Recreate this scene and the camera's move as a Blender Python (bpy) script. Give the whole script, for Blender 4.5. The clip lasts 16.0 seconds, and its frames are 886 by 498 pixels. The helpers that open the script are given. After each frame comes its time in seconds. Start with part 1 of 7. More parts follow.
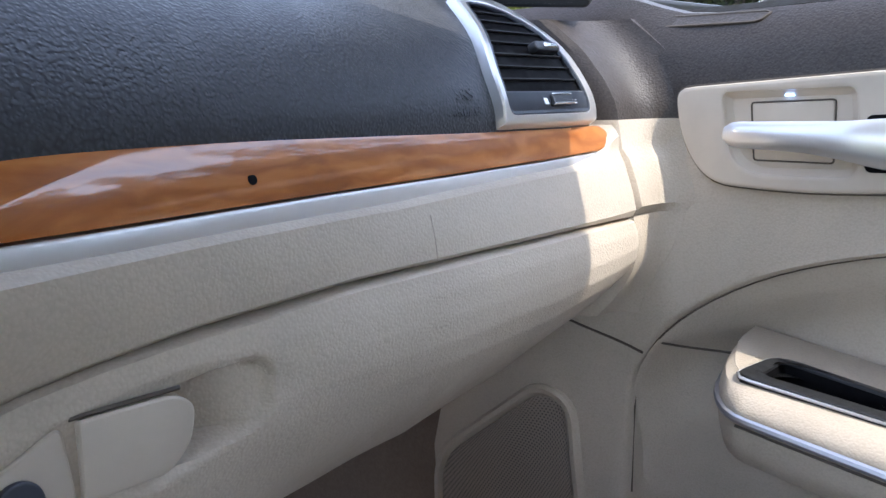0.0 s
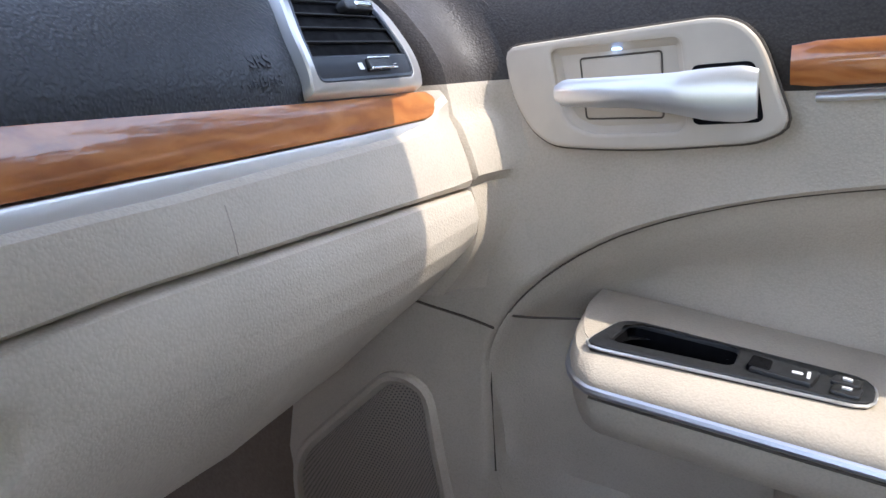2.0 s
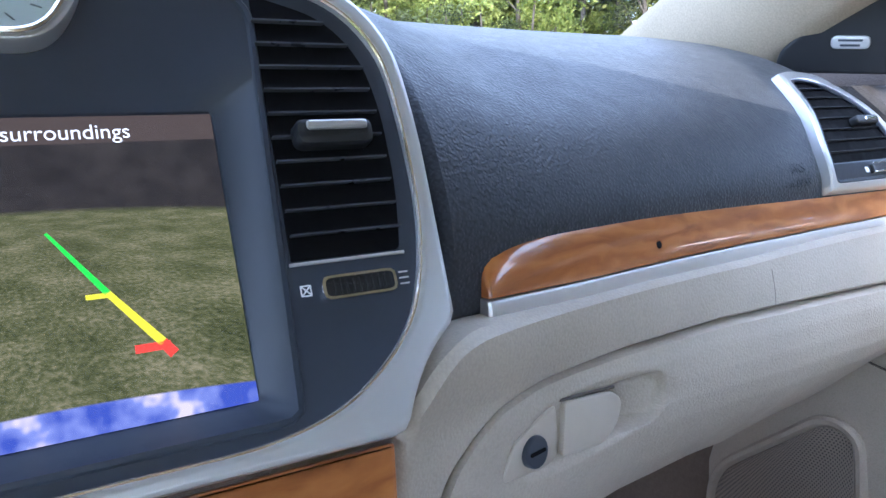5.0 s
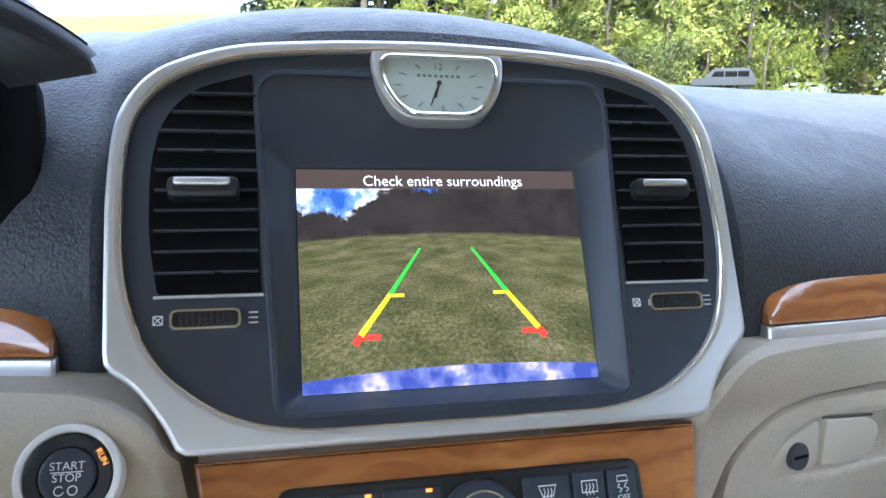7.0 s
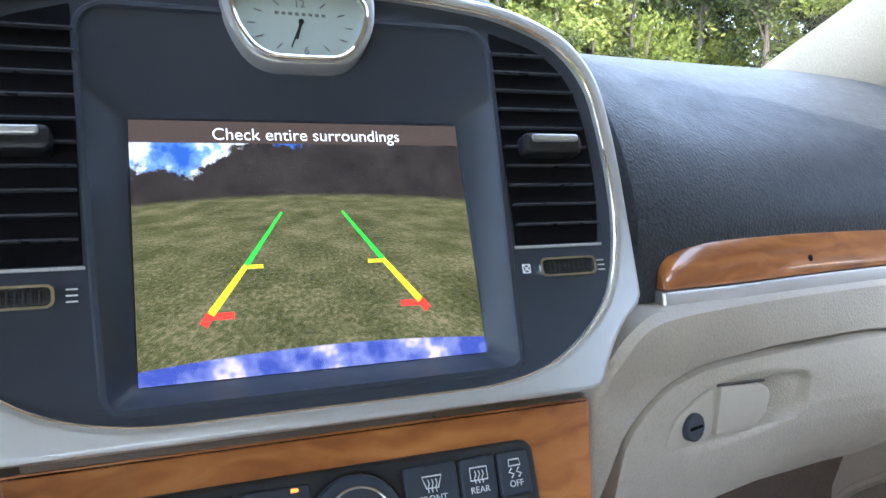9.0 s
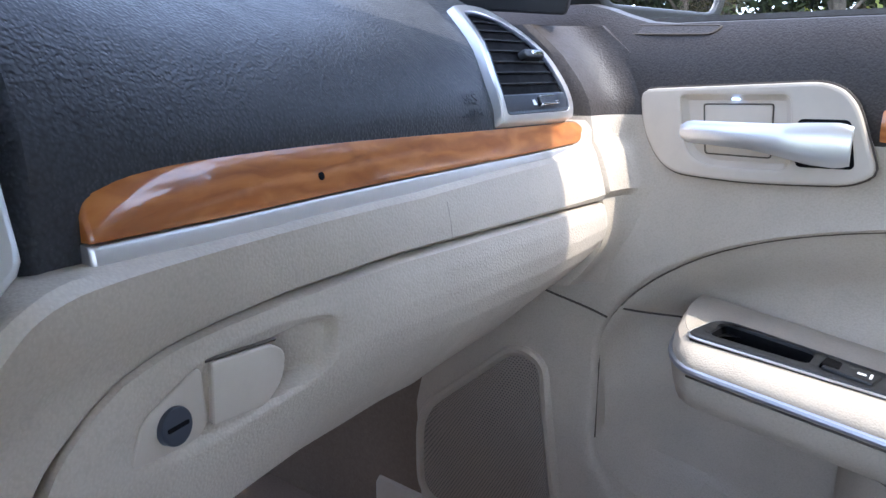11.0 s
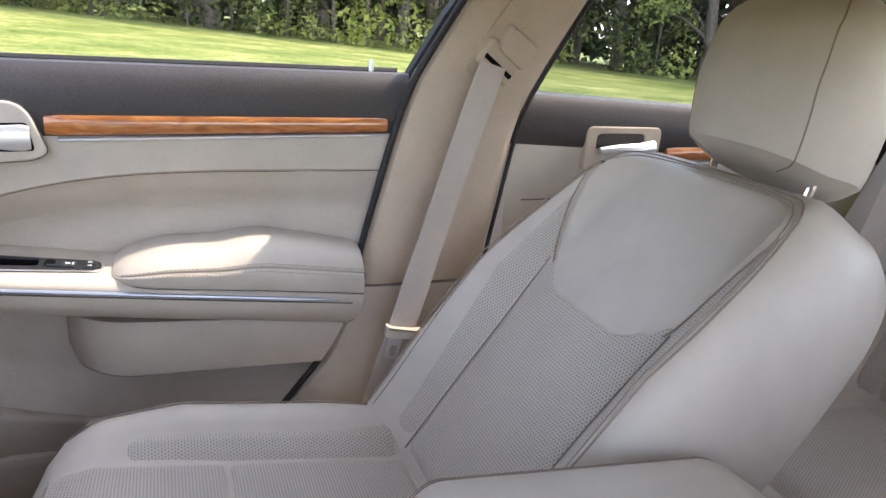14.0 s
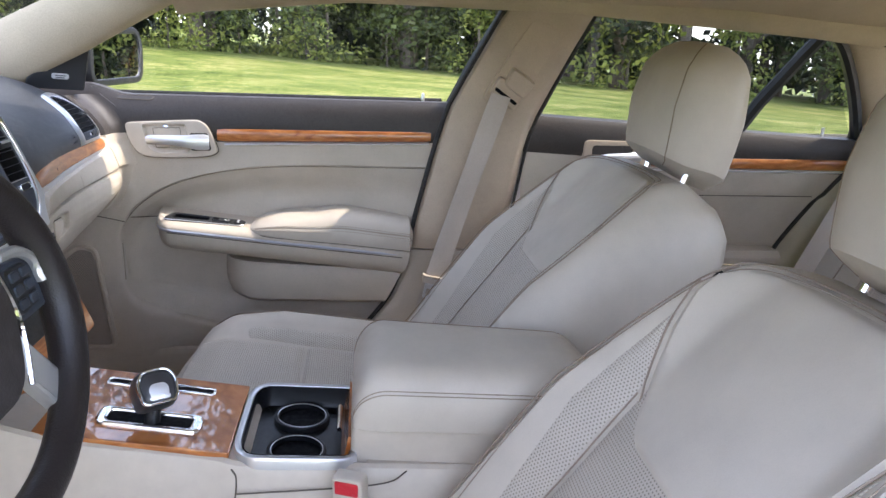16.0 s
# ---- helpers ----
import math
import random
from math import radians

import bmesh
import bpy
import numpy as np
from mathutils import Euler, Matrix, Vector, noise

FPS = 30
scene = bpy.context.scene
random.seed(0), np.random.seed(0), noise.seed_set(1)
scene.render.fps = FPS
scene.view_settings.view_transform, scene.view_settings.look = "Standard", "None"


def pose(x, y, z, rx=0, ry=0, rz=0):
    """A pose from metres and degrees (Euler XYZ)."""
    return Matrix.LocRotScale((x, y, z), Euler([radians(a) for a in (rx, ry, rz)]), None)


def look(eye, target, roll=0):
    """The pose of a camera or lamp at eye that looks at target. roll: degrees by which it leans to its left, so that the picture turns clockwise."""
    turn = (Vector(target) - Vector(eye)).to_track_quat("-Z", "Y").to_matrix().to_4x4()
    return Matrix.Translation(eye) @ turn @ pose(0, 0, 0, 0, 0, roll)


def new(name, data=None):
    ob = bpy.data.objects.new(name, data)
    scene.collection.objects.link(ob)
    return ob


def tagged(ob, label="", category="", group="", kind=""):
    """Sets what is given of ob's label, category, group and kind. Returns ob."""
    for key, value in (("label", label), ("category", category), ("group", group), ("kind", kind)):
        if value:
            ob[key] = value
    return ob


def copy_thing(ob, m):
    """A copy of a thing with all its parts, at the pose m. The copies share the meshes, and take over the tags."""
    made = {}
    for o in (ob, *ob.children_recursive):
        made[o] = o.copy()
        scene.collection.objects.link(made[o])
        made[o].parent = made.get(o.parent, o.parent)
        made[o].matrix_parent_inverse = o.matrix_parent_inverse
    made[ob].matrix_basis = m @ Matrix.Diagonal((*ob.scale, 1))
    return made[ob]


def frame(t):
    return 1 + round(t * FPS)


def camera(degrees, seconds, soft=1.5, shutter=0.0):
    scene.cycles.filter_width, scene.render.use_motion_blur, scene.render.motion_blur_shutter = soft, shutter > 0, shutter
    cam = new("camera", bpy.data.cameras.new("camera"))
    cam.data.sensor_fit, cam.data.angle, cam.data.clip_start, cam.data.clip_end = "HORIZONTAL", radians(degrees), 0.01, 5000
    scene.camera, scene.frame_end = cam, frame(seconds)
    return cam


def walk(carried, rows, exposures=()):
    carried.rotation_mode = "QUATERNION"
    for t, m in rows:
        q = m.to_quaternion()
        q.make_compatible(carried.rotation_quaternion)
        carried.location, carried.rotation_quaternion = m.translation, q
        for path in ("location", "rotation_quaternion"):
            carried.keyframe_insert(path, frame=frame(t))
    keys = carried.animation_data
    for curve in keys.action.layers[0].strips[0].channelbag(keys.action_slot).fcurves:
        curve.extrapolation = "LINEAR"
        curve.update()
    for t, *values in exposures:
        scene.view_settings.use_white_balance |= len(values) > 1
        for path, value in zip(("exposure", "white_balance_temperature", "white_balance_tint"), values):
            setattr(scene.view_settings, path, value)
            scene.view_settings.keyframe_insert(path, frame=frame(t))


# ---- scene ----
cam = camera(62.3, 16.0)
PATH = [
    (0, (0.172, -0.249, 0.991), (1.604, 1.088, 0.589), -1.1),
    (0.5, (0.231, -0.232, 0.979), (1.831, 0.889, 0.547), -2.1),
    (1, (0.237, -0.232, 0.981), (1.880, 0.813, 0.525), -2.8),
    (1.5, (0.235, -0.235, 0.982), (1.883, 0.797, 0.513), -3.3),
    (2, (0.231, -0.236, 0.984), (1.870, 0.803, 0.502), -3.8),
    (2.5, (0.233, -0.239, 0.988), (1.866, 0.812, 0.511), -4.1),
    (3, (0.221, -0.245, 0.990), (1.830, 0.848, 0.522), -4.1),
    (3.5, (0.211, -0.243, 0.991), (1.766, 0.929, 0.531), -4.0),
    (4, (0.196, -0.253, 0.996), (1.644, 1.059, 0.570), -3.5),
    (4.5, (0.105, -0.275, 1.028), (1.322, 1.258, 0.624), -2.1),
    (5, (0.010, -0.291, 1.042), (0.982, 1.418, 0.676), -1.2),
    (5.2, (-0.018, -0.310, 1.045), (0.860, 1.452, 0.690), -0.9),
    (7.3, (-0.103, -0.383, 1.057), (0.358, 1.543, 0.789), 0.9),
    (7.5, (-0.103, -0.383, 1.056), (0.358, 1.544, 0.791), 0.9),
    (8, (-0.107, -0.383, 1.046), (0.379, 1.537, 0.772), 1.2),
    (8.5, (-0.108, -0.380, 1.042), (0.436, 1.523, 0.749), 1.4),
    (9, (-0.077, -0.340, 1.038), (0.659, 1.494, 0.733), 0.9),
    (9.5, (-0.018, -0.303, 1.029), (0.987, 1.396, 0.706), 0.1),
    (10, (0.056, -0.279, 1.017), (1.305, 1.237, 0.642), -0.6),
    (10.2, (0.08, -0.275, 1.016), (1.404, 1.168, 0.613), -0.2),
    (12.3, (0.037, -0.279, 1.028), (1.815, 0.47, 0.502), -0.3),
    (12.5, (-0.04, -0.288, 1.055), (1.791, 0.323, 0.532), 0.1),
    (13, (-0.197, -0.263, 1.084), (1.728, -0.061, 0.579), 0.1),
    (13.5, (-0.219, -0.222, 1.087), (1.653, -0.639, 0.52), 0.6),
    (14, (-0.436, -0.331, 1.164), (1.334, -1.034, 0.552), 3.7),
    (14.5, (-0.601, -0.356, 1.192), (1.148, -1.091, 0.558), 3.5),
    (15, (-0.765, -0.363, 1.184), (0.984, -1.122, 0.581), 2.6),
    (15.5, (-0.957, -0.417, 1.207), (0.847, -1.065, 0.639), 2.7),
    (16, (-1.055, -0.52, 1.207), (0.857, -0.741, 0.662), 1.9),
]
walk(cam, [(t, look(eye, target, roll)) for t, eye, target, roll in PATH], [(0.0, 2.77, 5700, 15.0), (1.0, 2.70, 5700, 15.0), (4.0, 2.73, 5700, 15.0), (5.0, 3.20, 5200, 14.0), (7.3, 3.46, 5650, 10.0), (9.0, 3.46, 5600, 10.0), (10.0, 3.10, 5300, 15.0), (12.5, 2.96, 5700, 16.0), (14.5, 3.27, 6150, 18.0), (16.0, 2.95, 5950, 17.0)])

# ---- light ----
SUN_WAY = Vector((0.11, -1.0, 1.28)).normalized()
sky = bpy.data.worlds.new("sky")
scene.world = sky
sky.use_nodes = True
_n = sky.node_tree.nodes
_sky = _n.new("ShaderNodeTexSky")
_sky.sky_type, _sky.sun_disc = "NISHITA", False
_sky.sun_elevation = math.asin(SUN_WAY.z)
_sky.sun_rotation = math.atan2(SUN_WAY.x, SUN_WAY.y)
_haze = _n.new("ShaderNodeHueSaturation")
_haze.inputs["Saturation"].default_value = 0.55
sky.node_tree.links.new(_sky.outputs[0], _haze.inputs["Color"])
sky.node_tree.links.new(_haze.outputs[0], _n["Background"].inputs[0])
_n["Background"].inputs[1].default_value = 0.15
sun = new("sun", bpy.data.lights.new("sun", "SUN"))
sun.data.energy, sun.data.angle, sun.data.color = 0.85, radians(0.6), (1.0, 0.88, 0.66)
sun.rotation_euler = SUN_WAY.to_track_quat("Z", "Y").to_euler()


# ---- materials ----
def material(name):
    m = bpy.data.materials.new(name)
    m.use_nodes = True
    return m, m.node_tree.nodes, m.node_tree.links, m.node_tree.nodes["Principled BSDF"]


def ramp(nodes, links, source, stops):
    r = nodes.new("ShaderNodeValToRGB")
    e = r.color_ramp.elements
    while len(e) < len(stops):
        e.new(0.5)
    for el, (p, c) in zip(e, stops):
        el.position, el.color = p, (*c, 1)
    links.new(source, r.inputs[0])
    return r.outputs[0]


def coords(nodes, kind="Object"):
    return nodes.new("ShaderNodeTexCoord").outputs[kind]


def noise_tex(nodes, links, vec, scale, detail=4, rough=0.55):
    t = nodes.new("ShaderNodeTexNoise")
    t.inputs["Scale"].default_value, t.inputs["Detail"].default_value, t.inputs["Roughness"].default_value = scale, detail, rough
    links.new(vec, t.inputs["Vector"])
    return t.outputs[0]


def bump(nodes, links, p, height, strength, distance):
    b = nodes.new("ShaderNodeBump")
    b.inputs["Strength"].default_value, b.inputs["Distance"].default_value = strength, distance
    links.new(height, b.inputs["Height"])
    links.new(b.outputs[0], p.inputs["Normal"])
    return b


def math_node(nodes, links, op, a, b=None):
    m = nodes.new("ShaderNodeMath")
    m.operation = op
    for i, v in enumerate((a, b)):
        if v is None:
            continue
        if isinstance(v, (int, float)):
            m.inputs[i].default_value = v
        else:
            links.new(v, m.inputs[i])
    return m.outputs[0]


def grained(name, colour, rough=0.5, grain=420, depth=0.00035, vary=0.10, spec=0.4, strength=0.5, pores=0.86):
    """Moulded or tanned skin: pebbled grain, broad blotches, slight soiling."""
    m, n, l, p = material(name)
    v = coords(n)
    vor = n.new("ShaderNodeTexVoronoi")
    vor.feature = "SMOOTH_F1"
    vor.inputs["Scale"].default_value = grain
    warp = n.new("ShaderNodeVectorMath")
    warp.operation = "MULTIPLY_ADD"
    nz = n.new("ShaderNodeTexNoise")
    nz.inputs["Scale"].default_value = grain * 0.5
    l.new(v, nz.inputs["Vector"])
    l.new(nz.outputs[1], warp.inputs[0])
    warp.inputs[1].default_value = (1.2 / grain,) * 3
    l.new(v, warp.inputs[2])
    l.new(warp.outputs[0], vor.inputs["Vector"])
    bump(n, l, p, vor.outputs["Distance"], strength, depth)
    big = noise_tex(n, l, v, 9, 6, 0.6)
    lo, hi = tuple(c * (1 - vary) for c in colour), tuple(min(1, c * (1 + vary * 0.6)) for c in colour)
    base = ramp(n, l, big, [(0.3, lo), (0.7, hi)])
    pore = ramp(n, l, vor.outputs["Distance"], [(0.25, (1, 1, 1)), (0.75, (pores,) * 3)])
    mul = n.new("ShaderNodeMix")
    mul.data_type, mul.blend_type = "RGBA", "MULTIPLY"
    mul.inputs["Factor"].default_value = 1.0
    l.new(base, mul.inputs["A"])
    l.new(pore, mul.inputs["B"])
    l.new(mul.outputs["Result"], p.inputs["Base Color"])
    r = ramp(n, l, noise_tex(n, l, v, 60, 3), [(0.3, (rough - 0.06,) * 3), (0.7, (rough + 0.06,) * 3)])
    l.new(r, p.inputs["Roughness"])
    p.inputs["Specular IOR Level"].default_value = spec
    return m


def perforated(name, colour, hole, pitch=0.0042, size=0.3):
    """Leather with rows of punched holes, by the sheet's own lengths."""
    m, n, l, p = material(name)
    uv = coords(n, "UV")
    sep = n.new("ShaderNodeSeparateXYZ")
    l.new(uv, sep.inputs[0])
    u = math_node(n, l, "DIVIDE", sep.outputs[0], pitch)
    w = math_node(n, l, "DIVIDE", sep.outputs[1], pitch * 0.86)
    row = math_node(n, l, "FLOOR", w)
    off = math_node(n, l, "MULTIPLY", math_node(n, l, "MODULO", row, 2.0), 0.5)
    fu = math_node(n, l, "SUBTRACT", math_node(n, l, "FRACT", math_node(n, l, "ADD", u, off)), 0.5)
    fw = math_node(n, l, "SUBTRACT", math_node(n, l, "FRACT", w), 0.5)
    d = math_node(n, l, "SQRT", math_node(n, l, "ADD", math_node(n, l, "MULTIPLY", fu, fu), math_node(n, l, "MULTIPLY", fw, fw)))
    mask = ramp(n, l, d, [(size - 0.08, (0, 0, 0)), (size + 0.06, (1, 1, 1))])
    v = coords(n)
    big = noise_tex(n, l, v, 9, 6, 0.6)
    base = ramp(n, l, big, [(0.3, tuple(c * 0.9 for c in colour)), (0.7, colour)])
    mix = n.new("ShaderNodeMix")
    mix.data_type = "RGBA"
    l.new(mask, mix.inputs["Factor"])
    mix.inputs["A"].default_value = (*hole, 1)
    l.new(base, mix.inputs["B"])
    l.new(mix.outputs["Result"], p.inputs["Base Color"])
    p.inputs["Roughness"].default_value = 0.55
    bump(n, l, p, mask, 0.6, 0.0006)
    return m


def plain(name, colour, rough=0.4, metal=0.0, wear=0.05, spec=0.5, scale=40, coat=0.0, fine=0.0):
    m, n, l, p = material(name)
    v = coords(n)
    p.inputs["Base Color"].default_value = (*colour, 1)
    p.inputs["Roughness"].default_value = rough
    nz = noise_tex(n, l, v, scale, 5)
    if not metal:
        l.new(ramp(n, l, nz, [(0.3, tuple(c * (1 - wear) for c in colour)), (0.7, tuple(min(1, c * (1 + wear)) for c in colour))]), p.inputs["Base Color"])
    if not metal:
        l.new(ramp(n, l, noise_tex(n, l, v, scale * 3, 4), [(0.3, (max(0.02, rough * 0.8),) * 3), (0.7, (min(1, rough * 1.2),) * 3)]), p.inputs["Roughness"])
    p.inputs["Metallic"].default_value = metal
    p.inputs["Specular IOR Level"].default_value = spec
    p.inputs["Coat Weight"].default_value = coat
    p.inputs["Coat Roughness"].default_value = 0.04
    if fine:
        bump(n, l, p, noise_tex(n, l, v, 1800, 2), 0.3, fine)
    return m


def burl(name):
    """Lacquered burl veneer: swirled growth lines with dark eyes."""
    m, n, l, p = material(name)
    mp = n.new("ShaderNodeMapping")
    mp.inputs["Scale"].default_value = (0.5, 0.5, 1.5)
    l.new(coords(n), mp.inputs["Vector"])
    v = mp.outputs[0]
    a = n.new("ShaderNodeTexNoise")
    a.inputs["Scale"].default_value, a.inputs["Detail"].default_value = 14, 3
    l.new(v, a.inputs["Vector"])
    warp = n.new("ShaderNodeVectorMath")
    warp.operation = "MULTIPLY_ADD"
    l.new(a.outputs[1], warp.inputs[0])
    warp.inputs[1].default_value = (0.12, 0.12, 0.12)
    l.new(v, warp.inputs[2])
    wave = n.new("ShaderNodeTexWave")
    wave.bands_direction = "Z"
    wave.inputs["Scale"].default_value, wave.inputs["Distortion"].default_value = 14, 5
    wave.inputs["Detail"].default_value, wave.inputs["Detail Scale"].default_value = 4, 3
    l.new(warp.outputs[0], wave.inputs["Vector"])
    big = noise_tex(n, l, warp.outputs[0], 30, 5, 0.6)
    s = math_node(n, l, "ADD", math_node(n, l, "MULTIPLY", wave.outputs["Fac"], 0.22), math_node(n, l, "MULTIPLY", big, 0.84))
    col = ramp(n, l, s, [(0.22, (0.20, 0.060, 0.013)), (0.40, (0.32, 0.105, 0.024)), (0.58, (0.42, 0.150, 0.037)), (0.82, (0.52, 0.215, 0.062))])
    l.new(col, p.inputs["Base Color"])
    p.inputs["Roughness"].default_value = 0.30
    p.inputs["Specular IOR Level"].default_value = 0.3
    p.inputs["Coat Weight"].default_value = 1.0
    p.inputs["Coat IOR"].default_value = 1.55
    p.inputs["Coat Roughness"].default_value = 0.02
    return m


def woven(name, colour, pitch=0.0022, rough=0.85):
    m, n, l, p = material(name)
    v = coords(n)
    nz = noise_tex(n, l, v, 1 / pitch, 2)
    big = noise_tex(n, l, v, 6, 5)
    s = math_node(n, l, "ADD", math_node(n, l, "MULTIPLY", nz, 0.5), math_node(n, l, "MULTIPLY", big, 0.5))
    l.new(ramp(n, l, s, [(0.3, tuple(c * 0.75 for c in colour)), (0.7, tuple(c * 1.1 for c in colour))]), p.inputs["Base Color"])
    p.inputs["Roughness"].default_value = rough
    p.inputs["Specular IOR Level"].default_value = 0.15
    bump(n, l, p, nz, 0.5, 0.0006)
    return m


def glass(name, tint, gloss=0.05):
    m, n, l, p = material(name)
    n.remove(p)
    t, g, mix = n.new("ShaderNodeBsdfTransparent"), n.new("ShaderNodeBsdfGlossy"), n.new("ShaderNodeMixShader")
    t.inputs[0].default_value = (*tint, 1)
    g.inputs["Roughness"].default_value = 0.02
    mix.inputs[0].default_value = gloss
    l.new(t.outputs[0], mix.inputs[1])
    l.new(g.outputs[0], mix.inputs[2])
    l.new(mix.outputs[0], n["Material Output"].inputs[0])
    return m


def glow(name, colour, strength=1.0):
    """Small lamps and screen marks; dim beside daylight."""
    m, n, l, p = material(name)
    strength *= 0.19
    p.inputs["Base Color"].default_value = (0.01, 0.01, 0.01, 1)
    p.inputs["Emission Color"].default_value = (*colour, 1)
    p.inputs["Emission Strength"].default_value = strength
    return m


BEIGE = (0.50, 0.437, 0.352)
vinyl = grained("beige_vinyl", BEIGE, 0.5, 600, 0.0005, strength=0.65, pores=0.90)
leather = grained("beige_leather", (0.50, 0.445, 0.368), 0.45, 700, 0.0002, strength=0.35, pores=0.96)
smooth_beige = plain("beige_plastic", (0.49, 0.43, 0.35), 0.42, fine=0.0001)
perf = perforated("perforated_leather", (0.49, 0.435, 0.36), (0.17, 0.145, 0.12), 0.0052, 0.23)
dark_pad = grained("dark_dash_skin", (0.046, 0.051, 0.062), 0.47, 520, 0.0007, spec=0.36, strength=1.0, pores=0.6)
_dp = dark_pad.node_tree.nodes["Principled BSDF"].inputs
_dp["Sheen Weight"].default_value, _dp["Sheen Roughness"].default_value, _dp["Sheen Tint"].default_value = 0.15, 0.30, (0.95, 0.90, 0.82, 1)
brown_pad = grained("brown_door_skin", (0.050, 0.042, 0.038), 0.50, 560, 0.0005, spec=0.35, strength=0.85, pores=0.62)
black = plain("black_plastic", (0.016, 0.017, 0.019), 0.42, fine=0.00008)
soft_black = plain("soft_black_plastic", (0.034, 0.042, 0.058), 0.40, fine=0.0001)
# near black; in vents and slots this colour carries the shade of their depth
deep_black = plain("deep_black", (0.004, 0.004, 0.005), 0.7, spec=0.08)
rubber = plain("black_rubber", (0.02, 0.018, 0.017), 0.7)
slat_plastic = plain("slat_plastic", (0.055, 0.06, 0.072), 0.32)
silver = plain("satin_silver", (0.67, 0.67, 0.67), 0.36, 0.75, 0.03)
chrome = plain("chrome", (0.86, 0.87, 0.88), 0.08, 1.0, 0.02)
burl_wood = burl("burl_veneer")
carpet = woven("tan_carpet", (0.20, 0.155, 0.12), 0.004, 0.95)
headcloth = woven("headliner_cloth", (0.55, 0.46, 0.335), 0.002)
webbing = woven("belt_webbing", (0.47, 0.41, 0.35), 0.0015)
pillar_skin = grained("pillar_plastic", (0.49, 0.395, 0.295), 0.55, 600, 0.0002)
thread = plain("brown_thread", (0.26, 0.205, 0.155), 0.8)
seam_dark = plain("seam_shadow_gap", (0.09, 0.075, 0.06), 0.8)
clear_glass = glass("side_glass", (0.93, 0.96, 0.94))
windscreen_glass = glass("windscreen_glass", (0.93, 0.95, 0.93), 0.04)
tint_glass = glass("tinted_glass", (0.62, 0.66, 0.66), 0.06)
rear_glass = glass("rear_glass", (0.86, 0.89, 0.88), 0.05)
cool_satin = plain("cool_satin_metal", (0.40, 0.41, 0.45), 0.30, 0.8, 0.03)
mirror_glass = plain("mirror_silvering", (0.85, 0.86, 0.87), 0.01, 1.0, 0.0)
white_mark = plain("white_marking", (0.8, 0.8, 0.8), 0.5)
red_plastic = plain("red_button", (0.5, 0.02, 0.03), 0.35)
grille_metal = perforated("speaker_mesh", (0.34, 0.29, 0.24), (0.06, 0.05, 0.04), 0.0042, 0.26)


# ---- builders ----
def thing(name, at, label, category, group="", kind=""):
    ob = new(name)
    ob.empty_display_size = 0.05
    ob.location = at
    return tagged(ob, label, category, group, kind)


def root_place(ob):
    while ob.parent:
        ob = ob.parent
    return ob.location.copy()


def part(name, bm, mat, parent, label="", angle=35, flat=False):
    """Links a bmesh, in world metres, as one mesh object under a thing or a part."""
    bmesh.ops.remove_doubles(bm, verts=bm.verts, dist=1e-6)
    bmesh.ops.recalc_face_normals(bm, faces=bm.faces)
    if parent is not None:
        bmesh.ops.translate(bm, verts=bm.verts, vec=-root_place(parent))
    me = bpy.data.meshes.new(name)
    bm.to_mesh(me)
    bm.free()
    me.materials.append(mat)
    if not flat:
        me.shade_smooth()
        me.set_sharp_from_angle(angle=radians(angle))
    ob = new(name, me)
    ob.parent = parent
    if label:
        ob["label"] = label
    return ob


def loft(rows, close_u=False, close_v=False, cap=False):
    """A sheet or tube through rows of points; its UV are lengths in metres."""
    bm = bmesh.new()
    uvl = bm.loops.layers.uv.new("lengths")
    rows = [[Vector(p) for p in r] for r in rows]
    nv, nu = len(rows), len(rows[0])
    vs = [[bm.verts.new(p) for p in r] for r in rows]
    mid = rows[nv // 2]
    us = [0.0]
    for a, b in zip(mid, mid[1:]):
        us.append(us[-1] + (b - a).length)
    k = nu // 2
    ws = [0.0]
    for a, b in zip(rows, rows[1:]):
        ws.append(ws[-1] + (b[k] - a[k]).length)
    us.append(us[-1] + (mid[0] - mid[-1]).length)
    ws.append(ws[-1] + (rows[0][k] - rows[-1][k]).length)
    for j in range(nv if close_v else nv - 1):
        for i in range(nu if close_u else nu - 1):
            i2, j2 = (i + 1) % nu, (j + 1) % nv
            q = [vs[j][i], vs[j][i2], vs[j2][i2], vs[j2][i]]
            if len({v.index if v.index >= 0 else id(v) for v in q}) < 3:
                continue
            try:
                f = bm.faces.new(q)
            except ValueError:
                continue
            for lp, (a, b) in zip(f.loops, ((i, j), (i + 1, j), (i + 1, j + 1), (i, j + 1))):
                lp[uvl].uv = (us[a], ws[b])
    if cap:
        for r in ((vs[-1],) if cap == "end" else (vs[0], vs[-1])):
            try:
                bm.faces.new(r)
            except ValueError:
                pass
    return bm


def join(*bms):
    out = bms[0]
    for b in bms[1:]:
        me = bpy.data.meshes.new("tmp")
        b.to_mesh(me)
        b.free()
        out.from_mesh(me)
        bpy.data.meshes.remove(me)
    return out


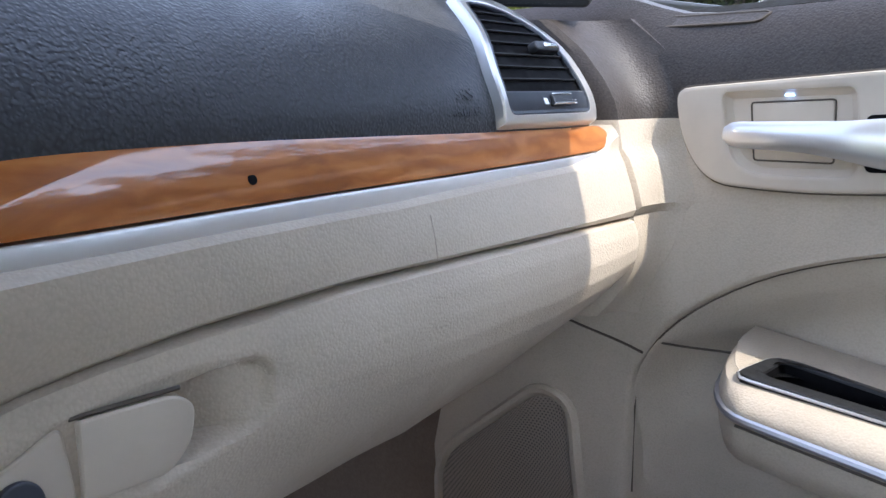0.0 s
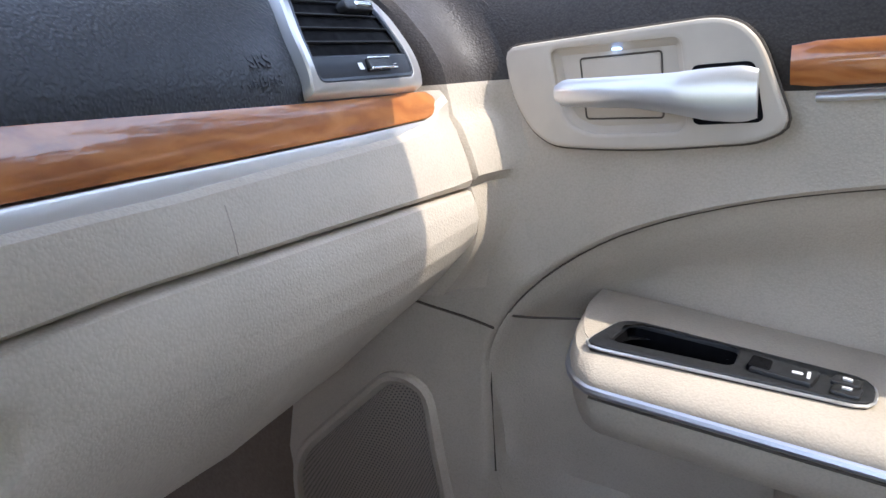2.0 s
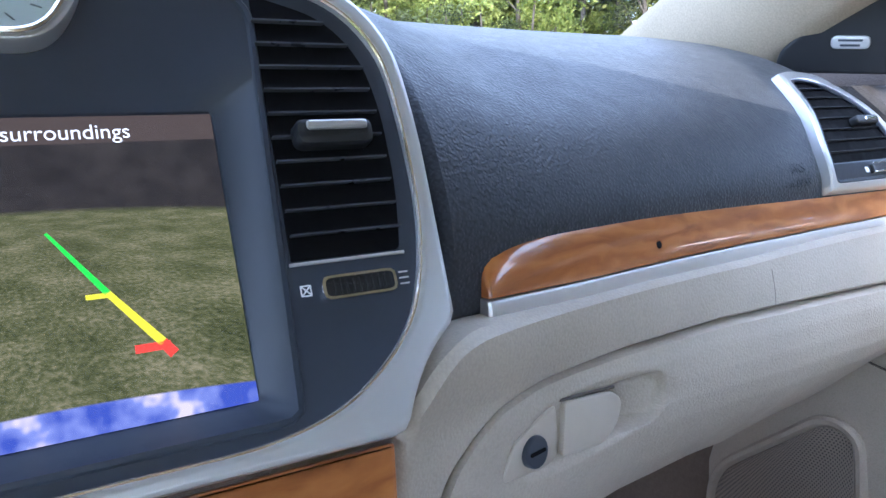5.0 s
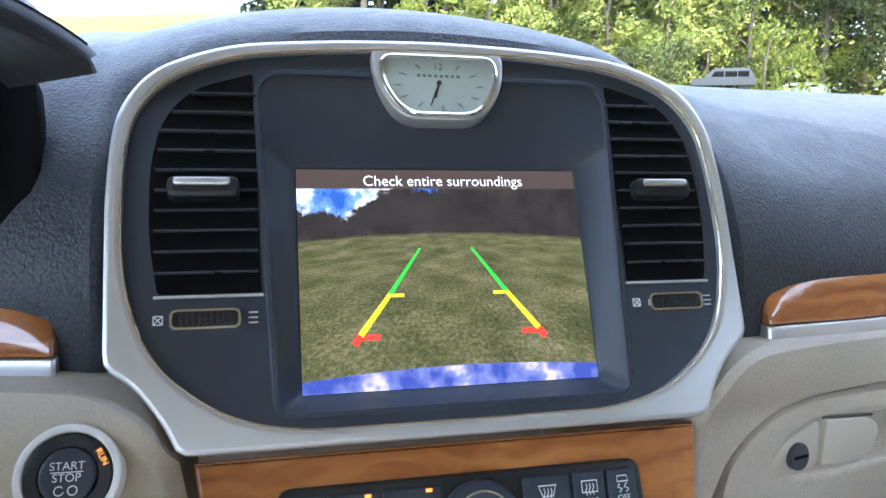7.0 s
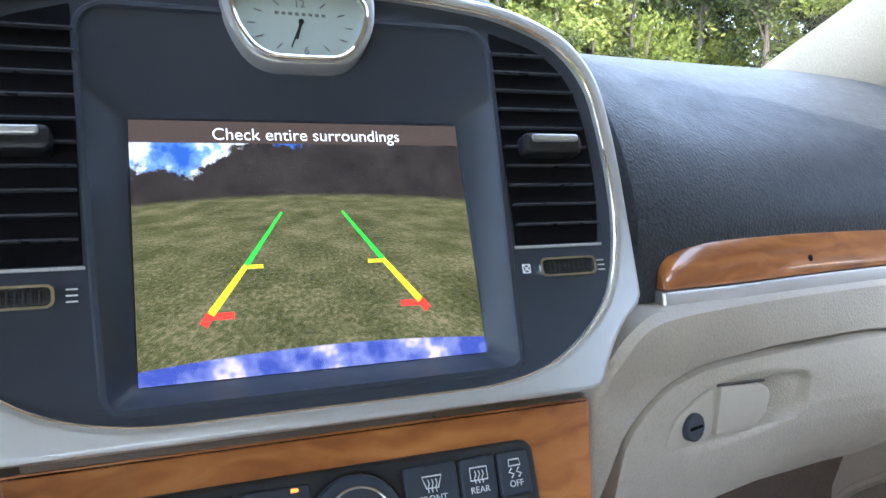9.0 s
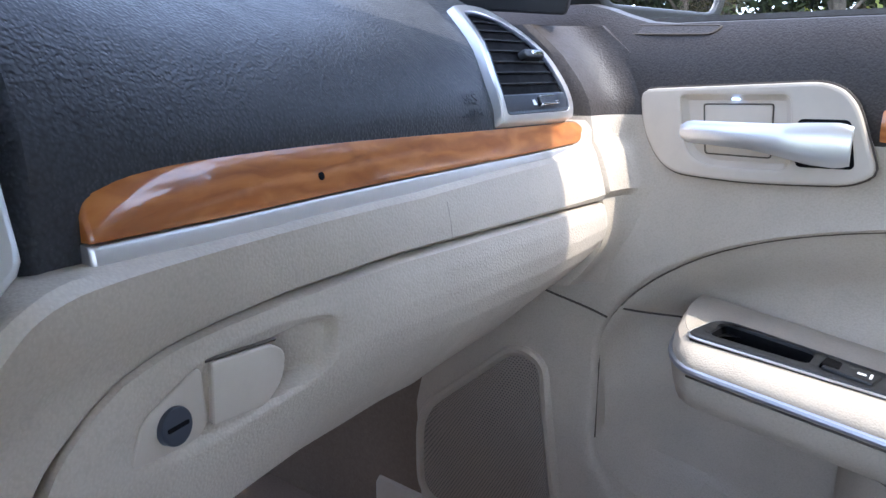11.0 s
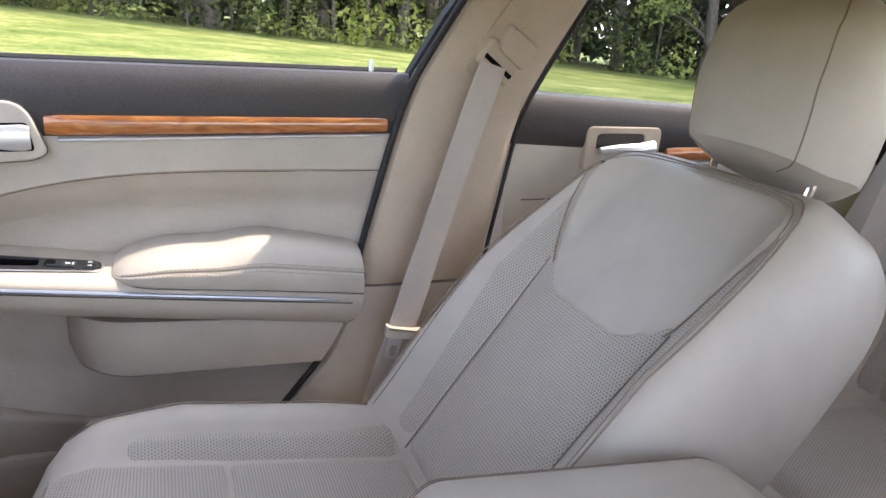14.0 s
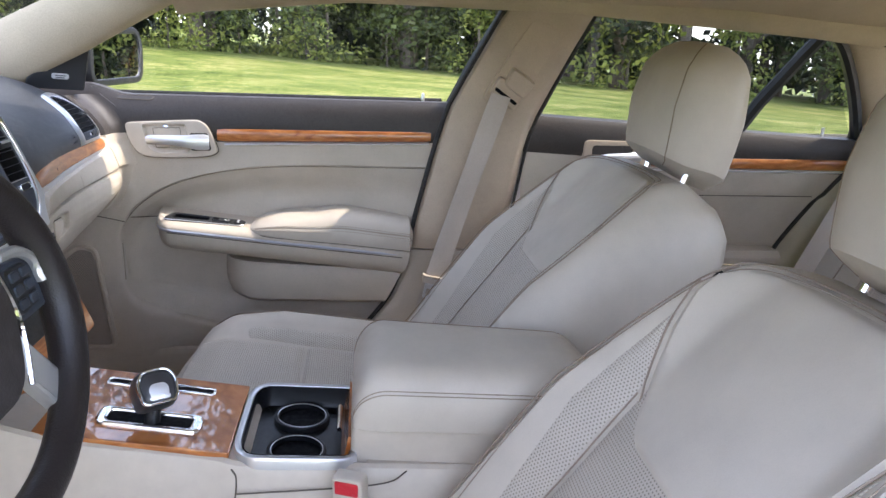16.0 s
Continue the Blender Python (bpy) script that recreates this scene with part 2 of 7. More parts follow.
def spline(pts, n=8, closed=False):
    """Catmull-Rom through points of any dimension."""
    pts = [Vector(p) for p in pts]
    out, c = [], len(pts)
    for i in range(c if closed else c - 1):
        if closed:
            p0, p1, p2, p3 = (pts[(i + k) % c] for k in (-1, 0, 1, 2))
        else:
            p1, p2 = pts[i], pts[i + 1]
            p0 = pts[i - 1] if i else p1 * 2 - p2
            p3 = pts[i + 2] if i + 2 < c else p2 * 2 - p1
        for k in range(n):
            t = k / n
            out.append(0.5 * (p1 * 2 + (p2 - p0) * t + (p0 * 2 - p1 * 5 + p2 * 4 - p3) * t * t + (p1 * 3 - p0 - p2 * 3 + p3) * t ** 3))
    if not closed:
        out.append(pts[-1])
    return out


def interp(table, x):
    """Smooth value from (x, value) pairs."""
    xs = [a for a, _ in table]
    if x <= xs[0]:
        return table[0][1]
    if x >= xs[-1]:
        return table[-1][1]
    for (a, fa), (b, fb) in zip(table, table[1:]):
        if a <= x <= b:
            t = (x - a) / (b - a)
            return fa + (fb - fa) * t
    return table[-1][1]


def span(a, b, n):
    return [a + (b - a) * i / (n - 1) for i in range(n)]


def rounded(pts, r, n=5):
    """A polygon of 2D points with rounded corners; r is one radius or one per corner."""
    out, c = [], len(pts)
    pts = [Vector(p) for p in pts]
    for i in range(c):
        p, a, b = pts[i], pts[i - 1], pts[(i + 1) % c]
        ri = r[i] if isinstance(r, (list, tuple)) else r
        da, db = (a - p), (b - p)
        k = min(ri, da.length * 0.49, db.length * 0.49)
        s, e = p + da.normalized() * k, p + db.normalized() * k
        if k < 1e-5:
            out.append(p)
            continue
        for j in range(n + 1):
            t = j / n
            out.append(s * (1 - t) ** 2 + p * 2 * t * (1 - t) + e * t * t)
    return out


def rrect(cx, cy, w, h, r, n=5):
    return rounded([(cx - w / 2, cy - h / 2), (cx + w / 2, cy - h / 2), (cx + w / 2, cy + h / 2), (cx - w / 2, cy + h / 2)], r, n)


def area2(o):
    return sum(a.x * b.y - b.x * a.y for a, b in zip(o, o[1:] + o[:1])) / 2


def shrink(o, d):
    """Moves a closed 2D outline inwards by d."""
    o = [Vector(p) for p in o]
    sgn = 1 if area2(o) > 0 else -1
    out, c = [], len(o)
    for i in range(c):
        t = (o[(i + 1) % c] - o[i - 1])
        t = t.normalized() if t.length > 1e-9 else Vector((1, 0))
        out.append(o[i] + Vector((-t.y, t.x)) * d * sgn)
    return out


def axes(origin, u, v):
    u, v = Vector(u).normalized(), Vector(v).normalized()
    w = u.cross(v).normalized()
    v = w.cross(u)
    m = Matrix((u, v, w)).transposed().to_4x4()
    m.translation = origin
    return m


def plate(outline, frame_m, w0, w1, bev=0.001, dome=0.0):
    """An extruded outline with bevelled front edges; it stands from w0 to w1 along the frame's third axis."""
    o = [Vector(p) for p in outline]
    rows = [[frame_m @ Vector((p.x, p.y, w)) for p in q] for q, w in
            ((o, w0), (o, w1 - bev * 1.2), (o, w1 - bev), (shrink(o, bev * 0.3), w1 - bev * 0.3), (shrink(o, bev), w1), (shrink(o, bev * 1.25), w1))]
    if dome:
        c = sum((p for p in o), Vector((0, 0))) / len(o)
        for f, k in ((0.85, 0.45), (0.6, 0.8), (0.3, 0.95)):
            rows.append([frame_m @ Vector((*(c + (p - c) * f), w1 + dome * k)) for p in o])
    return loft(rows, close_u=True, cap=True)


def ring_plate(outer, inner, frame_m, w0, w1, bev=0.001):
    """A frame between two outlines of equal count, with bevelled edges."""
    o, i = [Vector(p) for p in outer], [Vector(p) for p in inner]
    rows = [(o, w0), (o, w1 - bev), (shrink(o, bev * 0.3), w1 - bev * 0.3), (shrink(o, bev), w1), (shrink(o, bev * 1.25), w1), (shrink(i, -bev * 1.25), w1), (shrink(i, -bev), w1),
            (shrink(i, -bev * 0.3), w1 - bev * 0.3), (i, w1 - bev), (i, w0)]
    return loft([[frame_m @ Vector((p.x, p.y, w)) for p in q] for q, w in rows], close_u=True, close_v=True)


def resample(o, n, start=None):
    """n points at even steps round a closed outline."""
    o = [Vector(p) for p in o]
    if area2(o) < 0:
        o = o[::-1]
    if start is not None:
        k = min(range(len(o)), key=lambda i: (o[i] - Vector(start)).length)
        o = o[k:] + o[:k]
    o = o + [o[0]]
    d = [0.0]
    for a, b in zip(o, o[1:]):
        d.append(d[-1] + (b - a).length)
    out, k = [], 0
    for j in range(n):
        s = d[-1] * j / n
        while d[k + 1] < s:
            k += 1
        t = (s - d[k]) / max(1e-9, d[k + 1] - d[k])
        out.append(o[k].lerp(o[k + 1], t))
    return out


def polar(o, n, centre):
    """n points round an outline at even angles about a centre, so that two outlines pair up."""
    o, c = [Vector(p) for p in o], Vector(centre)
    out = []
    for k in range(n):
        a = math.tau * k / n
        d, best = Vector((math.cos(a), math.sin(a))), None
        for p, q in zip(o, o[1:] + o[:1]):
            e = q - p
            den = d.x * e.y - d.y * e.x
            if abs(den) < 1e-12:
                continue
            w = p - c
            t, s = (w.x * e.y - w.y * e.x) / den, (w.x * d.y - w.y * d.x) / den
            if t > 0 and -1e-6 <= s <= 1 + 1e-6:
                best = t if best is None else max(best, t)
        out.append(c + d * best)
    return out


def tube(pts, r, n=8, closed=False, flat=1.0, up=(0, 0, 1)):
    """A round or flattened rod along points."""
    pts = [Vector(p) for p in pts]
    rows, c = [], len(pts)
    for i, p in enumerate(pts):
        a = pts[i - 1] if (i or closed) else p
        b = pts[(i + 1) % c] if (i + 1 < c or closed) else p
        t = (b - a).normalized()
        s = t.cross(Vector(up))
        s = s.normalized() if s.length > 1e-6 else t.orthogonal().normalized()
        q = s.cross(t)
        ri = r(i / max(1, c - 1)) if callable(r) else r
        rows.append([p + s * math.cos(k * math.tau / n) * ri + q * math.sin(k * math.tau / n) * ri * flat for k in range(n)])
    return loft(rows, close_u=True, close_v=closed, cap=not closed)


def box(x0, x1, y0, y1, z0, z1, bev=0.004):
    m = axes((0, 0, z0), (1, 0, 0), (0, 1, 0))
    return plate(rrect((x0 + x1) / 2, (y0 + y1) / 2, x1 - x0, y1 - y0, bev), m, 0, z1 - z0, bev)


def writing(text, size, frame_m, name, mat, parent, depth=0.0003, align="CENTER"):
    cu = bpy.data.curves.new(name, "FONT")
    cu.body, cu.size, cu.extrude, cu.align_x, cu.align_y = text, size, depth, align, "CENTER"
    ob = new(name + "_curve", cu)
    bpy.context.view_layer.update()
    me = bpy.data.meshes.new_from_object(ob.evaluated_get(bpy.context.evaluated_depsgraph_get()))
    bpy.data.objects.remove(ob)
    bm = bmesh.new()
    bm.from_mesh(me)
    bmesh.ops.transform(bm, matrix=frame_m, verts=bm.verts)
    return part(name, bm, mat, parent, flat=True)


def disc_outline(cx, cy, r, n=32, ry=None):
    return [(cx + r * math.cos(k * math.tau / n), cy + (ry or r) * math.sin(k * math.tau / n)) for k in range(n)]


# ---- ground and distance ----
def meadow(x, y):
    r = math.hypot(x, y)
    k = max(0.0, min(1.0, (r - 5.0) / 25.0))
    rise = 0.060 * y - 0.004 * x + 0.11 * max(0.0, y - 0.75 * abs(x))
    return k * rise + 0.10 * k * noise.noise((x * 0.06, y * 0.06, 3.0))


grass_mat, _gn, _gl, _gp = material("meadow_grass")
_gv = coords(_gn)
_a = noise_tex(_gn, _gl, _gv, 0.35, 6, 0.65)
_b = noise_tex(_gn, _gl, _gv, 9.0, 6, 0.7)
_c = noise_tex(_gn, _gl, _gv, 2.2, 5, 0.7)
_s = math_node(_gn, _gl, "ADD", math_node(_gn, _gl, "ADD", math_node(_gn, _gl, "MULTIPLY", _a, 0.40), math_node(_gn, _gl, "MULTIPLY", _c, 0.30)), math_node(_gn, _gl, "MULTIPLY", _b, 0.30))
_gl.new(ramp(_gn, _gl, _s, [(0.40, (0.055, 0.082, 0.016)), (0.5, (0.150, 0.175, 0.040)), (0.58, (0.29, 0.265, 0.095))]), _gp.inputs["Base Color"])
_gp.inputs["Roughness"].default_value = 0.9
_gp.inputs["Specular IOR Level"].default_value = 0.1
bump(_gn, _gl, _gp, _b, 0.8, 0.08)

radii = [0.0] + [0.8 * 1.16 ** k for k in range(58)]
bm = loft([[(r * math.cos(a), r * math.sin(a), meadow(r * math.cos(a), r * math.sin(a))) for a in span(0, math.tau, 97)[:-1]] for r in radii], close_u=True)
tagged(part("ground", bm, grass_mat, None), "sunlit mown meadow of yellow-green grass", "grass", kind="structure")

# second leaf colour is brightened for sunlight, third darkened for the woods' shade
leaf_mats = []
for nm, c0, c1 in (("leaf_olive", (0.016, 0.024, 0.008), (0.16, 0.185, 0.045)), ("leaf_sunlit", (0.13, 0.17, 0.03), (0.46, 0.47, 0.11)), ("leaf_shaded", (0.010, 0.016, 0.008), (0.085, 0.105, 0.04))):
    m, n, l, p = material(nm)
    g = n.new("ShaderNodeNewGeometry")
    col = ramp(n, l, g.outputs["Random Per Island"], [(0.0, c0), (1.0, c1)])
    l.new(col, p.inputs["Base Color"])
    p.inputs["Roughness"].default_value = 0.6
    tr = n.new("ShaderNodeBsdfTranslucent")
    l.new(col, tr.inputs[0])
    mx = n.new("ShaderNodeMixShader")
    mx.inputs[0].default_value = 0.3
    l.new(p.outputs[0], mx.inputs[1])
    l.new(tr.outputs[0], mx.inputs[2])
    l.new(mx.outputs[0], n["Material Output"].inputs[0])
    leaf_mats.append(m)
bark = plain("bark", (0.13, 0.10, 0.075), 0.9, wear=0.4, scale=6)


def leaf_cloud(rng, clumps, per, size):
    """Many small leaf sprays round clump centres, in one mesh."""
    verts, faces = [], []
    for (cx, cy, cz, r) in clumps:
        for _ in range(int(per * r * r)):
            d = Vector((rng.gauss(0, 1), rng.gauss(0, 1), rng.gauss(0, 1))).normalized()
            c = Vector((cx, cy, cz)) + Vector((d.x, d.y, d.z * 0.75)) * r * (0.55 + 0.5 * rng.random())
            u = Vector((rng.gauss(0, 1), rng.gauss(0, 1), rng.gauss(0, 1))).normalized()
            v = u.orthogonal().normalized()
            s = size * (0.5 + rng.random())
            k = len(verts)
            verts += [c - u * s, c - v * s * 0.55, c + u * s, c + v * s * 0.55]
            faces.append((k, k + 1, k + 2, k + 3))
    me = bpy.data.meshes.new("crown")
    me.from_pydata([tuple(p) for p in verts], [], faces)
    return me


def tree(seed, height, spread, mat, bush=False):
    rng = random.Random(seed)
    t = thing("bush" if bush else "tree", (0, 0, 0), "", "bush" if bush else "tree")
    clumps = []
    limbs = []
    if not bush:
        trunk = [(0, 0, -0.4)]
        for k in range(1, 8):
            trunk.append((trunk[-1][0] + rng.uniform(-0.15, 0.15), trunk[-1][1] + rng.uniform(-0.15, 0.15), height * 0.11 * k))
        limbs.append(tube(spline(trunk, 3), lambda f: 0.30 * (1 - 0.8 * f) + 0.03, 8))
        for k in range(11):
            b = Vector(trunk[rng.randint(1, 7)])
            a = rng.uniform(0, math.tau)
            L = spread * rng.uniform(0.5, 1.0)
            e = b + Vector((math.cos(a) * L, math.sin(a) * L, rng.uniform(0.0, 0.35) * height))
            limbs.append(tube(spline([b, b.lerp(e, 0.5) + Vector((0, 0, 0.5)), e], 4), lambda f: 0.09 * (1 - f) + 0.015, 5))
            for q in range(4):
                c = b.lerp(e, 0.45 + 0.2 * q) + Vector((rng.gauss(0, 0.7), rng.gauss(0, 0.7), rng.gauss(0, 0.6)))
                clumps.append((*c, rng.uniform(0.7, 1.5)))
        for k in range(9):
            clumps.append((rng.gauss(0, spread * 0.4), rng.gauss(0, spread * 0.4), height * rng.uniform(0.62, 1.0), rng.uniform(0.9, 1.7)))
        part("trunk", join(*limbs), bark, t)
    else:
        for k in range(10):
            clumps.append((rng.gauss(0, spread * 0.5), rng.gauss(0, spread * 0.5), rng.uniform(0.1, 1.0) * height, rng.uniform(0.5, 1.0)))
        part("stem", tube([(0, 0, -0.2), (0.05, 0, height * 0.5), (0.0, 0.1, height * 0.9)], 0.05, 6), bark, t)
    me = leaf_cloud(rng, clumps, 100 if not bush else 150, 0.16 if not bush else 0.10)
    me.materials.append(mat)
    cr = new("crown", me)
    cr.parent = t
    return t


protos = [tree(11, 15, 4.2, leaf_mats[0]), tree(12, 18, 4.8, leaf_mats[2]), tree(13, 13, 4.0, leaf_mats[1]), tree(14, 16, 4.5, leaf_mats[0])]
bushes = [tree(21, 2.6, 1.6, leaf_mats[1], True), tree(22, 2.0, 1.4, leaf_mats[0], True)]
TREE_WORDS = ("tall leafy tree with olive foliage at the meadow's edge", "tall dark oak with hanging foliage at the meadow's edge",
              "yellow-green tree at the meadow's edge, coloured as if sunlit", "broad leafy tree with uneven crown beside the meadow")
rng = random.Random(5)
used = set()


def plant(protos_, k, x, y, s, turn, words, group):
    m = Matrix.Translation((x, y, meadow(x, y))) @ Matrix.Rotation(turn, 4, "Z")
    if k not in used:
        o = protos_[k % 10]
        o.matrix_basis = m
        used.add(k)
    else:
        o = copy_thing(protos_[k % 10], m)
    o.scale = (s, s, s)
    tagged(o, words, "", group)


for row, (dist, step) in enumerate(((44, 6.2), (52, 6.6), (62, 7.5))):
    az = 2.0 + row * 2
    while az < 176:
        d = dist + rng.uniform(-2.5, 2.5) + (26 if az < 62 else 0) + (14 if az > 118 else 0)
        x, y = d * math.sin(radians(az)), d * math.cos(radians(az))
        k = rng.choice((0, 2, 2, 3) if az < 62 else (0, 1, 1, 1, 3))
        plant(protos, k, x, y, rng.uniform(0.85, 1.2) * (1.0 if az < 58 else 1.40), rng.uniform(0, 6.28), TREE_WORDS[k], "trees at the edge of the meadow")
        az += math.degrees(step / d) * rng.uniform(0.85, 1.15)
az = 20.0
while az < 130:
    d = 41 + rng.uniform(-1.5, 2.5) + (26 if az < 62 else 0) + (14 if az > 118 else 0)
    if rng.random() < 0.55:
        x, y = d * math.sin(radians(az)), d * math.cos(radians(az))
        k = rng.choice((0, 1))
        plant(bushes, 10 + k, x, y, rng.uniform(0.9, 2.1), rng.uniform(0, 6.28), "low green bush under the trees", "bushes under the trees")
    az += rng.uniform(1.1, 2.3)
rng = random.Random(8)
clumps = []
for k in range(900):
    az = radians(rng.uniform(0, 178))
    d = rng.uniform(64, 78) + (24 if az < radians(60) else 0) + (10 if az > radians(118) else 0)
    clumps.append((d * math.sin(az), d * math.cos(az), meadow(d * math.sin(az), d * math.cos(az)) + (15 if az < radians(60) else 25) * rng.random() ** 1.3 + 0.3, rng.uniform(2.4, 4.4)))
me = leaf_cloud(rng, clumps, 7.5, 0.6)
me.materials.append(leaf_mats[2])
tagged(new("far_woods", me), "dense woods behind the first trees, coloured dark as if shaded", "woods", kind="stuff")
rng = random.Random(15)
clumps = []
for k in range(420):
    az = radians(rng.uniform(14, 64))
    d = rng.uniform(76, 90)
    clumps.append((d * math.sin(az), d * math.cos(az), meadow(d * math.sin(az), d * math.cos(az)) + 19 * rng.random() + 0.5, rng.uniform(2.0, 3.6)))
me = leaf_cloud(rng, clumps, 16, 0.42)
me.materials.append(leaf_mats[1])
tagged(new("sunlit_woods", me), "dense yellow-green woods beyond the bonnet, coloured as if sunlit", "woods", kind="stuff")
for o in protos + bushes:
    o["category"] = "bush" if o.name.startswith("bush") else "tree"

# ---- parked cars at the edge of the woods ----
def parked_car(az, d, turn, paint, label, tall):
    x, y = d * math.sin(radians(az)), d * math.cos(radians(az))
    t = thing("parked_car", (0, 0, 0), label, "car", "parked cars")
    prof = [(-2.35, 0.45), (-2.38, 0.80), (-2.25, 0.98), (-1.30, 1.04), (1.95, 1.06), (2.32, 0.98), (2.40, 0.70), (2.36, 0.45)]
    part("body", loft([[(px * k, w, pz - 0.03 * (1 - k) * 10) for px, pz in prof] for w, k in ((-0.92, 0.97), (-0.90, 1.0), (0.0, 1.01), (0.90, 1.0), (0.92, 0.97))], cap=True), paint, t)
    roof = [(-1.45, 1.03), (-0.75, tall - 0.06), (-0.55, tall), (1.70, tall), (1.90, tall - 0.08), (2.25, 1.03)]
    part("cabin", loft([[(px, w * (1 - 0.16 * (pz - 1.03) / (tall - 1.03)), pz) for px, pz in roof] for w in (-0.84, -0.5, 0.0, 0.5, 0.84)], cap=True), paint, t)
    for sgn in (-1, 1):
        for u0, u1 in ((-0.95, 0.0), (0.08, 0.95), (1.03, 1.85)):
            rake = 0.35 if u0 < -0.5 else 0.0
            part("window", loft([[(u0 + rake * k, sgn * (0.85 - 0.13 * k), 1.10 + (tall - 1.22) * k) for k in (0, 0.5, 1)], [(u1, sgn * (0.85 - 0.13 * k), 1.10 + (tall - 1.22) * k) for k in (0, 0.5, 1)]]), deep_black, t)
        for u in (-1.45, 1.45):
            part("wheel", plate(disc_outline(0, 0, 0.36, 24), axes((u, sgn * 0.70, 0.36), (1, 0, 0), (0, 0, 1)), -0.11, 0.11, 0.02), rubber, t)
    t.matrix_basis = Matrix.Translation((x, y, meadow(x, y))) @ Matrix.Rotation(turn, 4, "Z")
    return t


parked_car(34.1, 63, radians(-30), plain("silver_paint", (0.07, 0.073, 0.08), 0.5, spec=0.2), "silver estate car parked before the woods", 1.78)
parked_car(39.0, 70, radians(-55), plain("pale_green_paint", (0.45, 0.56, 0.52), 0.3, coat=0.5), "pale green car parked before the woods", 1.48)

# ---- the car's shell ----
FLOOR = 0.30
tagged(part("floor", box(-0.80, 0.86, -2.0, 0.75, FLOOR - 0.05, FLOOR, 0.01), carpet, None), "tan carpeted car floor", "floor", kind="structure")
tagged(part("wall_front", box(-0.86, 0.86, 0.72, 0.76, FLOOR, 1.09, 0.01), carpet, None), "carpeted bulkhead under the dashboard", "bulkhead", kind="structure")


for sgn in (1, -1):
    tagged(part("wall_side_front", box(sgn * 0.84 - 0.03, sgn * 0.84 + 0.03, 0.20, 0.74, FLOOR - 0.02, 1.05, 0.01), carpet, None), "dark carpeted side of the footwell", "side wall", kind="structure")
    tagged(part("wall_side_rear", box(sgn * 0.86 - 0.03, sgn * 0.86 + 0.03, -2.3, -1.40, FLOOR - 0.02, 0.97, 0.01), plain("body_steel", (0.45, 0.46, 0.47), 0.4, 0.6) if sgn < 0 else vinyl, None), "side wall beside the rear seat", "side wall", kind="structure")
for sgn in (1, -1):
    tagged(part("trim_sill", box(sgn * 0.855 - 0.055, sgn * 0.855 + 0.055, -2.0, 0.45, FLOOR - 0.1, 0.405, 0.015), smooth_beige, None), "beige door sill trim", "sill", kind="structure")
tagged(part("wall_left_rear_door", box(-0.89, -0.83, -1.45, -1.15, FLOOR - 0.02, 1.0, 0.01), vinyl, None), "closed rear door on the driver's side", "car door", kind="structure")
# driver's door, never in view; added to keep low sky light off the cabin
_open = Matrix.Translation((-0.88, 0.36, 0)) @ Matrix.Rotation(radians(-62), 4, "Z")
bm = box(-0.06, 0.05, -1.08, 0.0, 0.36, 1.03, 0.02)
bmesh.ops.transform(bm, matrix=_open, verts=bm.verts)
tagged(part("door_driver", bm, vinyl, None), "unseen open driver's door that blocks low sky light", "car door", kind="structure")
tagged(part("wall_rear", box(-0.86, 0.86, -2.34, -2.30, FLOOR - 0.02, 0.99, 0.01), carpet, None), "wall behind the rear seat", "wall", kind="structure")


def roof_z(x, y):
    base = interp([(-2.3, 1.30), (-1.9, 1.365), (-1.4, 1.415), (-0.9, 1.425), (-0.4, 1.405), (-0.12, 1.365)], y)
    return base - 0.115 * (abs(x) / 0.62) ** 2.6


rows = []
for y in span(-2.2, -0.13, 24):
    rows.append([(x, y, roof_z(x, y)) for x in span(-0.635, 0.635, 29)])
up = [[(x, y, z + 0.03) for x, y, z in r] for r in rows]
bm = loft([a + b[::-1] for a, b in zip(rows, up)], close_u=True, cap=True)
tagged(part("ceiling", bm, headcloth, None), "beige cloth headliner of the car", "headliner", kind="structure")
# roof rails above the doors
for sgn in (1, -1):
    path = [(sgn * interp([(-2.1, 0.60), (-1.6, 0.648), (-1.0, 0.662), (-0.4, 0.655), (-0.05, 0.66), (0.36, 0.742)], y), y,
             interp([(-2.1, 1.18), (-1.85, 1.245), (-1.6, 1.275), (-1.0, 1.312), (-0.5, 1.318), (-0.05, 1.275), (0.36, 1.12)], y)) for y in span(-1.75, -0.2, 22)]
    tagged(part("trim_roof_rail", tube(path, 0.028, 10, flat=1.3), headcloth, None), "beige roof rail trim above the doors", "trim", kind="structure")
# windscreen pillars
for sgn in (1, -1):
    low = spline([(0.655, -0.25, 1.330), (0.680, -0.104, 1.268), (0.716, 0.10, 1.160), (0.738, 0.245, 1.082), (0.75, 0.33, 1.03)], 6)
    high = spline([(0.615, -0.20, 1.392), (0.640, 0.02, 1.322), (0.682, 0.27, 1.214), (0.712, 0.46, 1.137), (0.735, 0.60, 1.07)], 6)
    rows = []
    for a, b in zip(low, high):
        m = (a + b) / 2
        r = [a + Vector((0.03, 0, 0)), a, a.lerp(b, 0.12) + Vector((-0.012, 0, -0.004)), m + Vector((-0.020, -0.006, -0.008)), a.lerp(b, 0.88) + Vector((-0.012, 0, -0.004)), b, b + Vector((0.03, 0, 0.005)), m + Vector((0.045, 0, 0))]
        rows.append([(sgn * p.x, p.y, p.z) for p in r])
    tagged(part("trim_windscreen_pillar", loft(rows, close_u=True, cap=True), headcloth, None, angle=60), "pale beige windscreen pillar trim", "pillar", kind="structure")
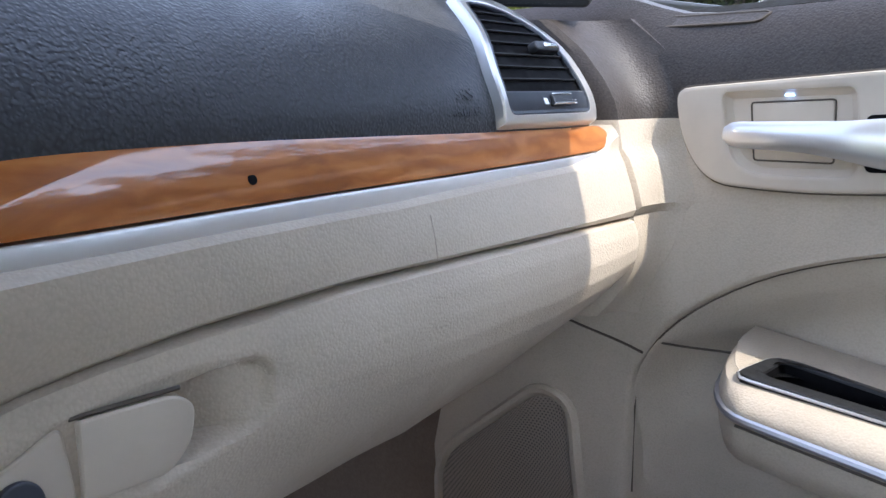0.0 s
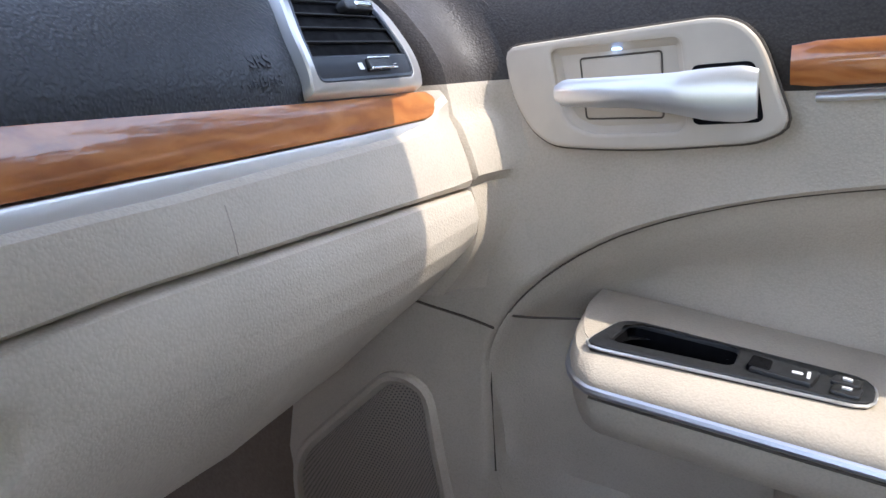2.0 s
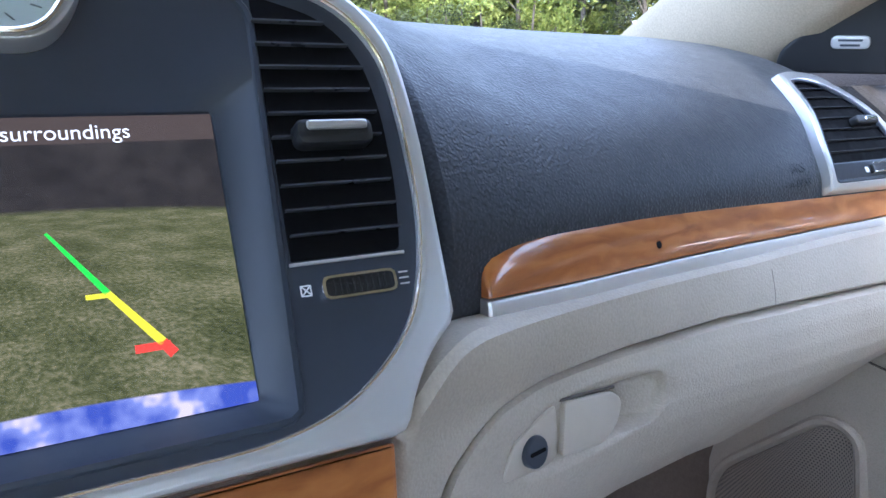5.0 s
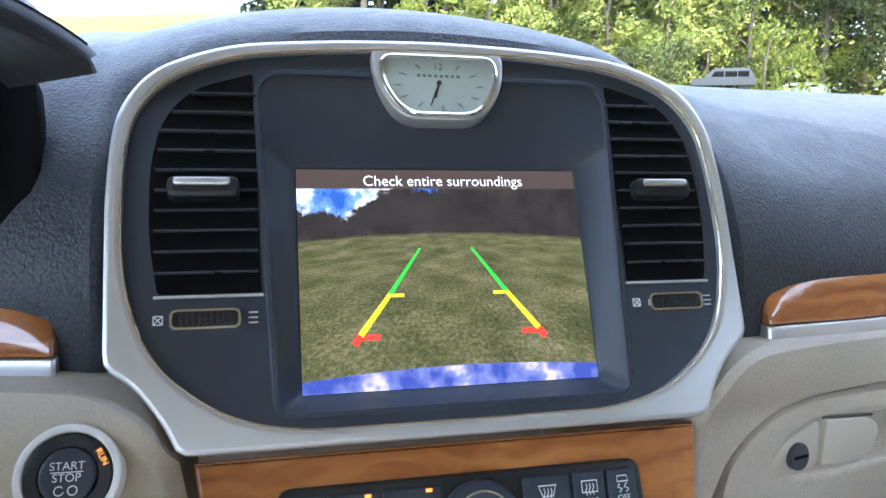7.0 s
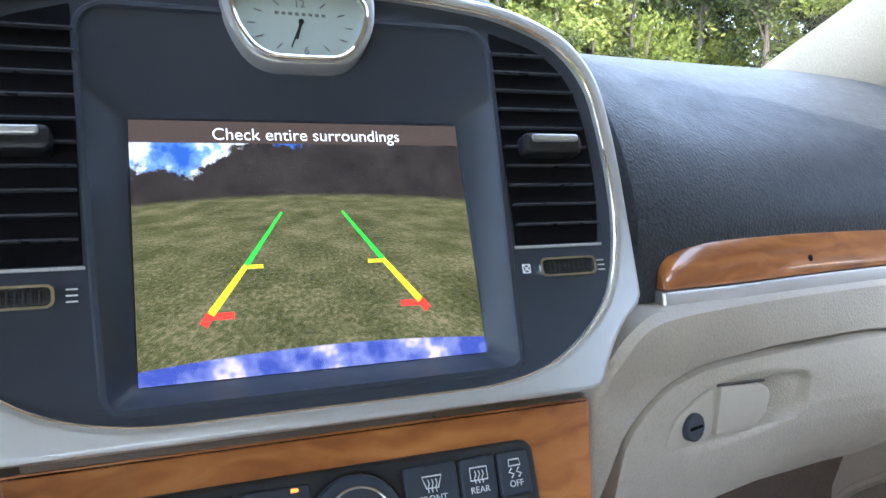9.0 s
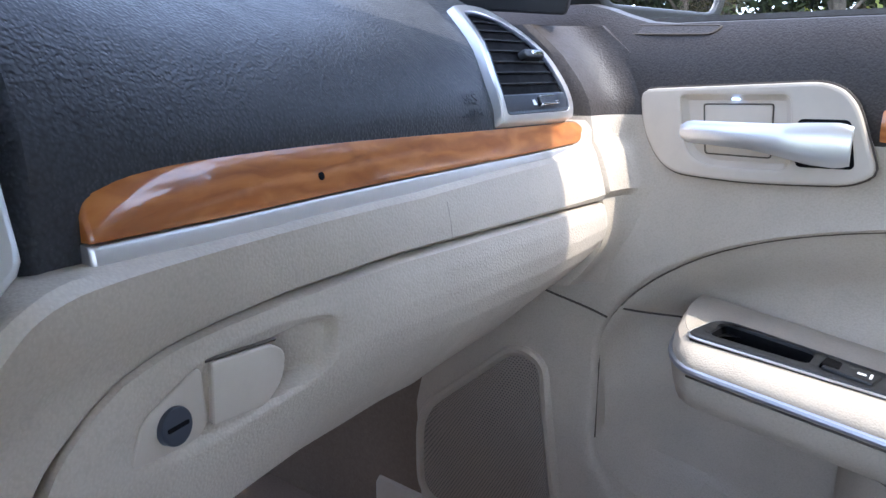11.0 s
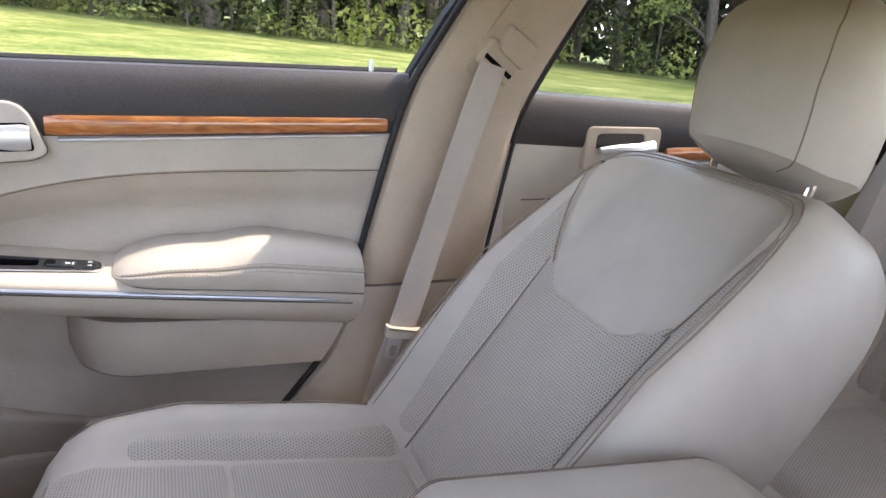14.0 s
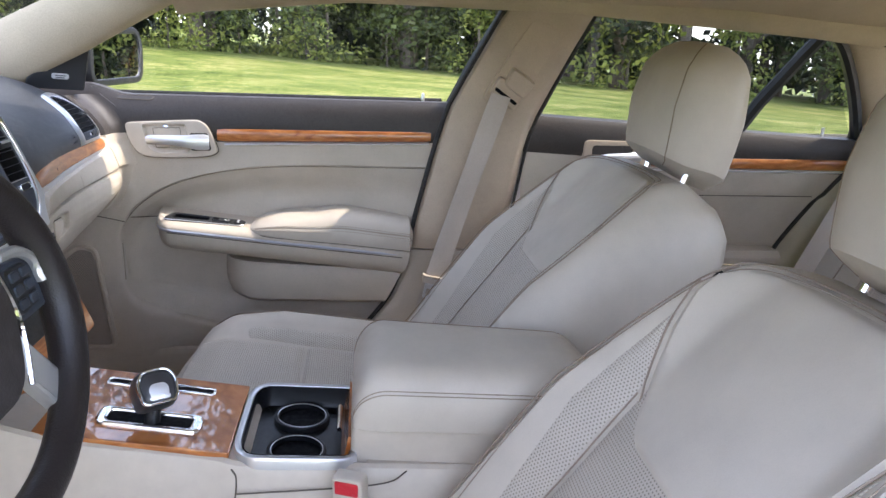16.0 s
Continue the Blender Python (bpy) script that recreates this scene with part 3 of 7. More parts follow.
# header over the windscreen; its front edge is curved to place the dashboard's shadow
rows = []
for x in span(-0.64, 0.64, 17):
    y0, z0 = 0.004 - 0.34 * x * x, 1.365 - 0.10 * x * x
    rows.append([(x, y0, z0), (x, y0 - 0.004, z0 - 0.006), (x, y0 - 0.05, z0 - 0.002), (x, y0 - 0.14, z0 + 0.010), (x, y0 - 0.14, z0 + 0.034), (x, y0 - 0.05, z0 + 0.026), (x, y0 - 0.002, z0 + 0.006)])
tagged(part("trim_header", loft(rows, close_u=True, cap=True), headcloth, None),
       "beige header trim above the windscreen", "trim", kind="structure")
rows = [[(x, interp([(0, 0.62), (1, -0.12)], t) + 0.05 * (1 - (x / 0.72) ** 2), interp([(0, 1.135), (1, 1.385)], t) - 0.03 * (x / 0.65) ** 2) for x in span(-0.74 + 0.08 * t, 0.74 - 0.08 * t, 13)] for t in span(0, 1, 9)]
win = part("window_1", loft(rows), windscreen_glass, None)
win.visible_shadow = False
tagged(win, "clear raked windscreen glass", "windscreen", kind="structure")


def door_x(y):
    """Inboard face of the doors, across the car."""
    return 0.800 + 0.050 * (y + 0.10) if y > -0.75 else 0.7675 + 0.01 * (y + 0.75)


REAR_EDGE = [(0.38, -0.45), (0.444, -0.515), (0.52, -0.575), (0.656, -0.640), (0.772, -0.662), (0.95, -0.704), (1.065, -0.735)]
SILL = 1.062


def rear_y(z):
    return interp(REAR_EDGE, z)


# ---- front door ----
door = thing("front_door", (0.86, -0.3, 0.38), "closed beige car door with wood trim and padded armrest", "car door")


def seam_z(y):
    f = min(1.0, max(0.0, (y + 0.5) / 0.575))
    return 0.70 + 0.195 * math.sqrt(max(0.0, 1 - f ** 3.0))


def low_z(y):
    f = min(1.0, max(0.0, (y + 0.5) / 0.575))
    return 0.60 - 0.15 * math.sqrt(max(0.0, 1 - f ** 3))


# insert outline: along the bottom forwards, round the nose, back along the top
ys = [-0.5 + 0.575 * math.sin(a) for a in span(0, math.pi / 2, 30)]
bottom = [(y, low_z(y)) for y in ys]
top = [(y, seam_z(y)) for y in ys][::-1]
inner = [(rear_y(0.45) + 0.004, 0.45)] + bottom + top + [(rear_y(0.895) + 0.004, 0.895)]
n_in = len(inner)
outer = []
for k, (y, z) in enumerate(inner):
    f = k / (n_in - 1)
    if f < 0.30:
        outer.append((interp([(0, rear_y(0.39)), (0.30, 0.20)], f), 0.385))
    elif f < 0.42:
        outer.append((interp([(0.30, 0.20), (0.36, 0.345), (0.42, 0.345)], f), interp([(0.30, 0.385), (0.36, 0.40), (0.42, 0.60)], f)))
    elif f < 0.56:
        outer.append((interp([(0.42, 0.345), (0.46, 0.22), (0.56, 0.075)], f), interp([(0.42, 0.60), (0.46, 0.80), (0.56, 0.955)], f)))
    else:
        yo = interp([(0.56, 0.075), (1, rear_y(0.96) + 0.002)], f)
        outer.append((yo, interp([(-0.75, 0.9625), (-0.18, 0.952), (0.075, 0.957)], yo)))


def ease(f):
    f = max(0.0, min(1.0, f))
    return f * f * (3 - 2 * f)


def nose(y, z):
    """The door swells inboard towards its front below the rail."""
    return -0.028 * ease((y + 0.04) / 0.10) * ease((0.94 - z) / 0.10)


def card_x(y, z):
    return door_x(y) + 0.012 * max(0.0, (0.62 - z) / 0.2) + nose(y, z) - 0.012 * ease((y - 0.07) / 0.08) * ease((0.9 - z) / 0.1)


rows = []
for f, dx in ((-0.02, 0.040), (0.0, 0.030), (0.0, 0.020), (0.008, 0.010), (0.025, 0.004), (0.05, 0.001), (0.09, -0.0005), (0.15, 0.0), (0.4, 0.0), (0.7, 0.0), (1.0, 0.0), (1.0, 0.05)):
    r = []
    for (a, b), (c, d) in zip(inner, outer):
        y, z = a + (c - a) * f, b + (d - b) * f
        r.append((card_x(y, z) + dx, y, z))
    rows.append(r)
part("door_card", loft(rows), vinyl, door, "beige grained vinyl door card")
# recessed insert
rows = []
for k in range(n_in // 2):
    (a, b), (c, d) = inner[k], inner[n_in - 1 - k]
    r = []
    for t in span(0, 1, 26):
        y, z = a + (c - a) * t, b + (d - b) * t
        y += max(0.0, 1 - k / 7) * (rear_y(z) - (rear_y(0.45) + (rear_y(0.895) - rear_y(0.45)) * t))
        deep = 0.029 + 0.030 * (1 - max(0.0, min(1.0, (z - 0.56) / 0.14))) * max(0.0, min(1.0, (z - 0.45) / 0.03))
        down = seam_z(y) - z
        deep += 0.016 * ease(down / 0.06) * (1 - 0.75 * ease((down - 0.05) / 0.09)) + 0.012 * ease((0.68 - z) / 0.06) * ease((z - 0.45) / 0.03)
        deep *= 0.40 + 0.60 * ease(min(t, 1 - t) * 6.0)
        deep *= 0.45 + 0.55 * ease((0.078 - y) / 0.045)
        deep *= 0.2 + 0.8 * ease((y - rear_y(z)) / 0.05)
        r.append((door_x(y) + nose(y, z) + deep, y, z))
    rows.append(r)
part("door_insert", loft(rows), vinyl, door, "beige padded insert of the door")
part("insert_seam", tube([(door_x(y) + nose(y, z) + 0.010, y, z) for y, z in inner[30:]], 0.0009, 5), seam_dark, door)
part("lower_seam", tube([(door_x(y) + nose(y, 0.76) + 0.012, y, 0.762 - 0.02 * (0.06 - y)) for y in span(0.060, -0.02, 8)], 0.0012, 5), seam_dark, door)
part("card_seam", tube([(card_x(y, 0.77) - 0.001, y, 0.752 + 0.25 * max(0, y - 0.06)) for y in span(0.063, 0.20, 10)], 0.0013, 5), seam_dark, door)
# dark upper rail under the window
rows = []
for y in span(0.34, rear_y(1.0), 46):
    e = min(1.0, (y - rear_y(1.0)) / 0.02 + 0.02)
    zb = interp([(-0.75, 0.9625), (-0.18, 0.952), (0.075, 0.957), (0.34, 0.957)], y)
    x0, up = door_x(y), 0.024 * ease((y - 0.04) / 0.10)
    yy = lambda z: min(y, 10) if y > rear_y(1.0) + 0.03 else y + (rear_y(z) - rear_y(1.0)) * 1.0
    rows.append([(x0 + 0.03, yy(zb), zb), (x0 + 0.0005, yy(zb), zb), (x0 - 0.004, yy(zb + 0.01), zb + 0.012), (x0 - 0.006, yy(0.99), 0.99), (x0 - 0.004, yy(1.02), 1.022 + up * 0.4), (x0 + 0.004, yy(1.045), 1.046 + up * 0.8),
                 (x0 + 0.018, yy(1.06), SILL - 0.002 + up), (x0 + 0.036, yy(1.062), SILL + up), (x0 + 0.05, yy(1.062), SILL - 0.004 + up), (x0 + 0.05, yy(1.0), 0.99)])
part("upper_rail", loft(rows, close_u=True, cap=True), brown_pad, door, "dark brown grained upper rail of the door")
part("window_seal", tube([(door_x(y) + 0.047, y, SILL + 0.001) for y in span(0.12, -0.72, 12)], 0.006, 6), rubber, door)
# outer skin
part("outer_skin", loft([[(x, y, z) for x, z in ((0.90, SILL - 0.01), (0.945, 0.95), (0.955, 0.75), (0.95, 0.5), (0.92, 0.36), (0.87, 0.36))] for y in span(0.36, -0.78, 6)]), silver, door, "silver painted outer skin")


def on_door(y, z, lift=0.0):
    """A frame on the door's face: first axis to the car's rear, second up, third inboard."""
    return axes((door_x(y) - lift, y, z), (-0.05, -1, 0), (0, 0, 1))


# wood strip and its silver line
def strip(y0, y1, z0, z1, thick, xf, taper=0.0, rise=0.0):
    rows = []
    for t in span(0, 1, 34):
        y = y0 + (y1 - y0) * t
        e = min(1.0, 0.86 + min(t, 1 - t) * 20)
        a, b = z0 + taper * t, z1 + rise * t
        m, h = (a + b) / 2, (b - a) / 2 * e
        x = xf(y)
        rows.append([(x + 0.004, y, m + h)] + [(x - thick * (0.55 + 0.5 * math.cos(a * 1.35)), y, m + h * math.sin(a) / math.sin(1.25) * 0.985) for a in span(1.25, -1.25, 13)] + [(x + 0.004, y, m - h)])
    return loft(rows, close_u=True, cap=True)


part("wood_strip", strip(-0.170, -0.690, 0.9545, 0.985, 0.008, lambda y: door_x(y) - 0.004, 0.011, 0.004), burl_wood, door, "glossy orange-brown burl wood strip")
part("strip_line", strip(-0.186, -0.686, 0.9445, 0.9510, 0.008, lambda y: door_x(y) - 0.001, 0.013, 0.0125), silver, door, "satin silver line under the wood")
# lock pin
part("lock_pin", tube([(0.808, -0.672, SILL - 0.005), (0.808, -0.672, SILL + 0.016), (0.808, -0.672, SILL + 0.019)], lambda f: 0.0042 if f < 0.9 else 0.003, 10), silver, door, "small silver lock pin")
# handle bezel and lever
fm = on_door(-0.063, 0.955)
bez = resample(rounded([(-0.111, 0.041), (0.082, 0.052), (0.111, -0.026), (0.090, -0.037), (0.0, -0.0435), (-0.078, -0.040), (-0.104, -0.004)], [0.012, 0.032, 0.010, 0.03, 0.05, 0.030, 0.05], 6), 96, (-0.1, 0))
hole = resample(rounded([(-0.068, 0.036), (0.034, 0.0385), (0.038, 0.010), (0.040, -0.028), (-0.035, -0.030), (-0.056, -0.020), (-0.062, 0.002)], [0.006, 0.006, 0.02, 0.010, 0.02, 0.02, 0.02]), 96, (-0.064, -0.005))
fm = fm @ Matrix.Translation((0, 0, 0.0085))
handle = part("handle_bezel", ring_plate(polar(bez, 140, (-0.005, 0.004)), polar(hole, 140, (-0.005, 0.004)), fm, -0.012, 0.007, 0.003), smooth_beige, door, "smooth beige handle bezel")
part("handle_cup", plate(shrink(hole, -0.002), fm, -0.008, -0.0018, 0.001), smooth_beige, handle)
part("cup_wall", loft([[fm @ Vector((p.x, p.y, w)) for p in q] for q, w in ((shrink(hole, -0.001), 0.004), (shrink(hole, 0.005), -0.0016))], close_u=True), smooth_beige, handle)
part("bezel_gap", tube([fm @ Vector((p.x, p.y, 0.001)) for p in shrink(bez, -0.0008)], 0.0011, 5, True, up=(1, 0, 0)), seam_dark, handle)
part("cup_panel", plate(rounded([(-0.040, -0.018), (-0.045, 0.027), (0.018, 0.029), (0.020, -0.018)], 0.003), fm, -0.002, -0.0008, 0.0006), smooth_beige, handle)
part("cup_panel_gap", tube([fm @ Vector((p[0], p[1], -0.0012)) for p in rounded([(-0.041, -0.019), (-0.046, 0.028), (0.019, 0.030), (0.021, -0.019)], 0.003)], 0.0007, 4, True, up=(1, 0, 0)), seam_dark, handle)
part("lamp_slit", plate(rrect(-0.015, 0.0335, 0.007, 0.0016, 0.0007), fm, -0.001, 0.0022, 0.0003), glow("blue_lamp", (0.35, 0.55, 1.0), 5), handle)
rows = []
for t in span(0, 1, 26):
    u = -0.059 + 0.148 * t
    hh = interp([(0, 0.0060), (0.05, 0.0105), (0.45, 0.0122), (0.62, 0.0145), (0.78, 0.0185), (0.94, 0.0200), (1.0, 0.0170)], t)
    cv = interp([(0, 0.003), (0.45, 0.002), (0.8, -0.002), (1, -0.003)], t)
    lift = interp([(0, 0.017), (0.3, 0.021), (0.65, 0.019), (0.85, 0.012), (1, 0.006)], t)
    th = interp([(0, 0.004), (0.1, 0.007), (0.6, 0.0075), (1, 0.007)], t)
    rows.append([fm @ Vector((u, cv + hh * math.sin(a) * (1 if abs(math.sin(a)) < 0.9 else 1), lift + th * math.cos(a))) for a in span(0, math.tau, 15)[:-1]])
part("handle_lever", loft(rows, close_u=True, cap=True), silver, handle, "satin silver door lever")
# dark plate on the bezel, put there for the shade behind the lever
part("lever_gap_shade", plate(rounded([(0.045, -0.024), (0.043, 0.0185), (0.086, 0.0195), (0.0935, -0.0225)], 0.006), fm, 0.003, 0.0076, 0.0004), deep_black, handle)


# armrest
def chrome_z(y):
    return 0.758 - 0.1127 * (-0.035 - y)


def arm_inner(y):
    t = max(0.0, min(1.0, (-0.018 - y) / 0.048))
    full = interp([(-0.66, 0.692), (-0.35, 0.687), (-0.06, 0.687)], y)
    root = door_x(y) + 0.012
    return root - (root - full) * math.sqrt(1 - (1 - t) ** 2)


rows = []
for y in sorted([-0.018 - 0.06 * (1 - math.cos(a)) for a in span(0, math.pi / 2, 10)] + span(-0.09, -0.648, 30) + [-0.0605, -0.0620, -0.1475, -0.1490], reverse=True):
    zc, xi, xo = chrome_z(y), arm_inner(y), door_x(y) + 0.035
    w = xo - xi
    well = 0.040 if -0.148 < y < -0.061 else 0.0
    lim = lambda x: min(xo, max(x, xi + min(0.03, w * 0.3)))
    rows.append([(xo, y, zc + 0.021), (lim(0.776), y, zc + 0.020), (lim(0.774), y, zc + 0.020 - well), (lim(0.729), y, zc + 0.0195 - well), (lim(0.727), y, zc + 0.0195), (xi + min(0.03, w * 0.3), y, zc + 0.019), (xi + min(0.012, w * 0.2), y, zc + 0.016), (xi + min(0.003, w * 0.1), y, zc + 0.010), (xi, y, zc + 0.004), (xi + 0.001, y, zc - 0.004),
                 (xi + 0.003, y, zc - 0.020), (xi + min(0.014, w * 0.25), y, zc - 0.040), (xi + w * 0.34, y, zc - 0.058), (xi + w * 0.6, y, zc - 0.068), (xo, y, zc - 0.074)])
rows = [[(x, max(y, rear_y(z) + 0.008), z) for x, y, z in r] for r in rows]
arm = part("armrest", loft(rows, close_u=True, cap=True), vinyl, door, "beige armrest ledge")
part("chrome_line", tube([(arm_inner(y) - 0.0005, y, chrome_z(y)) for y in [-0.020 - 0.06 * (1 - math.cos(a)) for a in span(0, math.pi / 2, 10)] + span(-0.09, -0.606, 24)], lambda f: 0.0034 * min(1.0, (1 - f) * 14 + 0.25), 8), cool_satin, arm, "thin satin metal line")
part("armrest_gap", tube([(arm_inner(y) + 0.0005, y, chrome_z(y) - 0.006) for y in span(-0.06, -0.62, 20)], 0.0012, 5), seam_dark, arm)
# cushion on the armrest
rows = []
for t in span(0, 1, 30):
    y = -0.250 - 0.402 * t
    zc = chrome_z(y)
    xi, xo = arm_inner(y) - 0.004, door_x(y) + 0.03
    e = math.sqrt(max(0.0, 1 - (1 - min(1.0, t / 0.16)) ** 2)) * min(1.0, (1 - t) / 0.02 + 0.3)
    h = interp([(0, 0.030), (0.2, 0.054), (0.40, 0.065), (0.50, 0.078), (0.58, 0.082), (1, 0.076)], t)
    zb = zc + 0.008 + 0.008 * (1 - e)
    zt = zb + h * (0.25 + 0.75 * e)
    xi += 0.03 * (1 - e)
    rows.append([(xo, y, zb), (xi + 0.006, y, zb), (xi, y, zb + (zt - zb) * 0.15), (xi - 0.001, y, zb + (zt - zb) * 0.45), (xi + 0.0025, y, zb + (zt - zb) * 0.52), (xi + 0.0035, y, zb + (zt - zb) * 0.55), (xi + 0.003, y, zb + (zt - zb) * 0.59), (xi + 0.012, y, zb + (zt - zb) * 0.78), (xi + 0.030, y, zb + (zt - zb) * 0.95), (xi + 0.060, y, zt), (xo, y, zt - 0.004)])
rows = [[(x, max(y, rear_y(z) + 0.006), z) for x, y, z in r] for r in rows]
part("armrest_pad", loft(rows, close_u=True, cap=True), leather, arm, "stitched beige leather armrest pad")
part("pad_crease", tube([Vector(r[5]) + Vector((-0.0002, 0, 0)) for r in rows[1:]], 0.0008, 4), thread, arm)
part("pad_base_seam", tube([Vector(r[1]).lerp(Vector(r[2]), 0.4) + Vector((-0.0004, 0, 0)) for r in rows[2:]], 0.0010, 4), seam_dark, arm)


def dashes(line, run=0.0042, gap=0.0022, r=0.0006):
    """One row of sewn stitches along a line."""
    line = [Vector(p) for p in line]
    out, at = [], 0.0
    d = [0.0]
    for a, b in zip(line, line[1:]):
        d.append(d[-1] + (b - a).length)

    def on(q):
        for k in range(len(line) - 1):
            if q <= d[k + 1]:
                return line[k].lerp(line[k + 1], (q - d[k]) / max(1e-9, d[k + 1] - d[k]))
        return line[-1]
    while at + run < d[-1]:
        out.append(tube([on(at), on(at + run * 0.5), on(at + run)], r, 4))
        at += run + gap
    return join(*out)


part("stitch_row", dashes([Vector(r[4]).lerp(Vector(r[3]), 0.6) + Vector((-0.0005, 0, 0)) for r in rows[1:]]), thread, arm)
part("stitch_row", dashes([Vector(r[6]).lerp(Vector(r[7]), 0.16) + Vector((-0.0005, 0, 0.0003)) for r in rows[1:]]), thread, arm)
# switch panel in the armrest
zc = chrome_z(-0.13)
sw = axes((0.747, -0.138, chrome_z(-0.138) + 0.0205), (0.03, -1, -0.1127), (1, 0.03, 0.01))
so = resample(rounded([(-0.093, -0.033), (0.096, -0.024), (0.098, 0.018), (-0.080, 0.032)], [0.014, 0.014, 0.018, 0.02]), 60, (-0.098, 0))
si = resample(rounded([(-0.076, -0.018), (0.010, -0.013), (0.010, 0.018), (-0.072, 0.023)], 0.007), 60, (-0.082, 0))
spanel = part("switch_panel", ring_plate(so, si, sw, -0.006, 0.004, 0.0015), black, arm, "black window switch panel")
part("panel_rim", tube([sw @ Vector((p.x, p.y, 0.0015)) for p in shrink(so, -0.0006)], 0.0013, 5, True, up=(0, 0, 1)), silver, spanel)
part("pull_cup", loft([[sw @ Vector((p.x, p.y, w)) for p in q] for q, w in ((shrink(si, -0.001), 0.0035), (si, 0.001), (shrink(si, 0.001), -0.010), (shrink(si, 0.003), -0.030), (shrink(si, 0.006), -0.032))], close_u=True, cap="end"), deep_black, spanel)
part("window_switch", plate(rounded([(0.020, -0.017), (0.060, -0.020), (0.064, 0.004), (0.024, 0.008)], 0.003), sw, 0.003, 0.0075, 0.002), black, spanel)
part("window_switch_dip", plate(rounded([(0.018, -0.014), (0.034, -0.015), (0.034, 0.003), (0.020, 0.006)], 0.003), sw, 0.0035, 0.0085, 0.002), deep_black, spanel)
for v0, v1 in ((-0.021, -0.007), (-0.0055, 0.008)):
    part("lock_switch", plate(rounded([(0.070, v0), (0.088, v0 - 0.001), (0.090, v1), (0.072, v1)], 0.002), sw, 0.003, 0.0065, 0.0015), black, spanel)
for u, v, w_, h_ in ((0.050, -0.008, 0.007, 0.004), (0.057, -0.008, 0.0022, 0.011), (0.080, -0.014, 0.006, 0.0025), (0.080, 0.001, 0.006, 0.0025)):
    part("switch_mark", plate(rrect(u, v, w_, h_, 0.0008), sw, 0.0062, 0.0079, 0.0002), white_mark, spanel)
# map pocket
rows = []
for t in span(0, 1, 26):
    y = -0.165 - 0.46 * t
    e = math.sqrt(max(0.0, 1 - (1 - min(1.0, t / 0.22)) ** 2))
    zt, zb = 0.655 - 0.02 * t, 0.535 + 0.05 * (1 - e)
    x0 = door_x(y) + 0.058
    d = 0.085 * e
    rows.append([(x0, y, zt), (x0 - d * 0.95, y, zt), (x0 - d, y, zt - 0.01), (x0 - d * 0.98, y, (zt + zb) / 2), (x0 - d * 0.85, y, zb + 0.014), (x0 - d * 0.6, y, zb + 0.002), (x0, y, zb)])
rows = [[(x, max(y, rear_y(z) + 0.006), z) for x, y, z in r] for r in rows]
part("map_pocket", loft(rows, close_u=True, cap=True), vinyl, door, "bulging beige map pocket")
# bin divider
rows = []
for f in span(0, 1, 9):
    y, back = -0.030 - 0.046 * f, 0.030 * f ** 1.6
    rows.append([(0.868, y, 0.545 - 0.012 * f), (0.852 + back * 0.3, y, 0.538 - 0.012 * f), (0.834 + back * 0.6, y, 0.518), (0.820 + back * 0.8, y, 0.488), (0.812 + back, y, 0.455), (0.812 + back, y, 0.440), (0.868, y, 0.440)])
part("bin_rib", loft(rows, close_u=True, cap=True), vinyl, door, "curved rib in the door bin", 50)
# speaker grille
def spk(y, z, lift=0.0):
    return Vector((card_x(y, z) - lift, y, z))


so = resample(rounded([(0.130, 0.690), (0.180, 0.700), (0.345, 0.560), (0.352, 0.41), (0.104, 0.41)], [0.030, 0.035, 0.05, 0.05, 0.03], 6), 90, (0.11, 0.55))
si = shrink(so, 0.014)
rows = [[spk(p.x, p.y, w) for p in q] for q, w in ((so, -0.004), (shrink(so, 0.001), 0.004), (shrink(so, 0.004), 0.007), (shrink(so, 0.009), 0.006), (si, 0.000), (shrink(si, 0.001), -0.004))]
part("speaker_rim", loft(rows, close_u=True), vinyl, door, "raised beige rim of the speaker")
half = len(si) // 2
rows = []
for k in range(half):
    a, b = si[k], si[-k - 1]
    rows.append([spk(*(a.lerp(b, t)), 0.0015) for t in span(0, 1, 14)])
part("speaker_grille", loft(rows), grille_metal, door, "brown perforated speaker grille")
# window frame and glass
gl = []
for z, y0, y1, x in ((1.04, 0.17, -0.742, 0.842), (1.15, -0.00 + 0.06, -0.790, 0.775), (1.24, -0.10, -0.835, 0.715), (1.315, -0.20, -0.87, 0.665)):
    gl.append([(x, y, z) for y in span(y0, y1, 8)])
g = part("window_2", loft(gl), clear_glass, None)
g.visible_shadow = False
tagged(g, "clear front door glass", "window", kind="structure")
part("glass_channel", tube([(0.82, -0.735, 1.03), (0.805, -0.745, 1.06), (0.765, -0.790, 1.16), (0.71, -0.835, 1.25), (0.67, -0.87, 1.315)], 0.014, 8), black, door, "black window channel")
# sail panel with tweeter, in the corner of the window
sail = axes((0.772, 0.128, 1.080), (0.40, -0.91, -0.08), (-0.36, 0.05, 1))
sp = part("sail_panel", plate(rounded([(-0.118, -0.012), (0.004, -0.010), (0.020, 0.17), (-0.012, 0.17), (-0.062, 0.060), (-0.112, 0.012)], 0.006), sail, -0.014, 0.006, 0.003), black, door, "black triangular corner panel")
part("tweeter_badge", plate(rrect(-0.046, 0.022, 0.036, 0.0135, 0.0066), sail, 0.006, 0.0090, 0.002), silver, sp, "small silver oval badge")
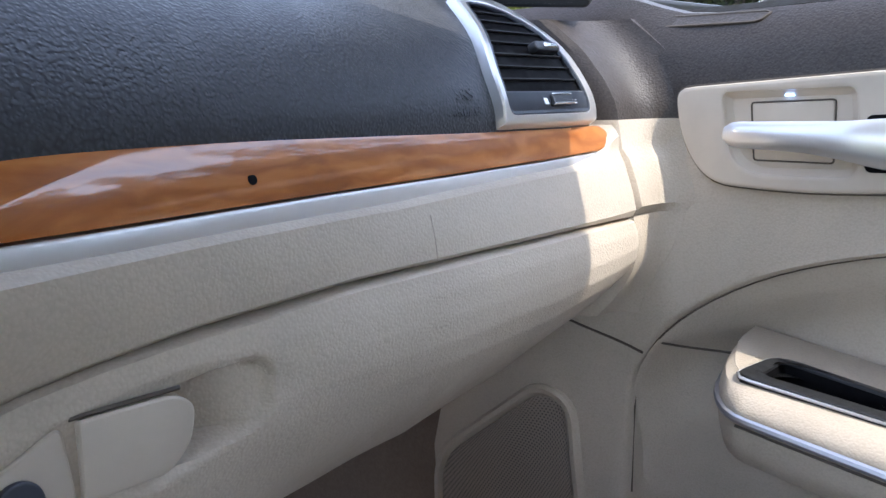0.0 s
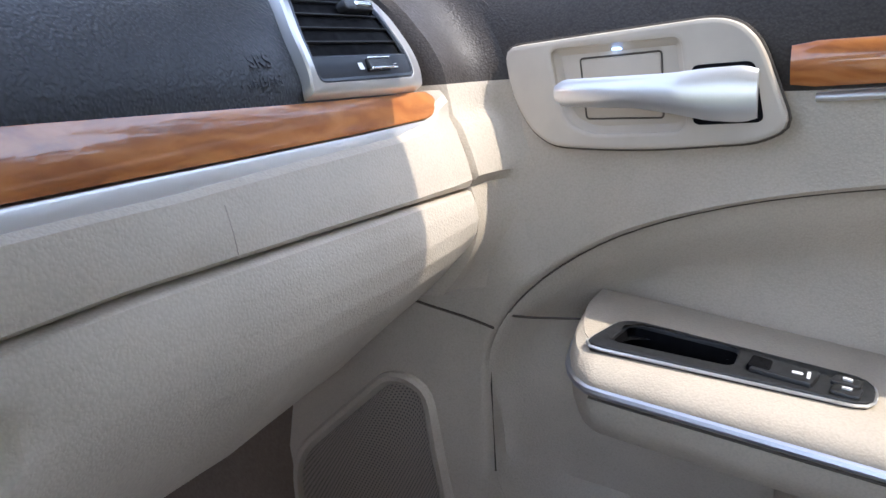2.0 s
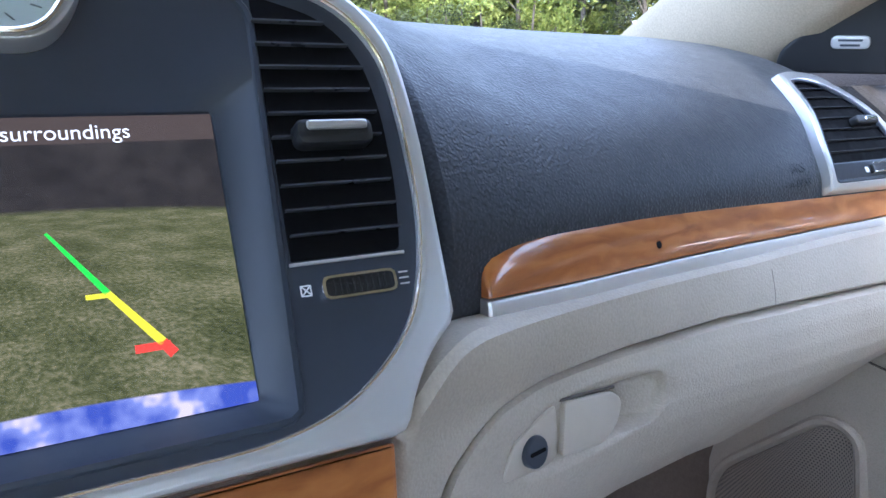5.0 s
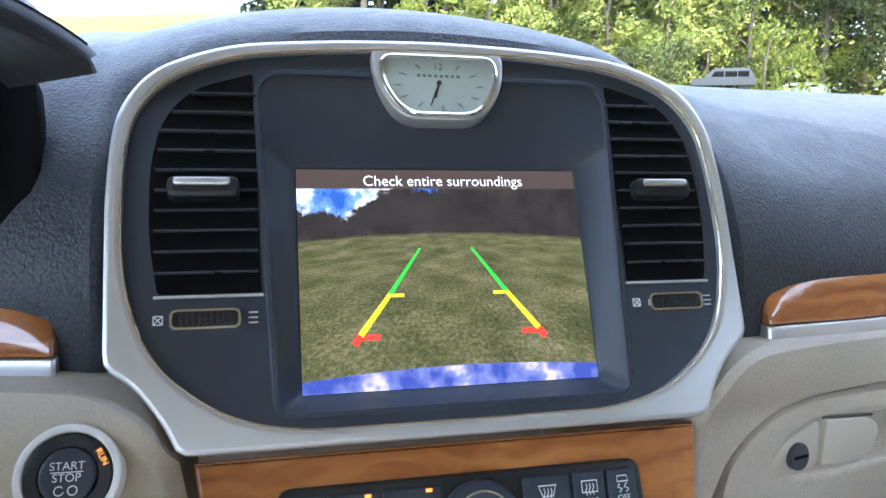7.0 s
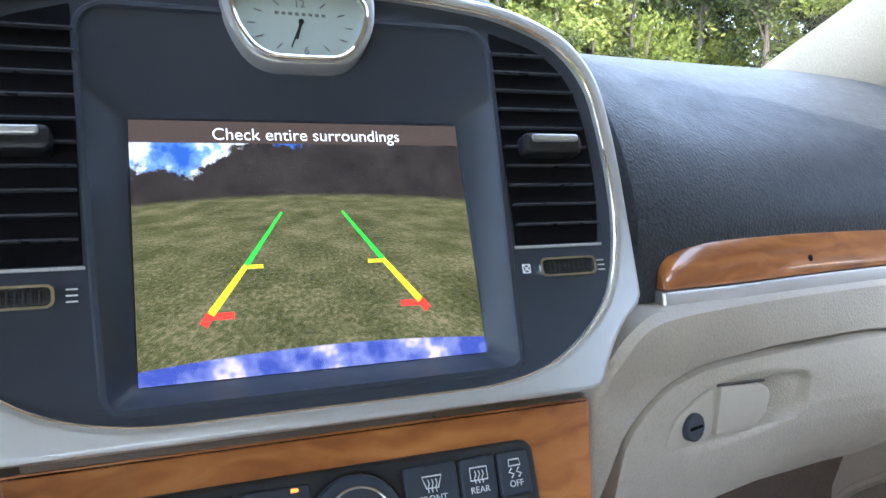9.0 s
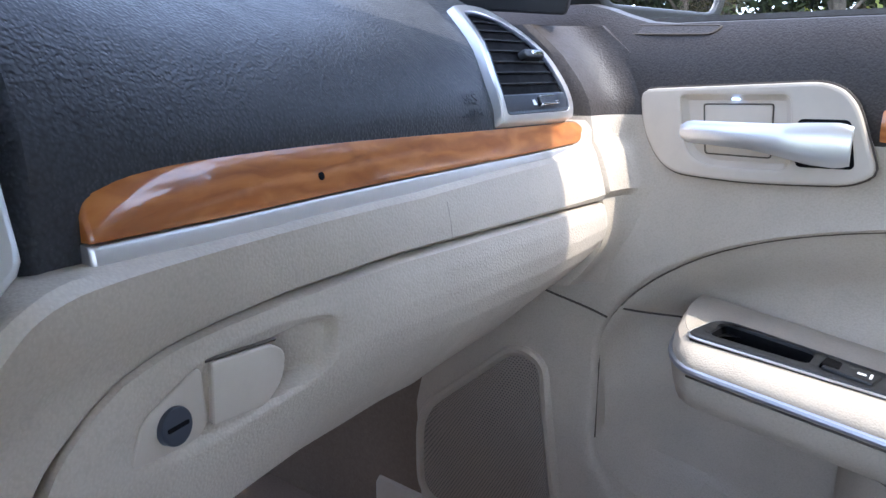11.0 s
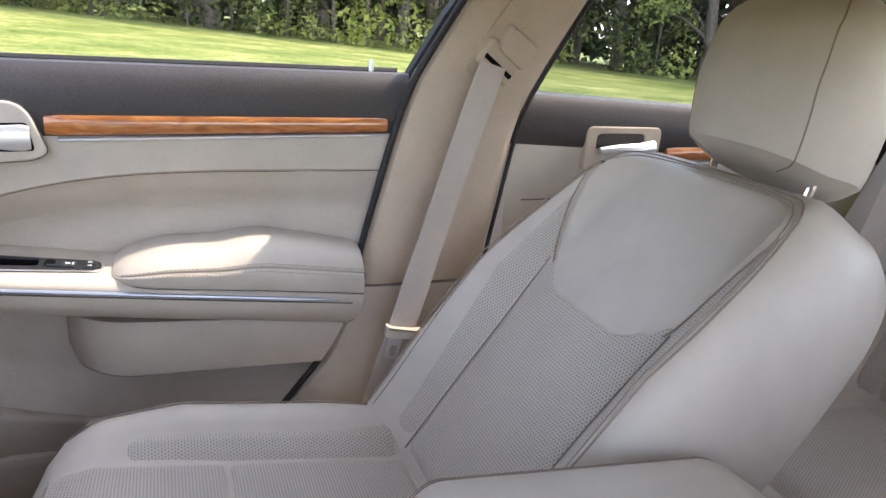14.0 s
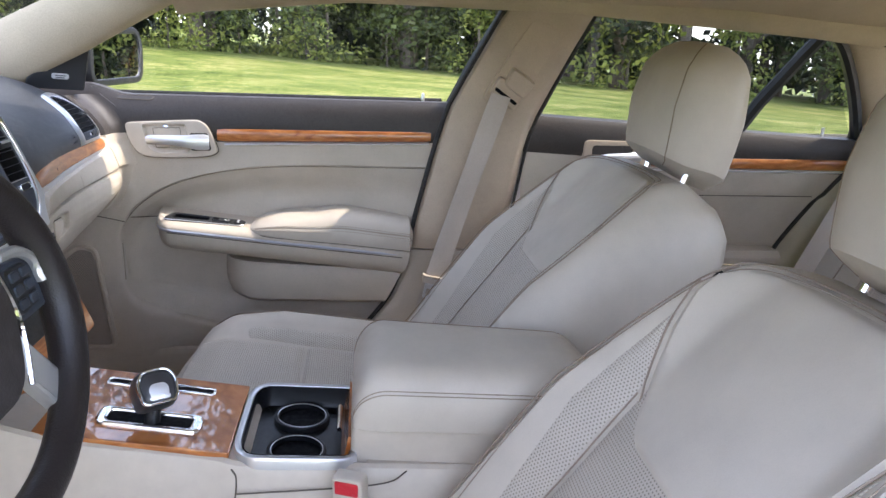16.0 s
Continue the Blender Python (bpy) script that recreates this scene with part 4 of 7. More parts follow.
for w_, v in ((0.022, 0.0245), (0.018, 0.0195)):
    part("badge_mark", plate(rrect(-0.046, v, w_, 0.0022, 0.0005), sail, 0.008, 0.0094, 0.0002), soft_black, sp)
LM = axes((door_x(0.05) + 0.0105, 0.050, 1.0540), (-0.05, -1, -0.02), (0.72, -0.04, 0.69))
slot = resample(rounded([(-0.066, -0.006), (0.064, -0.007), (0.072, 0.005), (-0.070, 0.007)], [0.006, 0.006, 0.005, 0.005], 5), 60, (-0.07, 0))
part("ledge_slot", plate(slot, LM, -0.006, 0.0010, 0.0008), brown_pad, door, "shallow brown demister slot")
part("ledge_slot_edge", tube([LM @ Vector((p.x, p.y, 0.0008)) for p in slot], 0.0011, 5, True, up=(0, 0, 1)), seam_dark, door)

# ---- outside mirror ----
mir = thing("wing_mirror", (0.95, 0.12, 1.02), "black-framed wing mirror outside the passenger window", "mirror")
mm = axes((1.000, 0.125, 1.142), (0.985, -0.17, 0), (0, 0.03, 1))
ol = resample(rounded([(-0.135, -0.062), (0.125, -0.062), (0.140, 0.03), (0.120, 0.066), (-0.120, 0.060)], [0.03, 0.035, 0.03, 0.03, 0.03], 6), 64, (-0.095, 0))
part("housing", loft([[mm @ Vector((p.x * s, p.y * s, w)) for p in ol] for s, w in ((1.0, 0.008), (1.06, 0.0), (1.08, -0.03), (1.0, -0.075), (0.7, -0.105), (0.3, -0.115))], close_u=True, cap=True), black, mir, "black housing")
part("rim", ring_plate(shrink(ol, -0.010), shrink(ol, 0.008), mm, 0.0, 0.014, 0.004), black, mir)
part("mirror_glass", plate(shrink(ol, 0.003), mm, 0.0, 0.0095, 0.0005), mirror_glass, mir, "mirror reflecting the meadow's edge")
part("stalk", tube([(0.86, 0.14, 1.06), (0.90, 0.145, 1.065), (0.95, 0.15, 1.09)], 0.022, 8), black, mir)


# ---- dashboard ----
dash = thing("dashboard", (0.0, 0.2, 0.72), "two-tone dashboard with dark grained top, wood strip and beige lower half", "dashboard")


def face_y(x):
    """The dashboard's face, forwards of the seats."""
    return 0.073 - 0.24 * (0.72 - max(0.14, min(abs(x), 0.80))) ** 2


def hump(x):
    f = max(0.0, min(1.0, (0.30 - x) / 0.16 if x > 0 else (0.44 + x) / 0.22))
    return f * f * (3 - 2 * f)


PAD = [(0.003, 0.968), (0.004, 0.985), (0.014, 1.005), (0.036, 1.031), (0.073, 1.056), (0.115, 1.079), (0.165, 1.098), (0.24, 1.115), (0.34, 1.131), (0.47, 1.144)]
WOOD_TOP = [tuple(p) for p in spline([(0.2090, 0.954), (0.2100, 0.9605), (0.2135, 0.9657), (0.2205, 0.9700), (0.236, 0.9740), (0.27, 0.9765), (0.35, 0.9760), (0.44, 0.9735), (0.57, 0.9697), (0.705, 0.9668), (0.717, 0.9655), (0.722, 0.9635)], 6)]
WOOD_LOW = [(0.206, 0.9472), (0.35, 0.9455), (0.50, 0.944), (0.62, 0.9445), (0.70, 0.9465), (0.717, 0.9482), (0.722, 0.9500)]


def pad_rows(x0, x1, n):
    rows = []
    for x in sorted(set(span(x0, x1, n) + span(-0.30, -0.14, 41) + span(0.14, 0.30, 41))):
        h, fy = hump(x), face_y(x)
        end = max(0.0, (abs(x) - 0.66) / 0.11)
        r = []
        for dy, z in spline(PAD, 3):
            y = fy + dy
            if h > 0:
                y += 0.012 * h * max(0.0, 1 - dy / 0.12)
                z = z + h * (0.054 - 0.7 * min(abs(x), 0.2) ** 2) * min(1.0, max(0.0, (z - 0.98) / 0.08))
                back = (z - 0.925) * 0.42 + 0.022
                k = max(0.0, min(1.0, (0.193 - abs(x)) / 0.016))
                y += max(0.0, back - y) * k * k * (3 - 2 * k)
            r.append((x, y + 0.05 * end ** 2 * (dy < 0.2), z - 0.02 * end ** 2))
        low = 0.90 if abs(x) < 0.215 else interp(WOOD_LOW, abs(x)) + 0.004
        r.insert(0, (x, fy + 0.006 + 0.012 * h + 0.04 * max(0.0, min(1.0, (0.186 - abs(x)) / 0.012)), low))
        r += [(x, 0.58, 1.135), (x, 0.58, 0.93), (x, fy + 0.12, low)]
        rows.append(r)
    return rows


part("top_pad", loft(pad_rows(-0.765, 0.765, 110), close_u=True, cap=True), dark_pad, dash, "dark grained soft dashboard top")


def face_strip(x0, x1, zlow, ztop, out, n=50, thick=0.02, sgn=1, belly=0.002, lean=0.0):
    rows = []
    for x in [x0, x0 + 0.0006, x0 + 0.002, x0 + 0.004, x0 + 0.007] + span(x0 + 0.011, x1, n):
        a, b, y = zlow(x), ztop(x), face_y(x) + 0.002 * max(0.0, 1 - (x - x0) / 0.002) ** 2 + 0.012 * hump(sgn * x)
        m, h = (a + b) / 2, (b - a) / 2
        rows.append([(sgn * x, y - out + dy, m + h * k) for k, dy in [(1, thick), (1, lean + 0.004)] + [(k, lean * (k + 1) / 2 - belly * (1 - k * k) + 0.0010 * abs(k) ** 16) for k in span(0.97, -0.97, 19)] + [(-1, 0.004), (-1, thick)]])
    return loft(rows, close_u=True, cap=True)


for sgn in (1, -1):
    xe = 0.722 if sgn > 0 else 0.60
    part("wood_strip", face_strip(0.2100, xe, lambda x: interp(WOOD_LOW, x), lambda x: interp(WOOD_TOP, x), 0.0046, 70, sgn=sgn, belly=0.0012, lean=0.0085), burl_wood, dash, "glossy burl wood strip with a dark sensor dot")
    part("silver_line", face_strip(0.2095, xe - 0.006, lambda x: interp([(0.196, 0.9370), (0.45, 0.9320), (0.66, 0.9365), (0.722, 0.946)], x), lambda x: interp(WOOD_LOW, x) - 0.0008, 0.0052, 50, sgn=sgn, belly=0.0004, lean=0.0016), silver, dash, "satin silver line")
sx = 0.355
part("sensor_dot", plate(disc_outline(0, 0, 0.0027, 20), axes((sx, face_y(sx) - 0.0022, 0.957), (1, 0.17, 0), (0, 0.40, 0.92)), -0.002, 0.0006, 0.0003), deep_black, dash, "small dark round sensor")

# beige upper glove panel: from the silver line down to the parting line
GAP = [(0.150, 0.770), (0.158, 0.790), (0.166, 0.830), (0.174, 0.858), (0.181, 0.868), (0.197, 0.880), (0.214, 0.888), (0.24, 0.893), (0.273, 0.896), (0.315, 0.898), (0.41, 0.898), (0.50, 0.8945), (0.57, 0.8925), (0.73, 0.889)]


def beige_face(x, z):
    """Depth of the beige lower half at a height."""
    off = interp([(0.755, 0.046), (0.768, 0.030), (0.785, 0.012), (0.805, -0.006), (0.825, -0.021), (0.842, -0.029), (0.858, -0.0315), (0.875, -0.030), (0.889, -0.026), (0.91, -0.021), (0.935, -0.012), (0.945, -0.006)], z)
    near = max(0.0, 1 - (x - 0.146) / 0.10)
    low = max(0.0, min(1.0, (0.935 - z) / 0.04))
    off *= 1 - low * (1 - interp([(0.15, 0.10), (0.25, 0.15), (0.35, 0.55), (0.45, 0.80), (0.60, 1.0)], x))
    return face_y(x) + off - 0.006 * near * near + 0.010 * max(0.0, 1 - (x - 0.1425) / 0.010) ** 2


def draw_in(x, z):
    """How far the edge beside the centre stack runs inwards below the surround."""
    return 0.0145 * max(0.0, min(1.0, (0.898 - z) / 0.066)) * max(0.0, 1 - (x - 0.1425) / 0.06)


rows = []
for t in span(0, 1, 80):
    r = []
    for k in span(0, 1, 14):
        xg = 0.1425 + (0.742 - 0.1425) * t ** 1.35
        zt = 0.895 + 0.0435 * math.sqrt(max(0.0, 1 - ((0.198 - xg) / 0.0557) ** 2)) if xg < 0.198 else interp([(0.198, 0.9385), (0.45, 0.9340), (0.66, 0.9380), (0.705, 0.9480), (0.722, 0.960), (0.742, 0.966)], xg)
        zg = interp(GAP, xg) + 0.0015 * max(0.1, min(1.0, (xg - 0.24) / 0.08))
        z = zt + (zg - zt) * k
        edge = 0.004 if k in (0.0, 1.0) else 0.0
        rnd = 0.010 * max(0.0, (xg - 0.728) / 0.014) ** 2
        r.append((xg - draw_in(xg, z), beige_face(xg, z) + edge + rnd, z))
    r = [(r[0][0], r[0][1] + 0.06, r[0][2])] + r + [(r[-1][0], r[-1][1] + 0.04, r[-1][2])]
    rows.append(r)
part("upper_panel", loft(rows, close_u=True, cap=True), vinyl, dash, "beige grained panel above the glovebox")
# glovebox lid
BOT = [(0.150, 0.80), (0.20, 0.796), (0.29, 0.786), (0.40, 0.772), (0.50, 0.762), (0.61, 0.764), (0.70, 0.782), (0.735, 0.80)]
rows = []
for xg in sorted(set(span(0.150, 0.735, 120) + span(0.255, 0.360, 64))):
    zg, zb = interp(GAP, xg) - 0.0015 * max(0.1, min(1.0, (xg - 0.24) / 0.08)), interp(BOT, xg)
    zb = min(zb, zg - 0.004)
    r = []
    for k in span(0, 1, 72):
        z = zg + (zb - zg) * k
        zz = 0.889 + (0.757 - 0.889) * k
        rnd = 0.010 * max(0.0, (xg - 0.722) / 0.013) ** 2 + (0.003 if k == 0 else 0)
        y = beige_face(xg, zz) + rnd
        y += 0.003 * ease(2.2 * (1 - ((xg - 0.284) / 0.082) ** 2 - ((z - 0.8605 - 0.06 * (xg - 0.284)) / 0.025) ** 2))
        qx, qz = abs(xg - 0.3165) - 0.0355 + 0.014, abs(z - 0.8615 - 0.05 * (xg - 0.3165)) - 0.0185 + 0.014
        inside = 0.014 - math.hypot(max(qx, 0.0), max(qz, 0.0)) - min(max(qx, qz), 0.0)
        y += ease(inside / 0.005) * (0.020 - 0.014 * ease((xg - 0.300) / 0.052))
        r.append((xg, y, z))
    r = [(xg, r[0][1] + 0.05, zg)] + r + [(xg, r[-1][1] + 0.10, zb + 0.012), (xg, r[-1][1] + 0.3, zb + 0.03)]
    rows.append(r)
glove = part("glovebox_lid", loft(rows, close_u=True, cap=True), vinyl, dash, "beige grained glovebox lid with scuffs")


def on_lid(x, z):
    k = (interp(GAP, x) - z) / (interp(GAP, x) - interp(BOT, x))
    return Vector((x, beige_face(x, 0.889 - 0.132 * k), z))


def lid_patch(outline, lift, sink=0.01):
    o = [Vector(p) for p in outline]
    rows = [[on_lid(p.x, p.y) + Vector((0, -w, 0)) for p in q] for q, w in ((o, -sink), (o, lift - 0.001), (shrink(o, 0.0006), lift - 0.0002), (shrink(o, 0.0012), lift))]
    return loft(rows, close_u=True, cap=True)


part("latch_plate", lid_patch(rounded([(0.213, 0.846), (0.222, 0.866), (0.256, 0.880), (0.259, 0.848), (0.25, 0.842)], 0.005), -0.0005), smooth_beige, glove)
part("latch_handle", lid_patch(rounded([(0.261, 0.846), (0.2615, 0.8795), (0.300, 0.877), (0.309, 0.870), (0.306, 0.852), (0.296, 0.843)], [0.002, 0.002, 0.008, 0.008, 0.008, 0.004]), 0.0012), smooth_beige, glove, "smooth beige pull handle")
part("latch_gap", tube([on_lid(x, interp([(0.259, 0.881), (0.302, 0.8785)], x)) + Vector((0, 0.001, 0)) for x in span(0.259, 0.303, 6)], 0.0011, 5), seam_dark, glove)
lk = on_lid(0.2375, 0.8575)
lm = axes(lk + Vector((0, -0.0005, 0)), (1, 0.25, 0), (0, 0.12, 1))
lock = part("lock_cylinder", plate(disc_outline(0, 0, 0.0092, 28), lm, -0.004, 0.003, 0.001), soft_black, glove, "round black lock")
part("key_slot", plate(rrect(0, 0, 0.013, 0.0022, 0.001), lm, 0.002, 0.0036, 0.0003), deep_black, lock)
# dark mark and scratches on the panel
part("scuff", tube([Vector((0.475, beige_face(0.475, z) - 0.0002, z)) for z in span(0.899, 0.925, 5)], 0.0004, 4), plain("grey_scuff", (0.50, 0.44, 0.37), 0.8), dash)

# end cap of the dashboard beside the door
rows = []
for z in span(0.790, 1.060, 34):
    x0 = 0.744
    y0 = beige_face(0.74, z) if z < 0.945 else face_y(0.72) + interp([(0.945, -0.004), (0.985, 0.004), (1.005, 0.016), (1.031, 0.038), (1.06, 0.075)], z)
    step = 0.010 if z < 0.889 else 0.0
    yq = y0 - 0.045
    xd = (door_x(yq) - 0.004 if z > 0.957 else card_x(yq, z)) + 0.002
    p0, p1, p2 = Vector((x0 + 0.014, y0 + 0.003 + step)), Vector((xd - 0.002, y0 + 0.002 + step)), Vector((xd, yq))
    curve = [p0 * (1 - f) ** 2 + p1 * 2 * f * (1 - f) + p2 * f * f for f in span(0, 1, 9)]
    rows.append([(x0 - 0.003, y0 + 0.035, z), (x0 - 0.001, y0 + 0.012 + step, z), (x0 + 0.004, y0 + 0.004 + step, z)] + [(p.x, p.y, z) for p in curve] + [(xd + 0.02, yq - 0.002, z)])
k = next(i for i, r in enumerate(rows) if r[0][2] > 0.962)
part("end_cap", loft(rows[:k + 1]), vinyl, dash, "beige end cap of the dashboard")
part("end_cap_top", loft(rows[k:]), brown_pad, dash, "brown upper end cap of the dashboard")

# side vent at the passenger's end
PAD_FACE = [(b, a) for a, b in spline(PAD, 3)][:22]


def pf(x, z):
    """Point on the soft top's face."""
    end = max(0.0, (x - 0.66) / 0.11)
    return Vector((x, face_y(x) + interp(PAD_FACE, z + 0.02 * end ** 2) + 0.05 * end ** 2, z))


def vent_skin(outer, inner_, w0, w1, mat, name, label=""):
    o, i = [Vector(p) for p in outer], [Vector(p) for p in inner_]
    lift = Vector((0, -0.88, 0.47))
    rows = [[pf(p.x, p.y) + lift * w for p in q] for q, w in ((o, w0), (o, w1 - 0.0015), (shrink(o, 0.0012), w1), (shrink(i, -0.0012), w1), (i, w1 - 0.0015), (i, w0))]
    return part(name, loft(rows, close_u=True, close_v=True), mat, vent, label)


vent = thing("side_vent", (0.64, 0.09, 0.97), "black slatted air vent with silver surround in the dashboard", "air vent")
vo = polar(rounded([(0.570, 0.9690), (0.567, 1.000), (0.580, 1.026), (0.600, 1.048), (0.619, 1.0665), (0.650, 1.0705), (0.680, 1.066), (0.701, 1.048), (0.711, 1.018), (0.719, 0.9665)], [0.001, 0.03, 0.03, 0.02, 0.004, 0.02, 0.02, 0.02, 0.03, 0.002], 5), 150, (0.635, 1.012))
vi = polar(rounded([(0.5765, 0.9755), (0.574, 1.000), (0.586, 1.023), (0.605, 1.044), (0.623, 1.0605), (0.645, 1.0620), (0.664, 1.056), (0.681, 1.037), (0.685, 1.010), (0.694, 0.9745)], [0.008, 0.03, 0.03, 0.02, 0.005, 0.012, 0.02, 0.02, 0.03, 0.008], 5), 150, (0.635, 1.012))
vent_skin(vo, vi, -0.006, 0.0095, silver, "surround", "satin silver surround")
lift = Vector((0, -0.88, 0.47))


def vent_left(z):
    return interp([(0.9755, 0.5775), (1.0, 0.576), (1.023, 0.588), (1.044, 0.607), (1.060, 0.624)], z)


def vent_right(z):
    return interp([(0.9755, 0.692), (1.010, 0.683), (1.037, 0.679), (1.056, 0.662), (1.060, 0.645)], z)


part("bezel", loft([[pf(x, z) + lift * w for x in span(vent_left(z) - 0.002, vent_right(z) + 0.002, 14)] for z, w in ((0.9745, 0.0065), (0.9780, 0.0078), (0.9850, 0.0080), (0.9905, 0.0080), (0.9918, 0.0070), (0.9918, 0.0040))]), soft_black, vent, "black bezel under the slats")
part("bezel_rim", tube([pf(p.x, max(p.y, 0.9765)) + lift * 0.0070 for p in shrink(vi, 0.0008)], 0.0020, 6, True, up=(0, -0.88, 0.47)), soft_black, vent)
# sheet just behind the slats; the duct's darkness is in its colour
part("duct_shade", loft([[pf(x, z) + lift * 0.0046 for x in span(vent_left(z) - 0.001, vent_right(z) + 0.001, 12)] for z in span(0.9915, 1.0605, 16)]), deep_black, vent)
for z in (1.0005, 1.0095, 1.0185, 1.0275, 1.0365, 1.0450, 1.0530):
    part("slat", loft([[pf(x, z) + lift * w + Vector((0, 0, dz)) for w, dz in ((0.0072, 0.0004), (0.0074, 0.0), (0.0072, -0.0005), (0.0044, -0.0010), (0.0044, 0.0))] for x in span(vent_left(z), vent_right(z), 9)], close_u=True, cap=True), black, vent)
km = axes(pf(0.655, 1.0230) + lift * 0.010, (1, 0.05, 0), (0, 0.47, 0.88))
knob = part("tab", plate(rrect(0, 0, 0.034, 0.0085, 0.004), km, -0.004, 0.004, 0.002), black, vent)
part("tab_trim", plate(rrect(0.004, 0.0, 0.020, 0.004, 0.0018), km, 0.003, 0.0052, 0.001), chrome, knob)
wm = axes(pf(0.645, 0.9845) + lift * 0.0078, (1, 0.05, 0), (0, 0.47, 0.88))
wheel = part("thumbwheel", plate(rrect(0, 0, 0.028, 0.0085, 0.002), wm, -0.003, 0.003, 0.0015), black, vent)
for v in (-0.0038, 0.0038):
    part("wheel_trim", plate(rrect(0, v, 0.027, 0.0013, 0.0005), wm, 0.001, 0.0036, 0.0004), chrome, wheel)
part("wheel_mark", plate(rrect(-0.0205, 0, 0.005, 0.006, 0.0004), wm, 0.0, 0.0004, 0.0001), white_mark, vent)
for v in (-0.0025, 0, 0.0025):
    part("wheel_mark", plate(rrect(0.0205, v, 0.005, 0.0008, 0.0003), wm, 0.0, 0.0004, 0.0001), white_mark, vent)
# raised safety lettering pressed into the top pad
pm = axes(pf(0.538, 0.993) + lift * 0.0004, (1, 0.06, 0), (0, 0.5, 0.86))
writing("SRS", 0.013, pm, "safety_lettering", dark_pad, dash, 0.0003)
writing("AIRBAG", 0.010, axes(pf(0.535, 0.982) + lift * 0.0004, (1, 0.06, 0), (0, 0.3, 0.95)), "safety_lettering", dark_pad, dash, 0.0003)

# ---- centre stack ----
stack = thing("centre_stack", (0.0, 0.0, 0.74), "black centre stack with silver surround, two vents and a screen", "centre stack")
FS = axes((0, 0, 0.925), (1, 0, 0), (0, 0.387, 0.922))
W = 0.0125


def mirrored(half):
    return half + [(-x * 1.03, y) for x, y in half[::-1]]


s_out = resample(rounded(mirrored([(0.0, 0.2050), (0.058, 0.2035), (0.120, 0.1975), (0.159, 0.180), (0.175, 0.154), (0.1785, 0.112), (0.1765, 0.018), (0.1635, 0.0085), (0.1535, -0.004), (0.1465, -0.0165), (0.142, -0.027), (0.0, -0.027)]),
                         [0.001, 0.03, 0.03, 0.03, 0.03, 0.04, 0.003, 0.02, 0.02, 0.02, 0.003, 0.001, 0.001, 0.003, 0.02, 0.02, 0.02, 0.003, 0.04, 0.03, 0.03, 0.03, 0.03, 0.001], 5), 160, (0, -0.027))
s_in = resample(rounded(mirrored([(0.0, 0.1982), (0.058, 0.1967), (0.116, 0.1902), (0.1515, 0.174), (0.1675, 0.150), (0.1705, 0.110), (0.1695, 0.062), (0.156, 0.018), (0.120, -0.010), (0.085, -0.0185), (0.0, -0.0185)]),
                        0.03, 5), 160, (0, -0.0185))
ringed = part("surround", ring_plate(polar(s_out, 220, (0, 0.09)), polar(s_in, 220, (0, 0.09)), FS, -0.03, W + 0.006, 0.0025), silver, stack, "satin silver surround")
part("bright_edge", tube([FS @ Vector((p.x, p.y, W + 0.0042)) for p in shrink(s_in, -0.0004)], 0.0011, 6, True, up=(0, -0.92, 0.39)), plain("warm_bright_edge", (0.86, 0.76, 0.64), 0.2, 0.9), ringed)
rec = resample(rounded([(-0.0965, -0.0090), (0.0965, -0.0090), (0.1055, 0.172), (0.098, 0.181), (-0.098, 0.181), (-0.1055, 0.172)], [0.0015, 0.0015, 0.010, 0.008, 0.008, 0.010]), 160, (0, -0.0075))
part("face_plate", ring_plate(polar(shrink(s_in, -0.001), 240, (0, 0.085)), polar(rec, 240, (0, 0.085)), FS, -0.02, W, 0.0006), soft_black, stack, "matt black face plate")
scr = rounded([(-0.0855, 0.0), (0.0855, 0.0), (0.0855, 0.1285), (-0.0855, 0.1285)], 0.0015)
scr_r = polar(scr, 240, (0, 0.085))
rec = polar(rec, 240, (0, 0.085))
part("screen_funnel", loft([[FS @ Vector((p.x, p.y, w)) for p in q] for q, w in ((shrink(rec, -0.0045), W - 0.0005), (shrink(rec, -0.0030), W + 0.0012), (shrink(rec, -0.0008), W + 0.0013), (rec, W - 0.0005), ([a.lerp(b, 0.8) for a, b in zip(rec, scr_r)], 0.0015), (shrink(scr_r, -0.001), 0.0008), (shrink(scr_r, 0.0005), -0.002))], close_u=True), soft_black, stack, "sloping black recess round the screen")

# vents beside the screen
def inside_x(h):
    """Half width of the face plate at a height."""
    return interp([(-0.0185, 0.085), (-0.010, 0.120), (0.018, 0.156), (0.062, 0.1695), (0.110, 0.1705), (0.150, 0.1665), (0.175, 0.151), (0.1925, 0.116)], h)


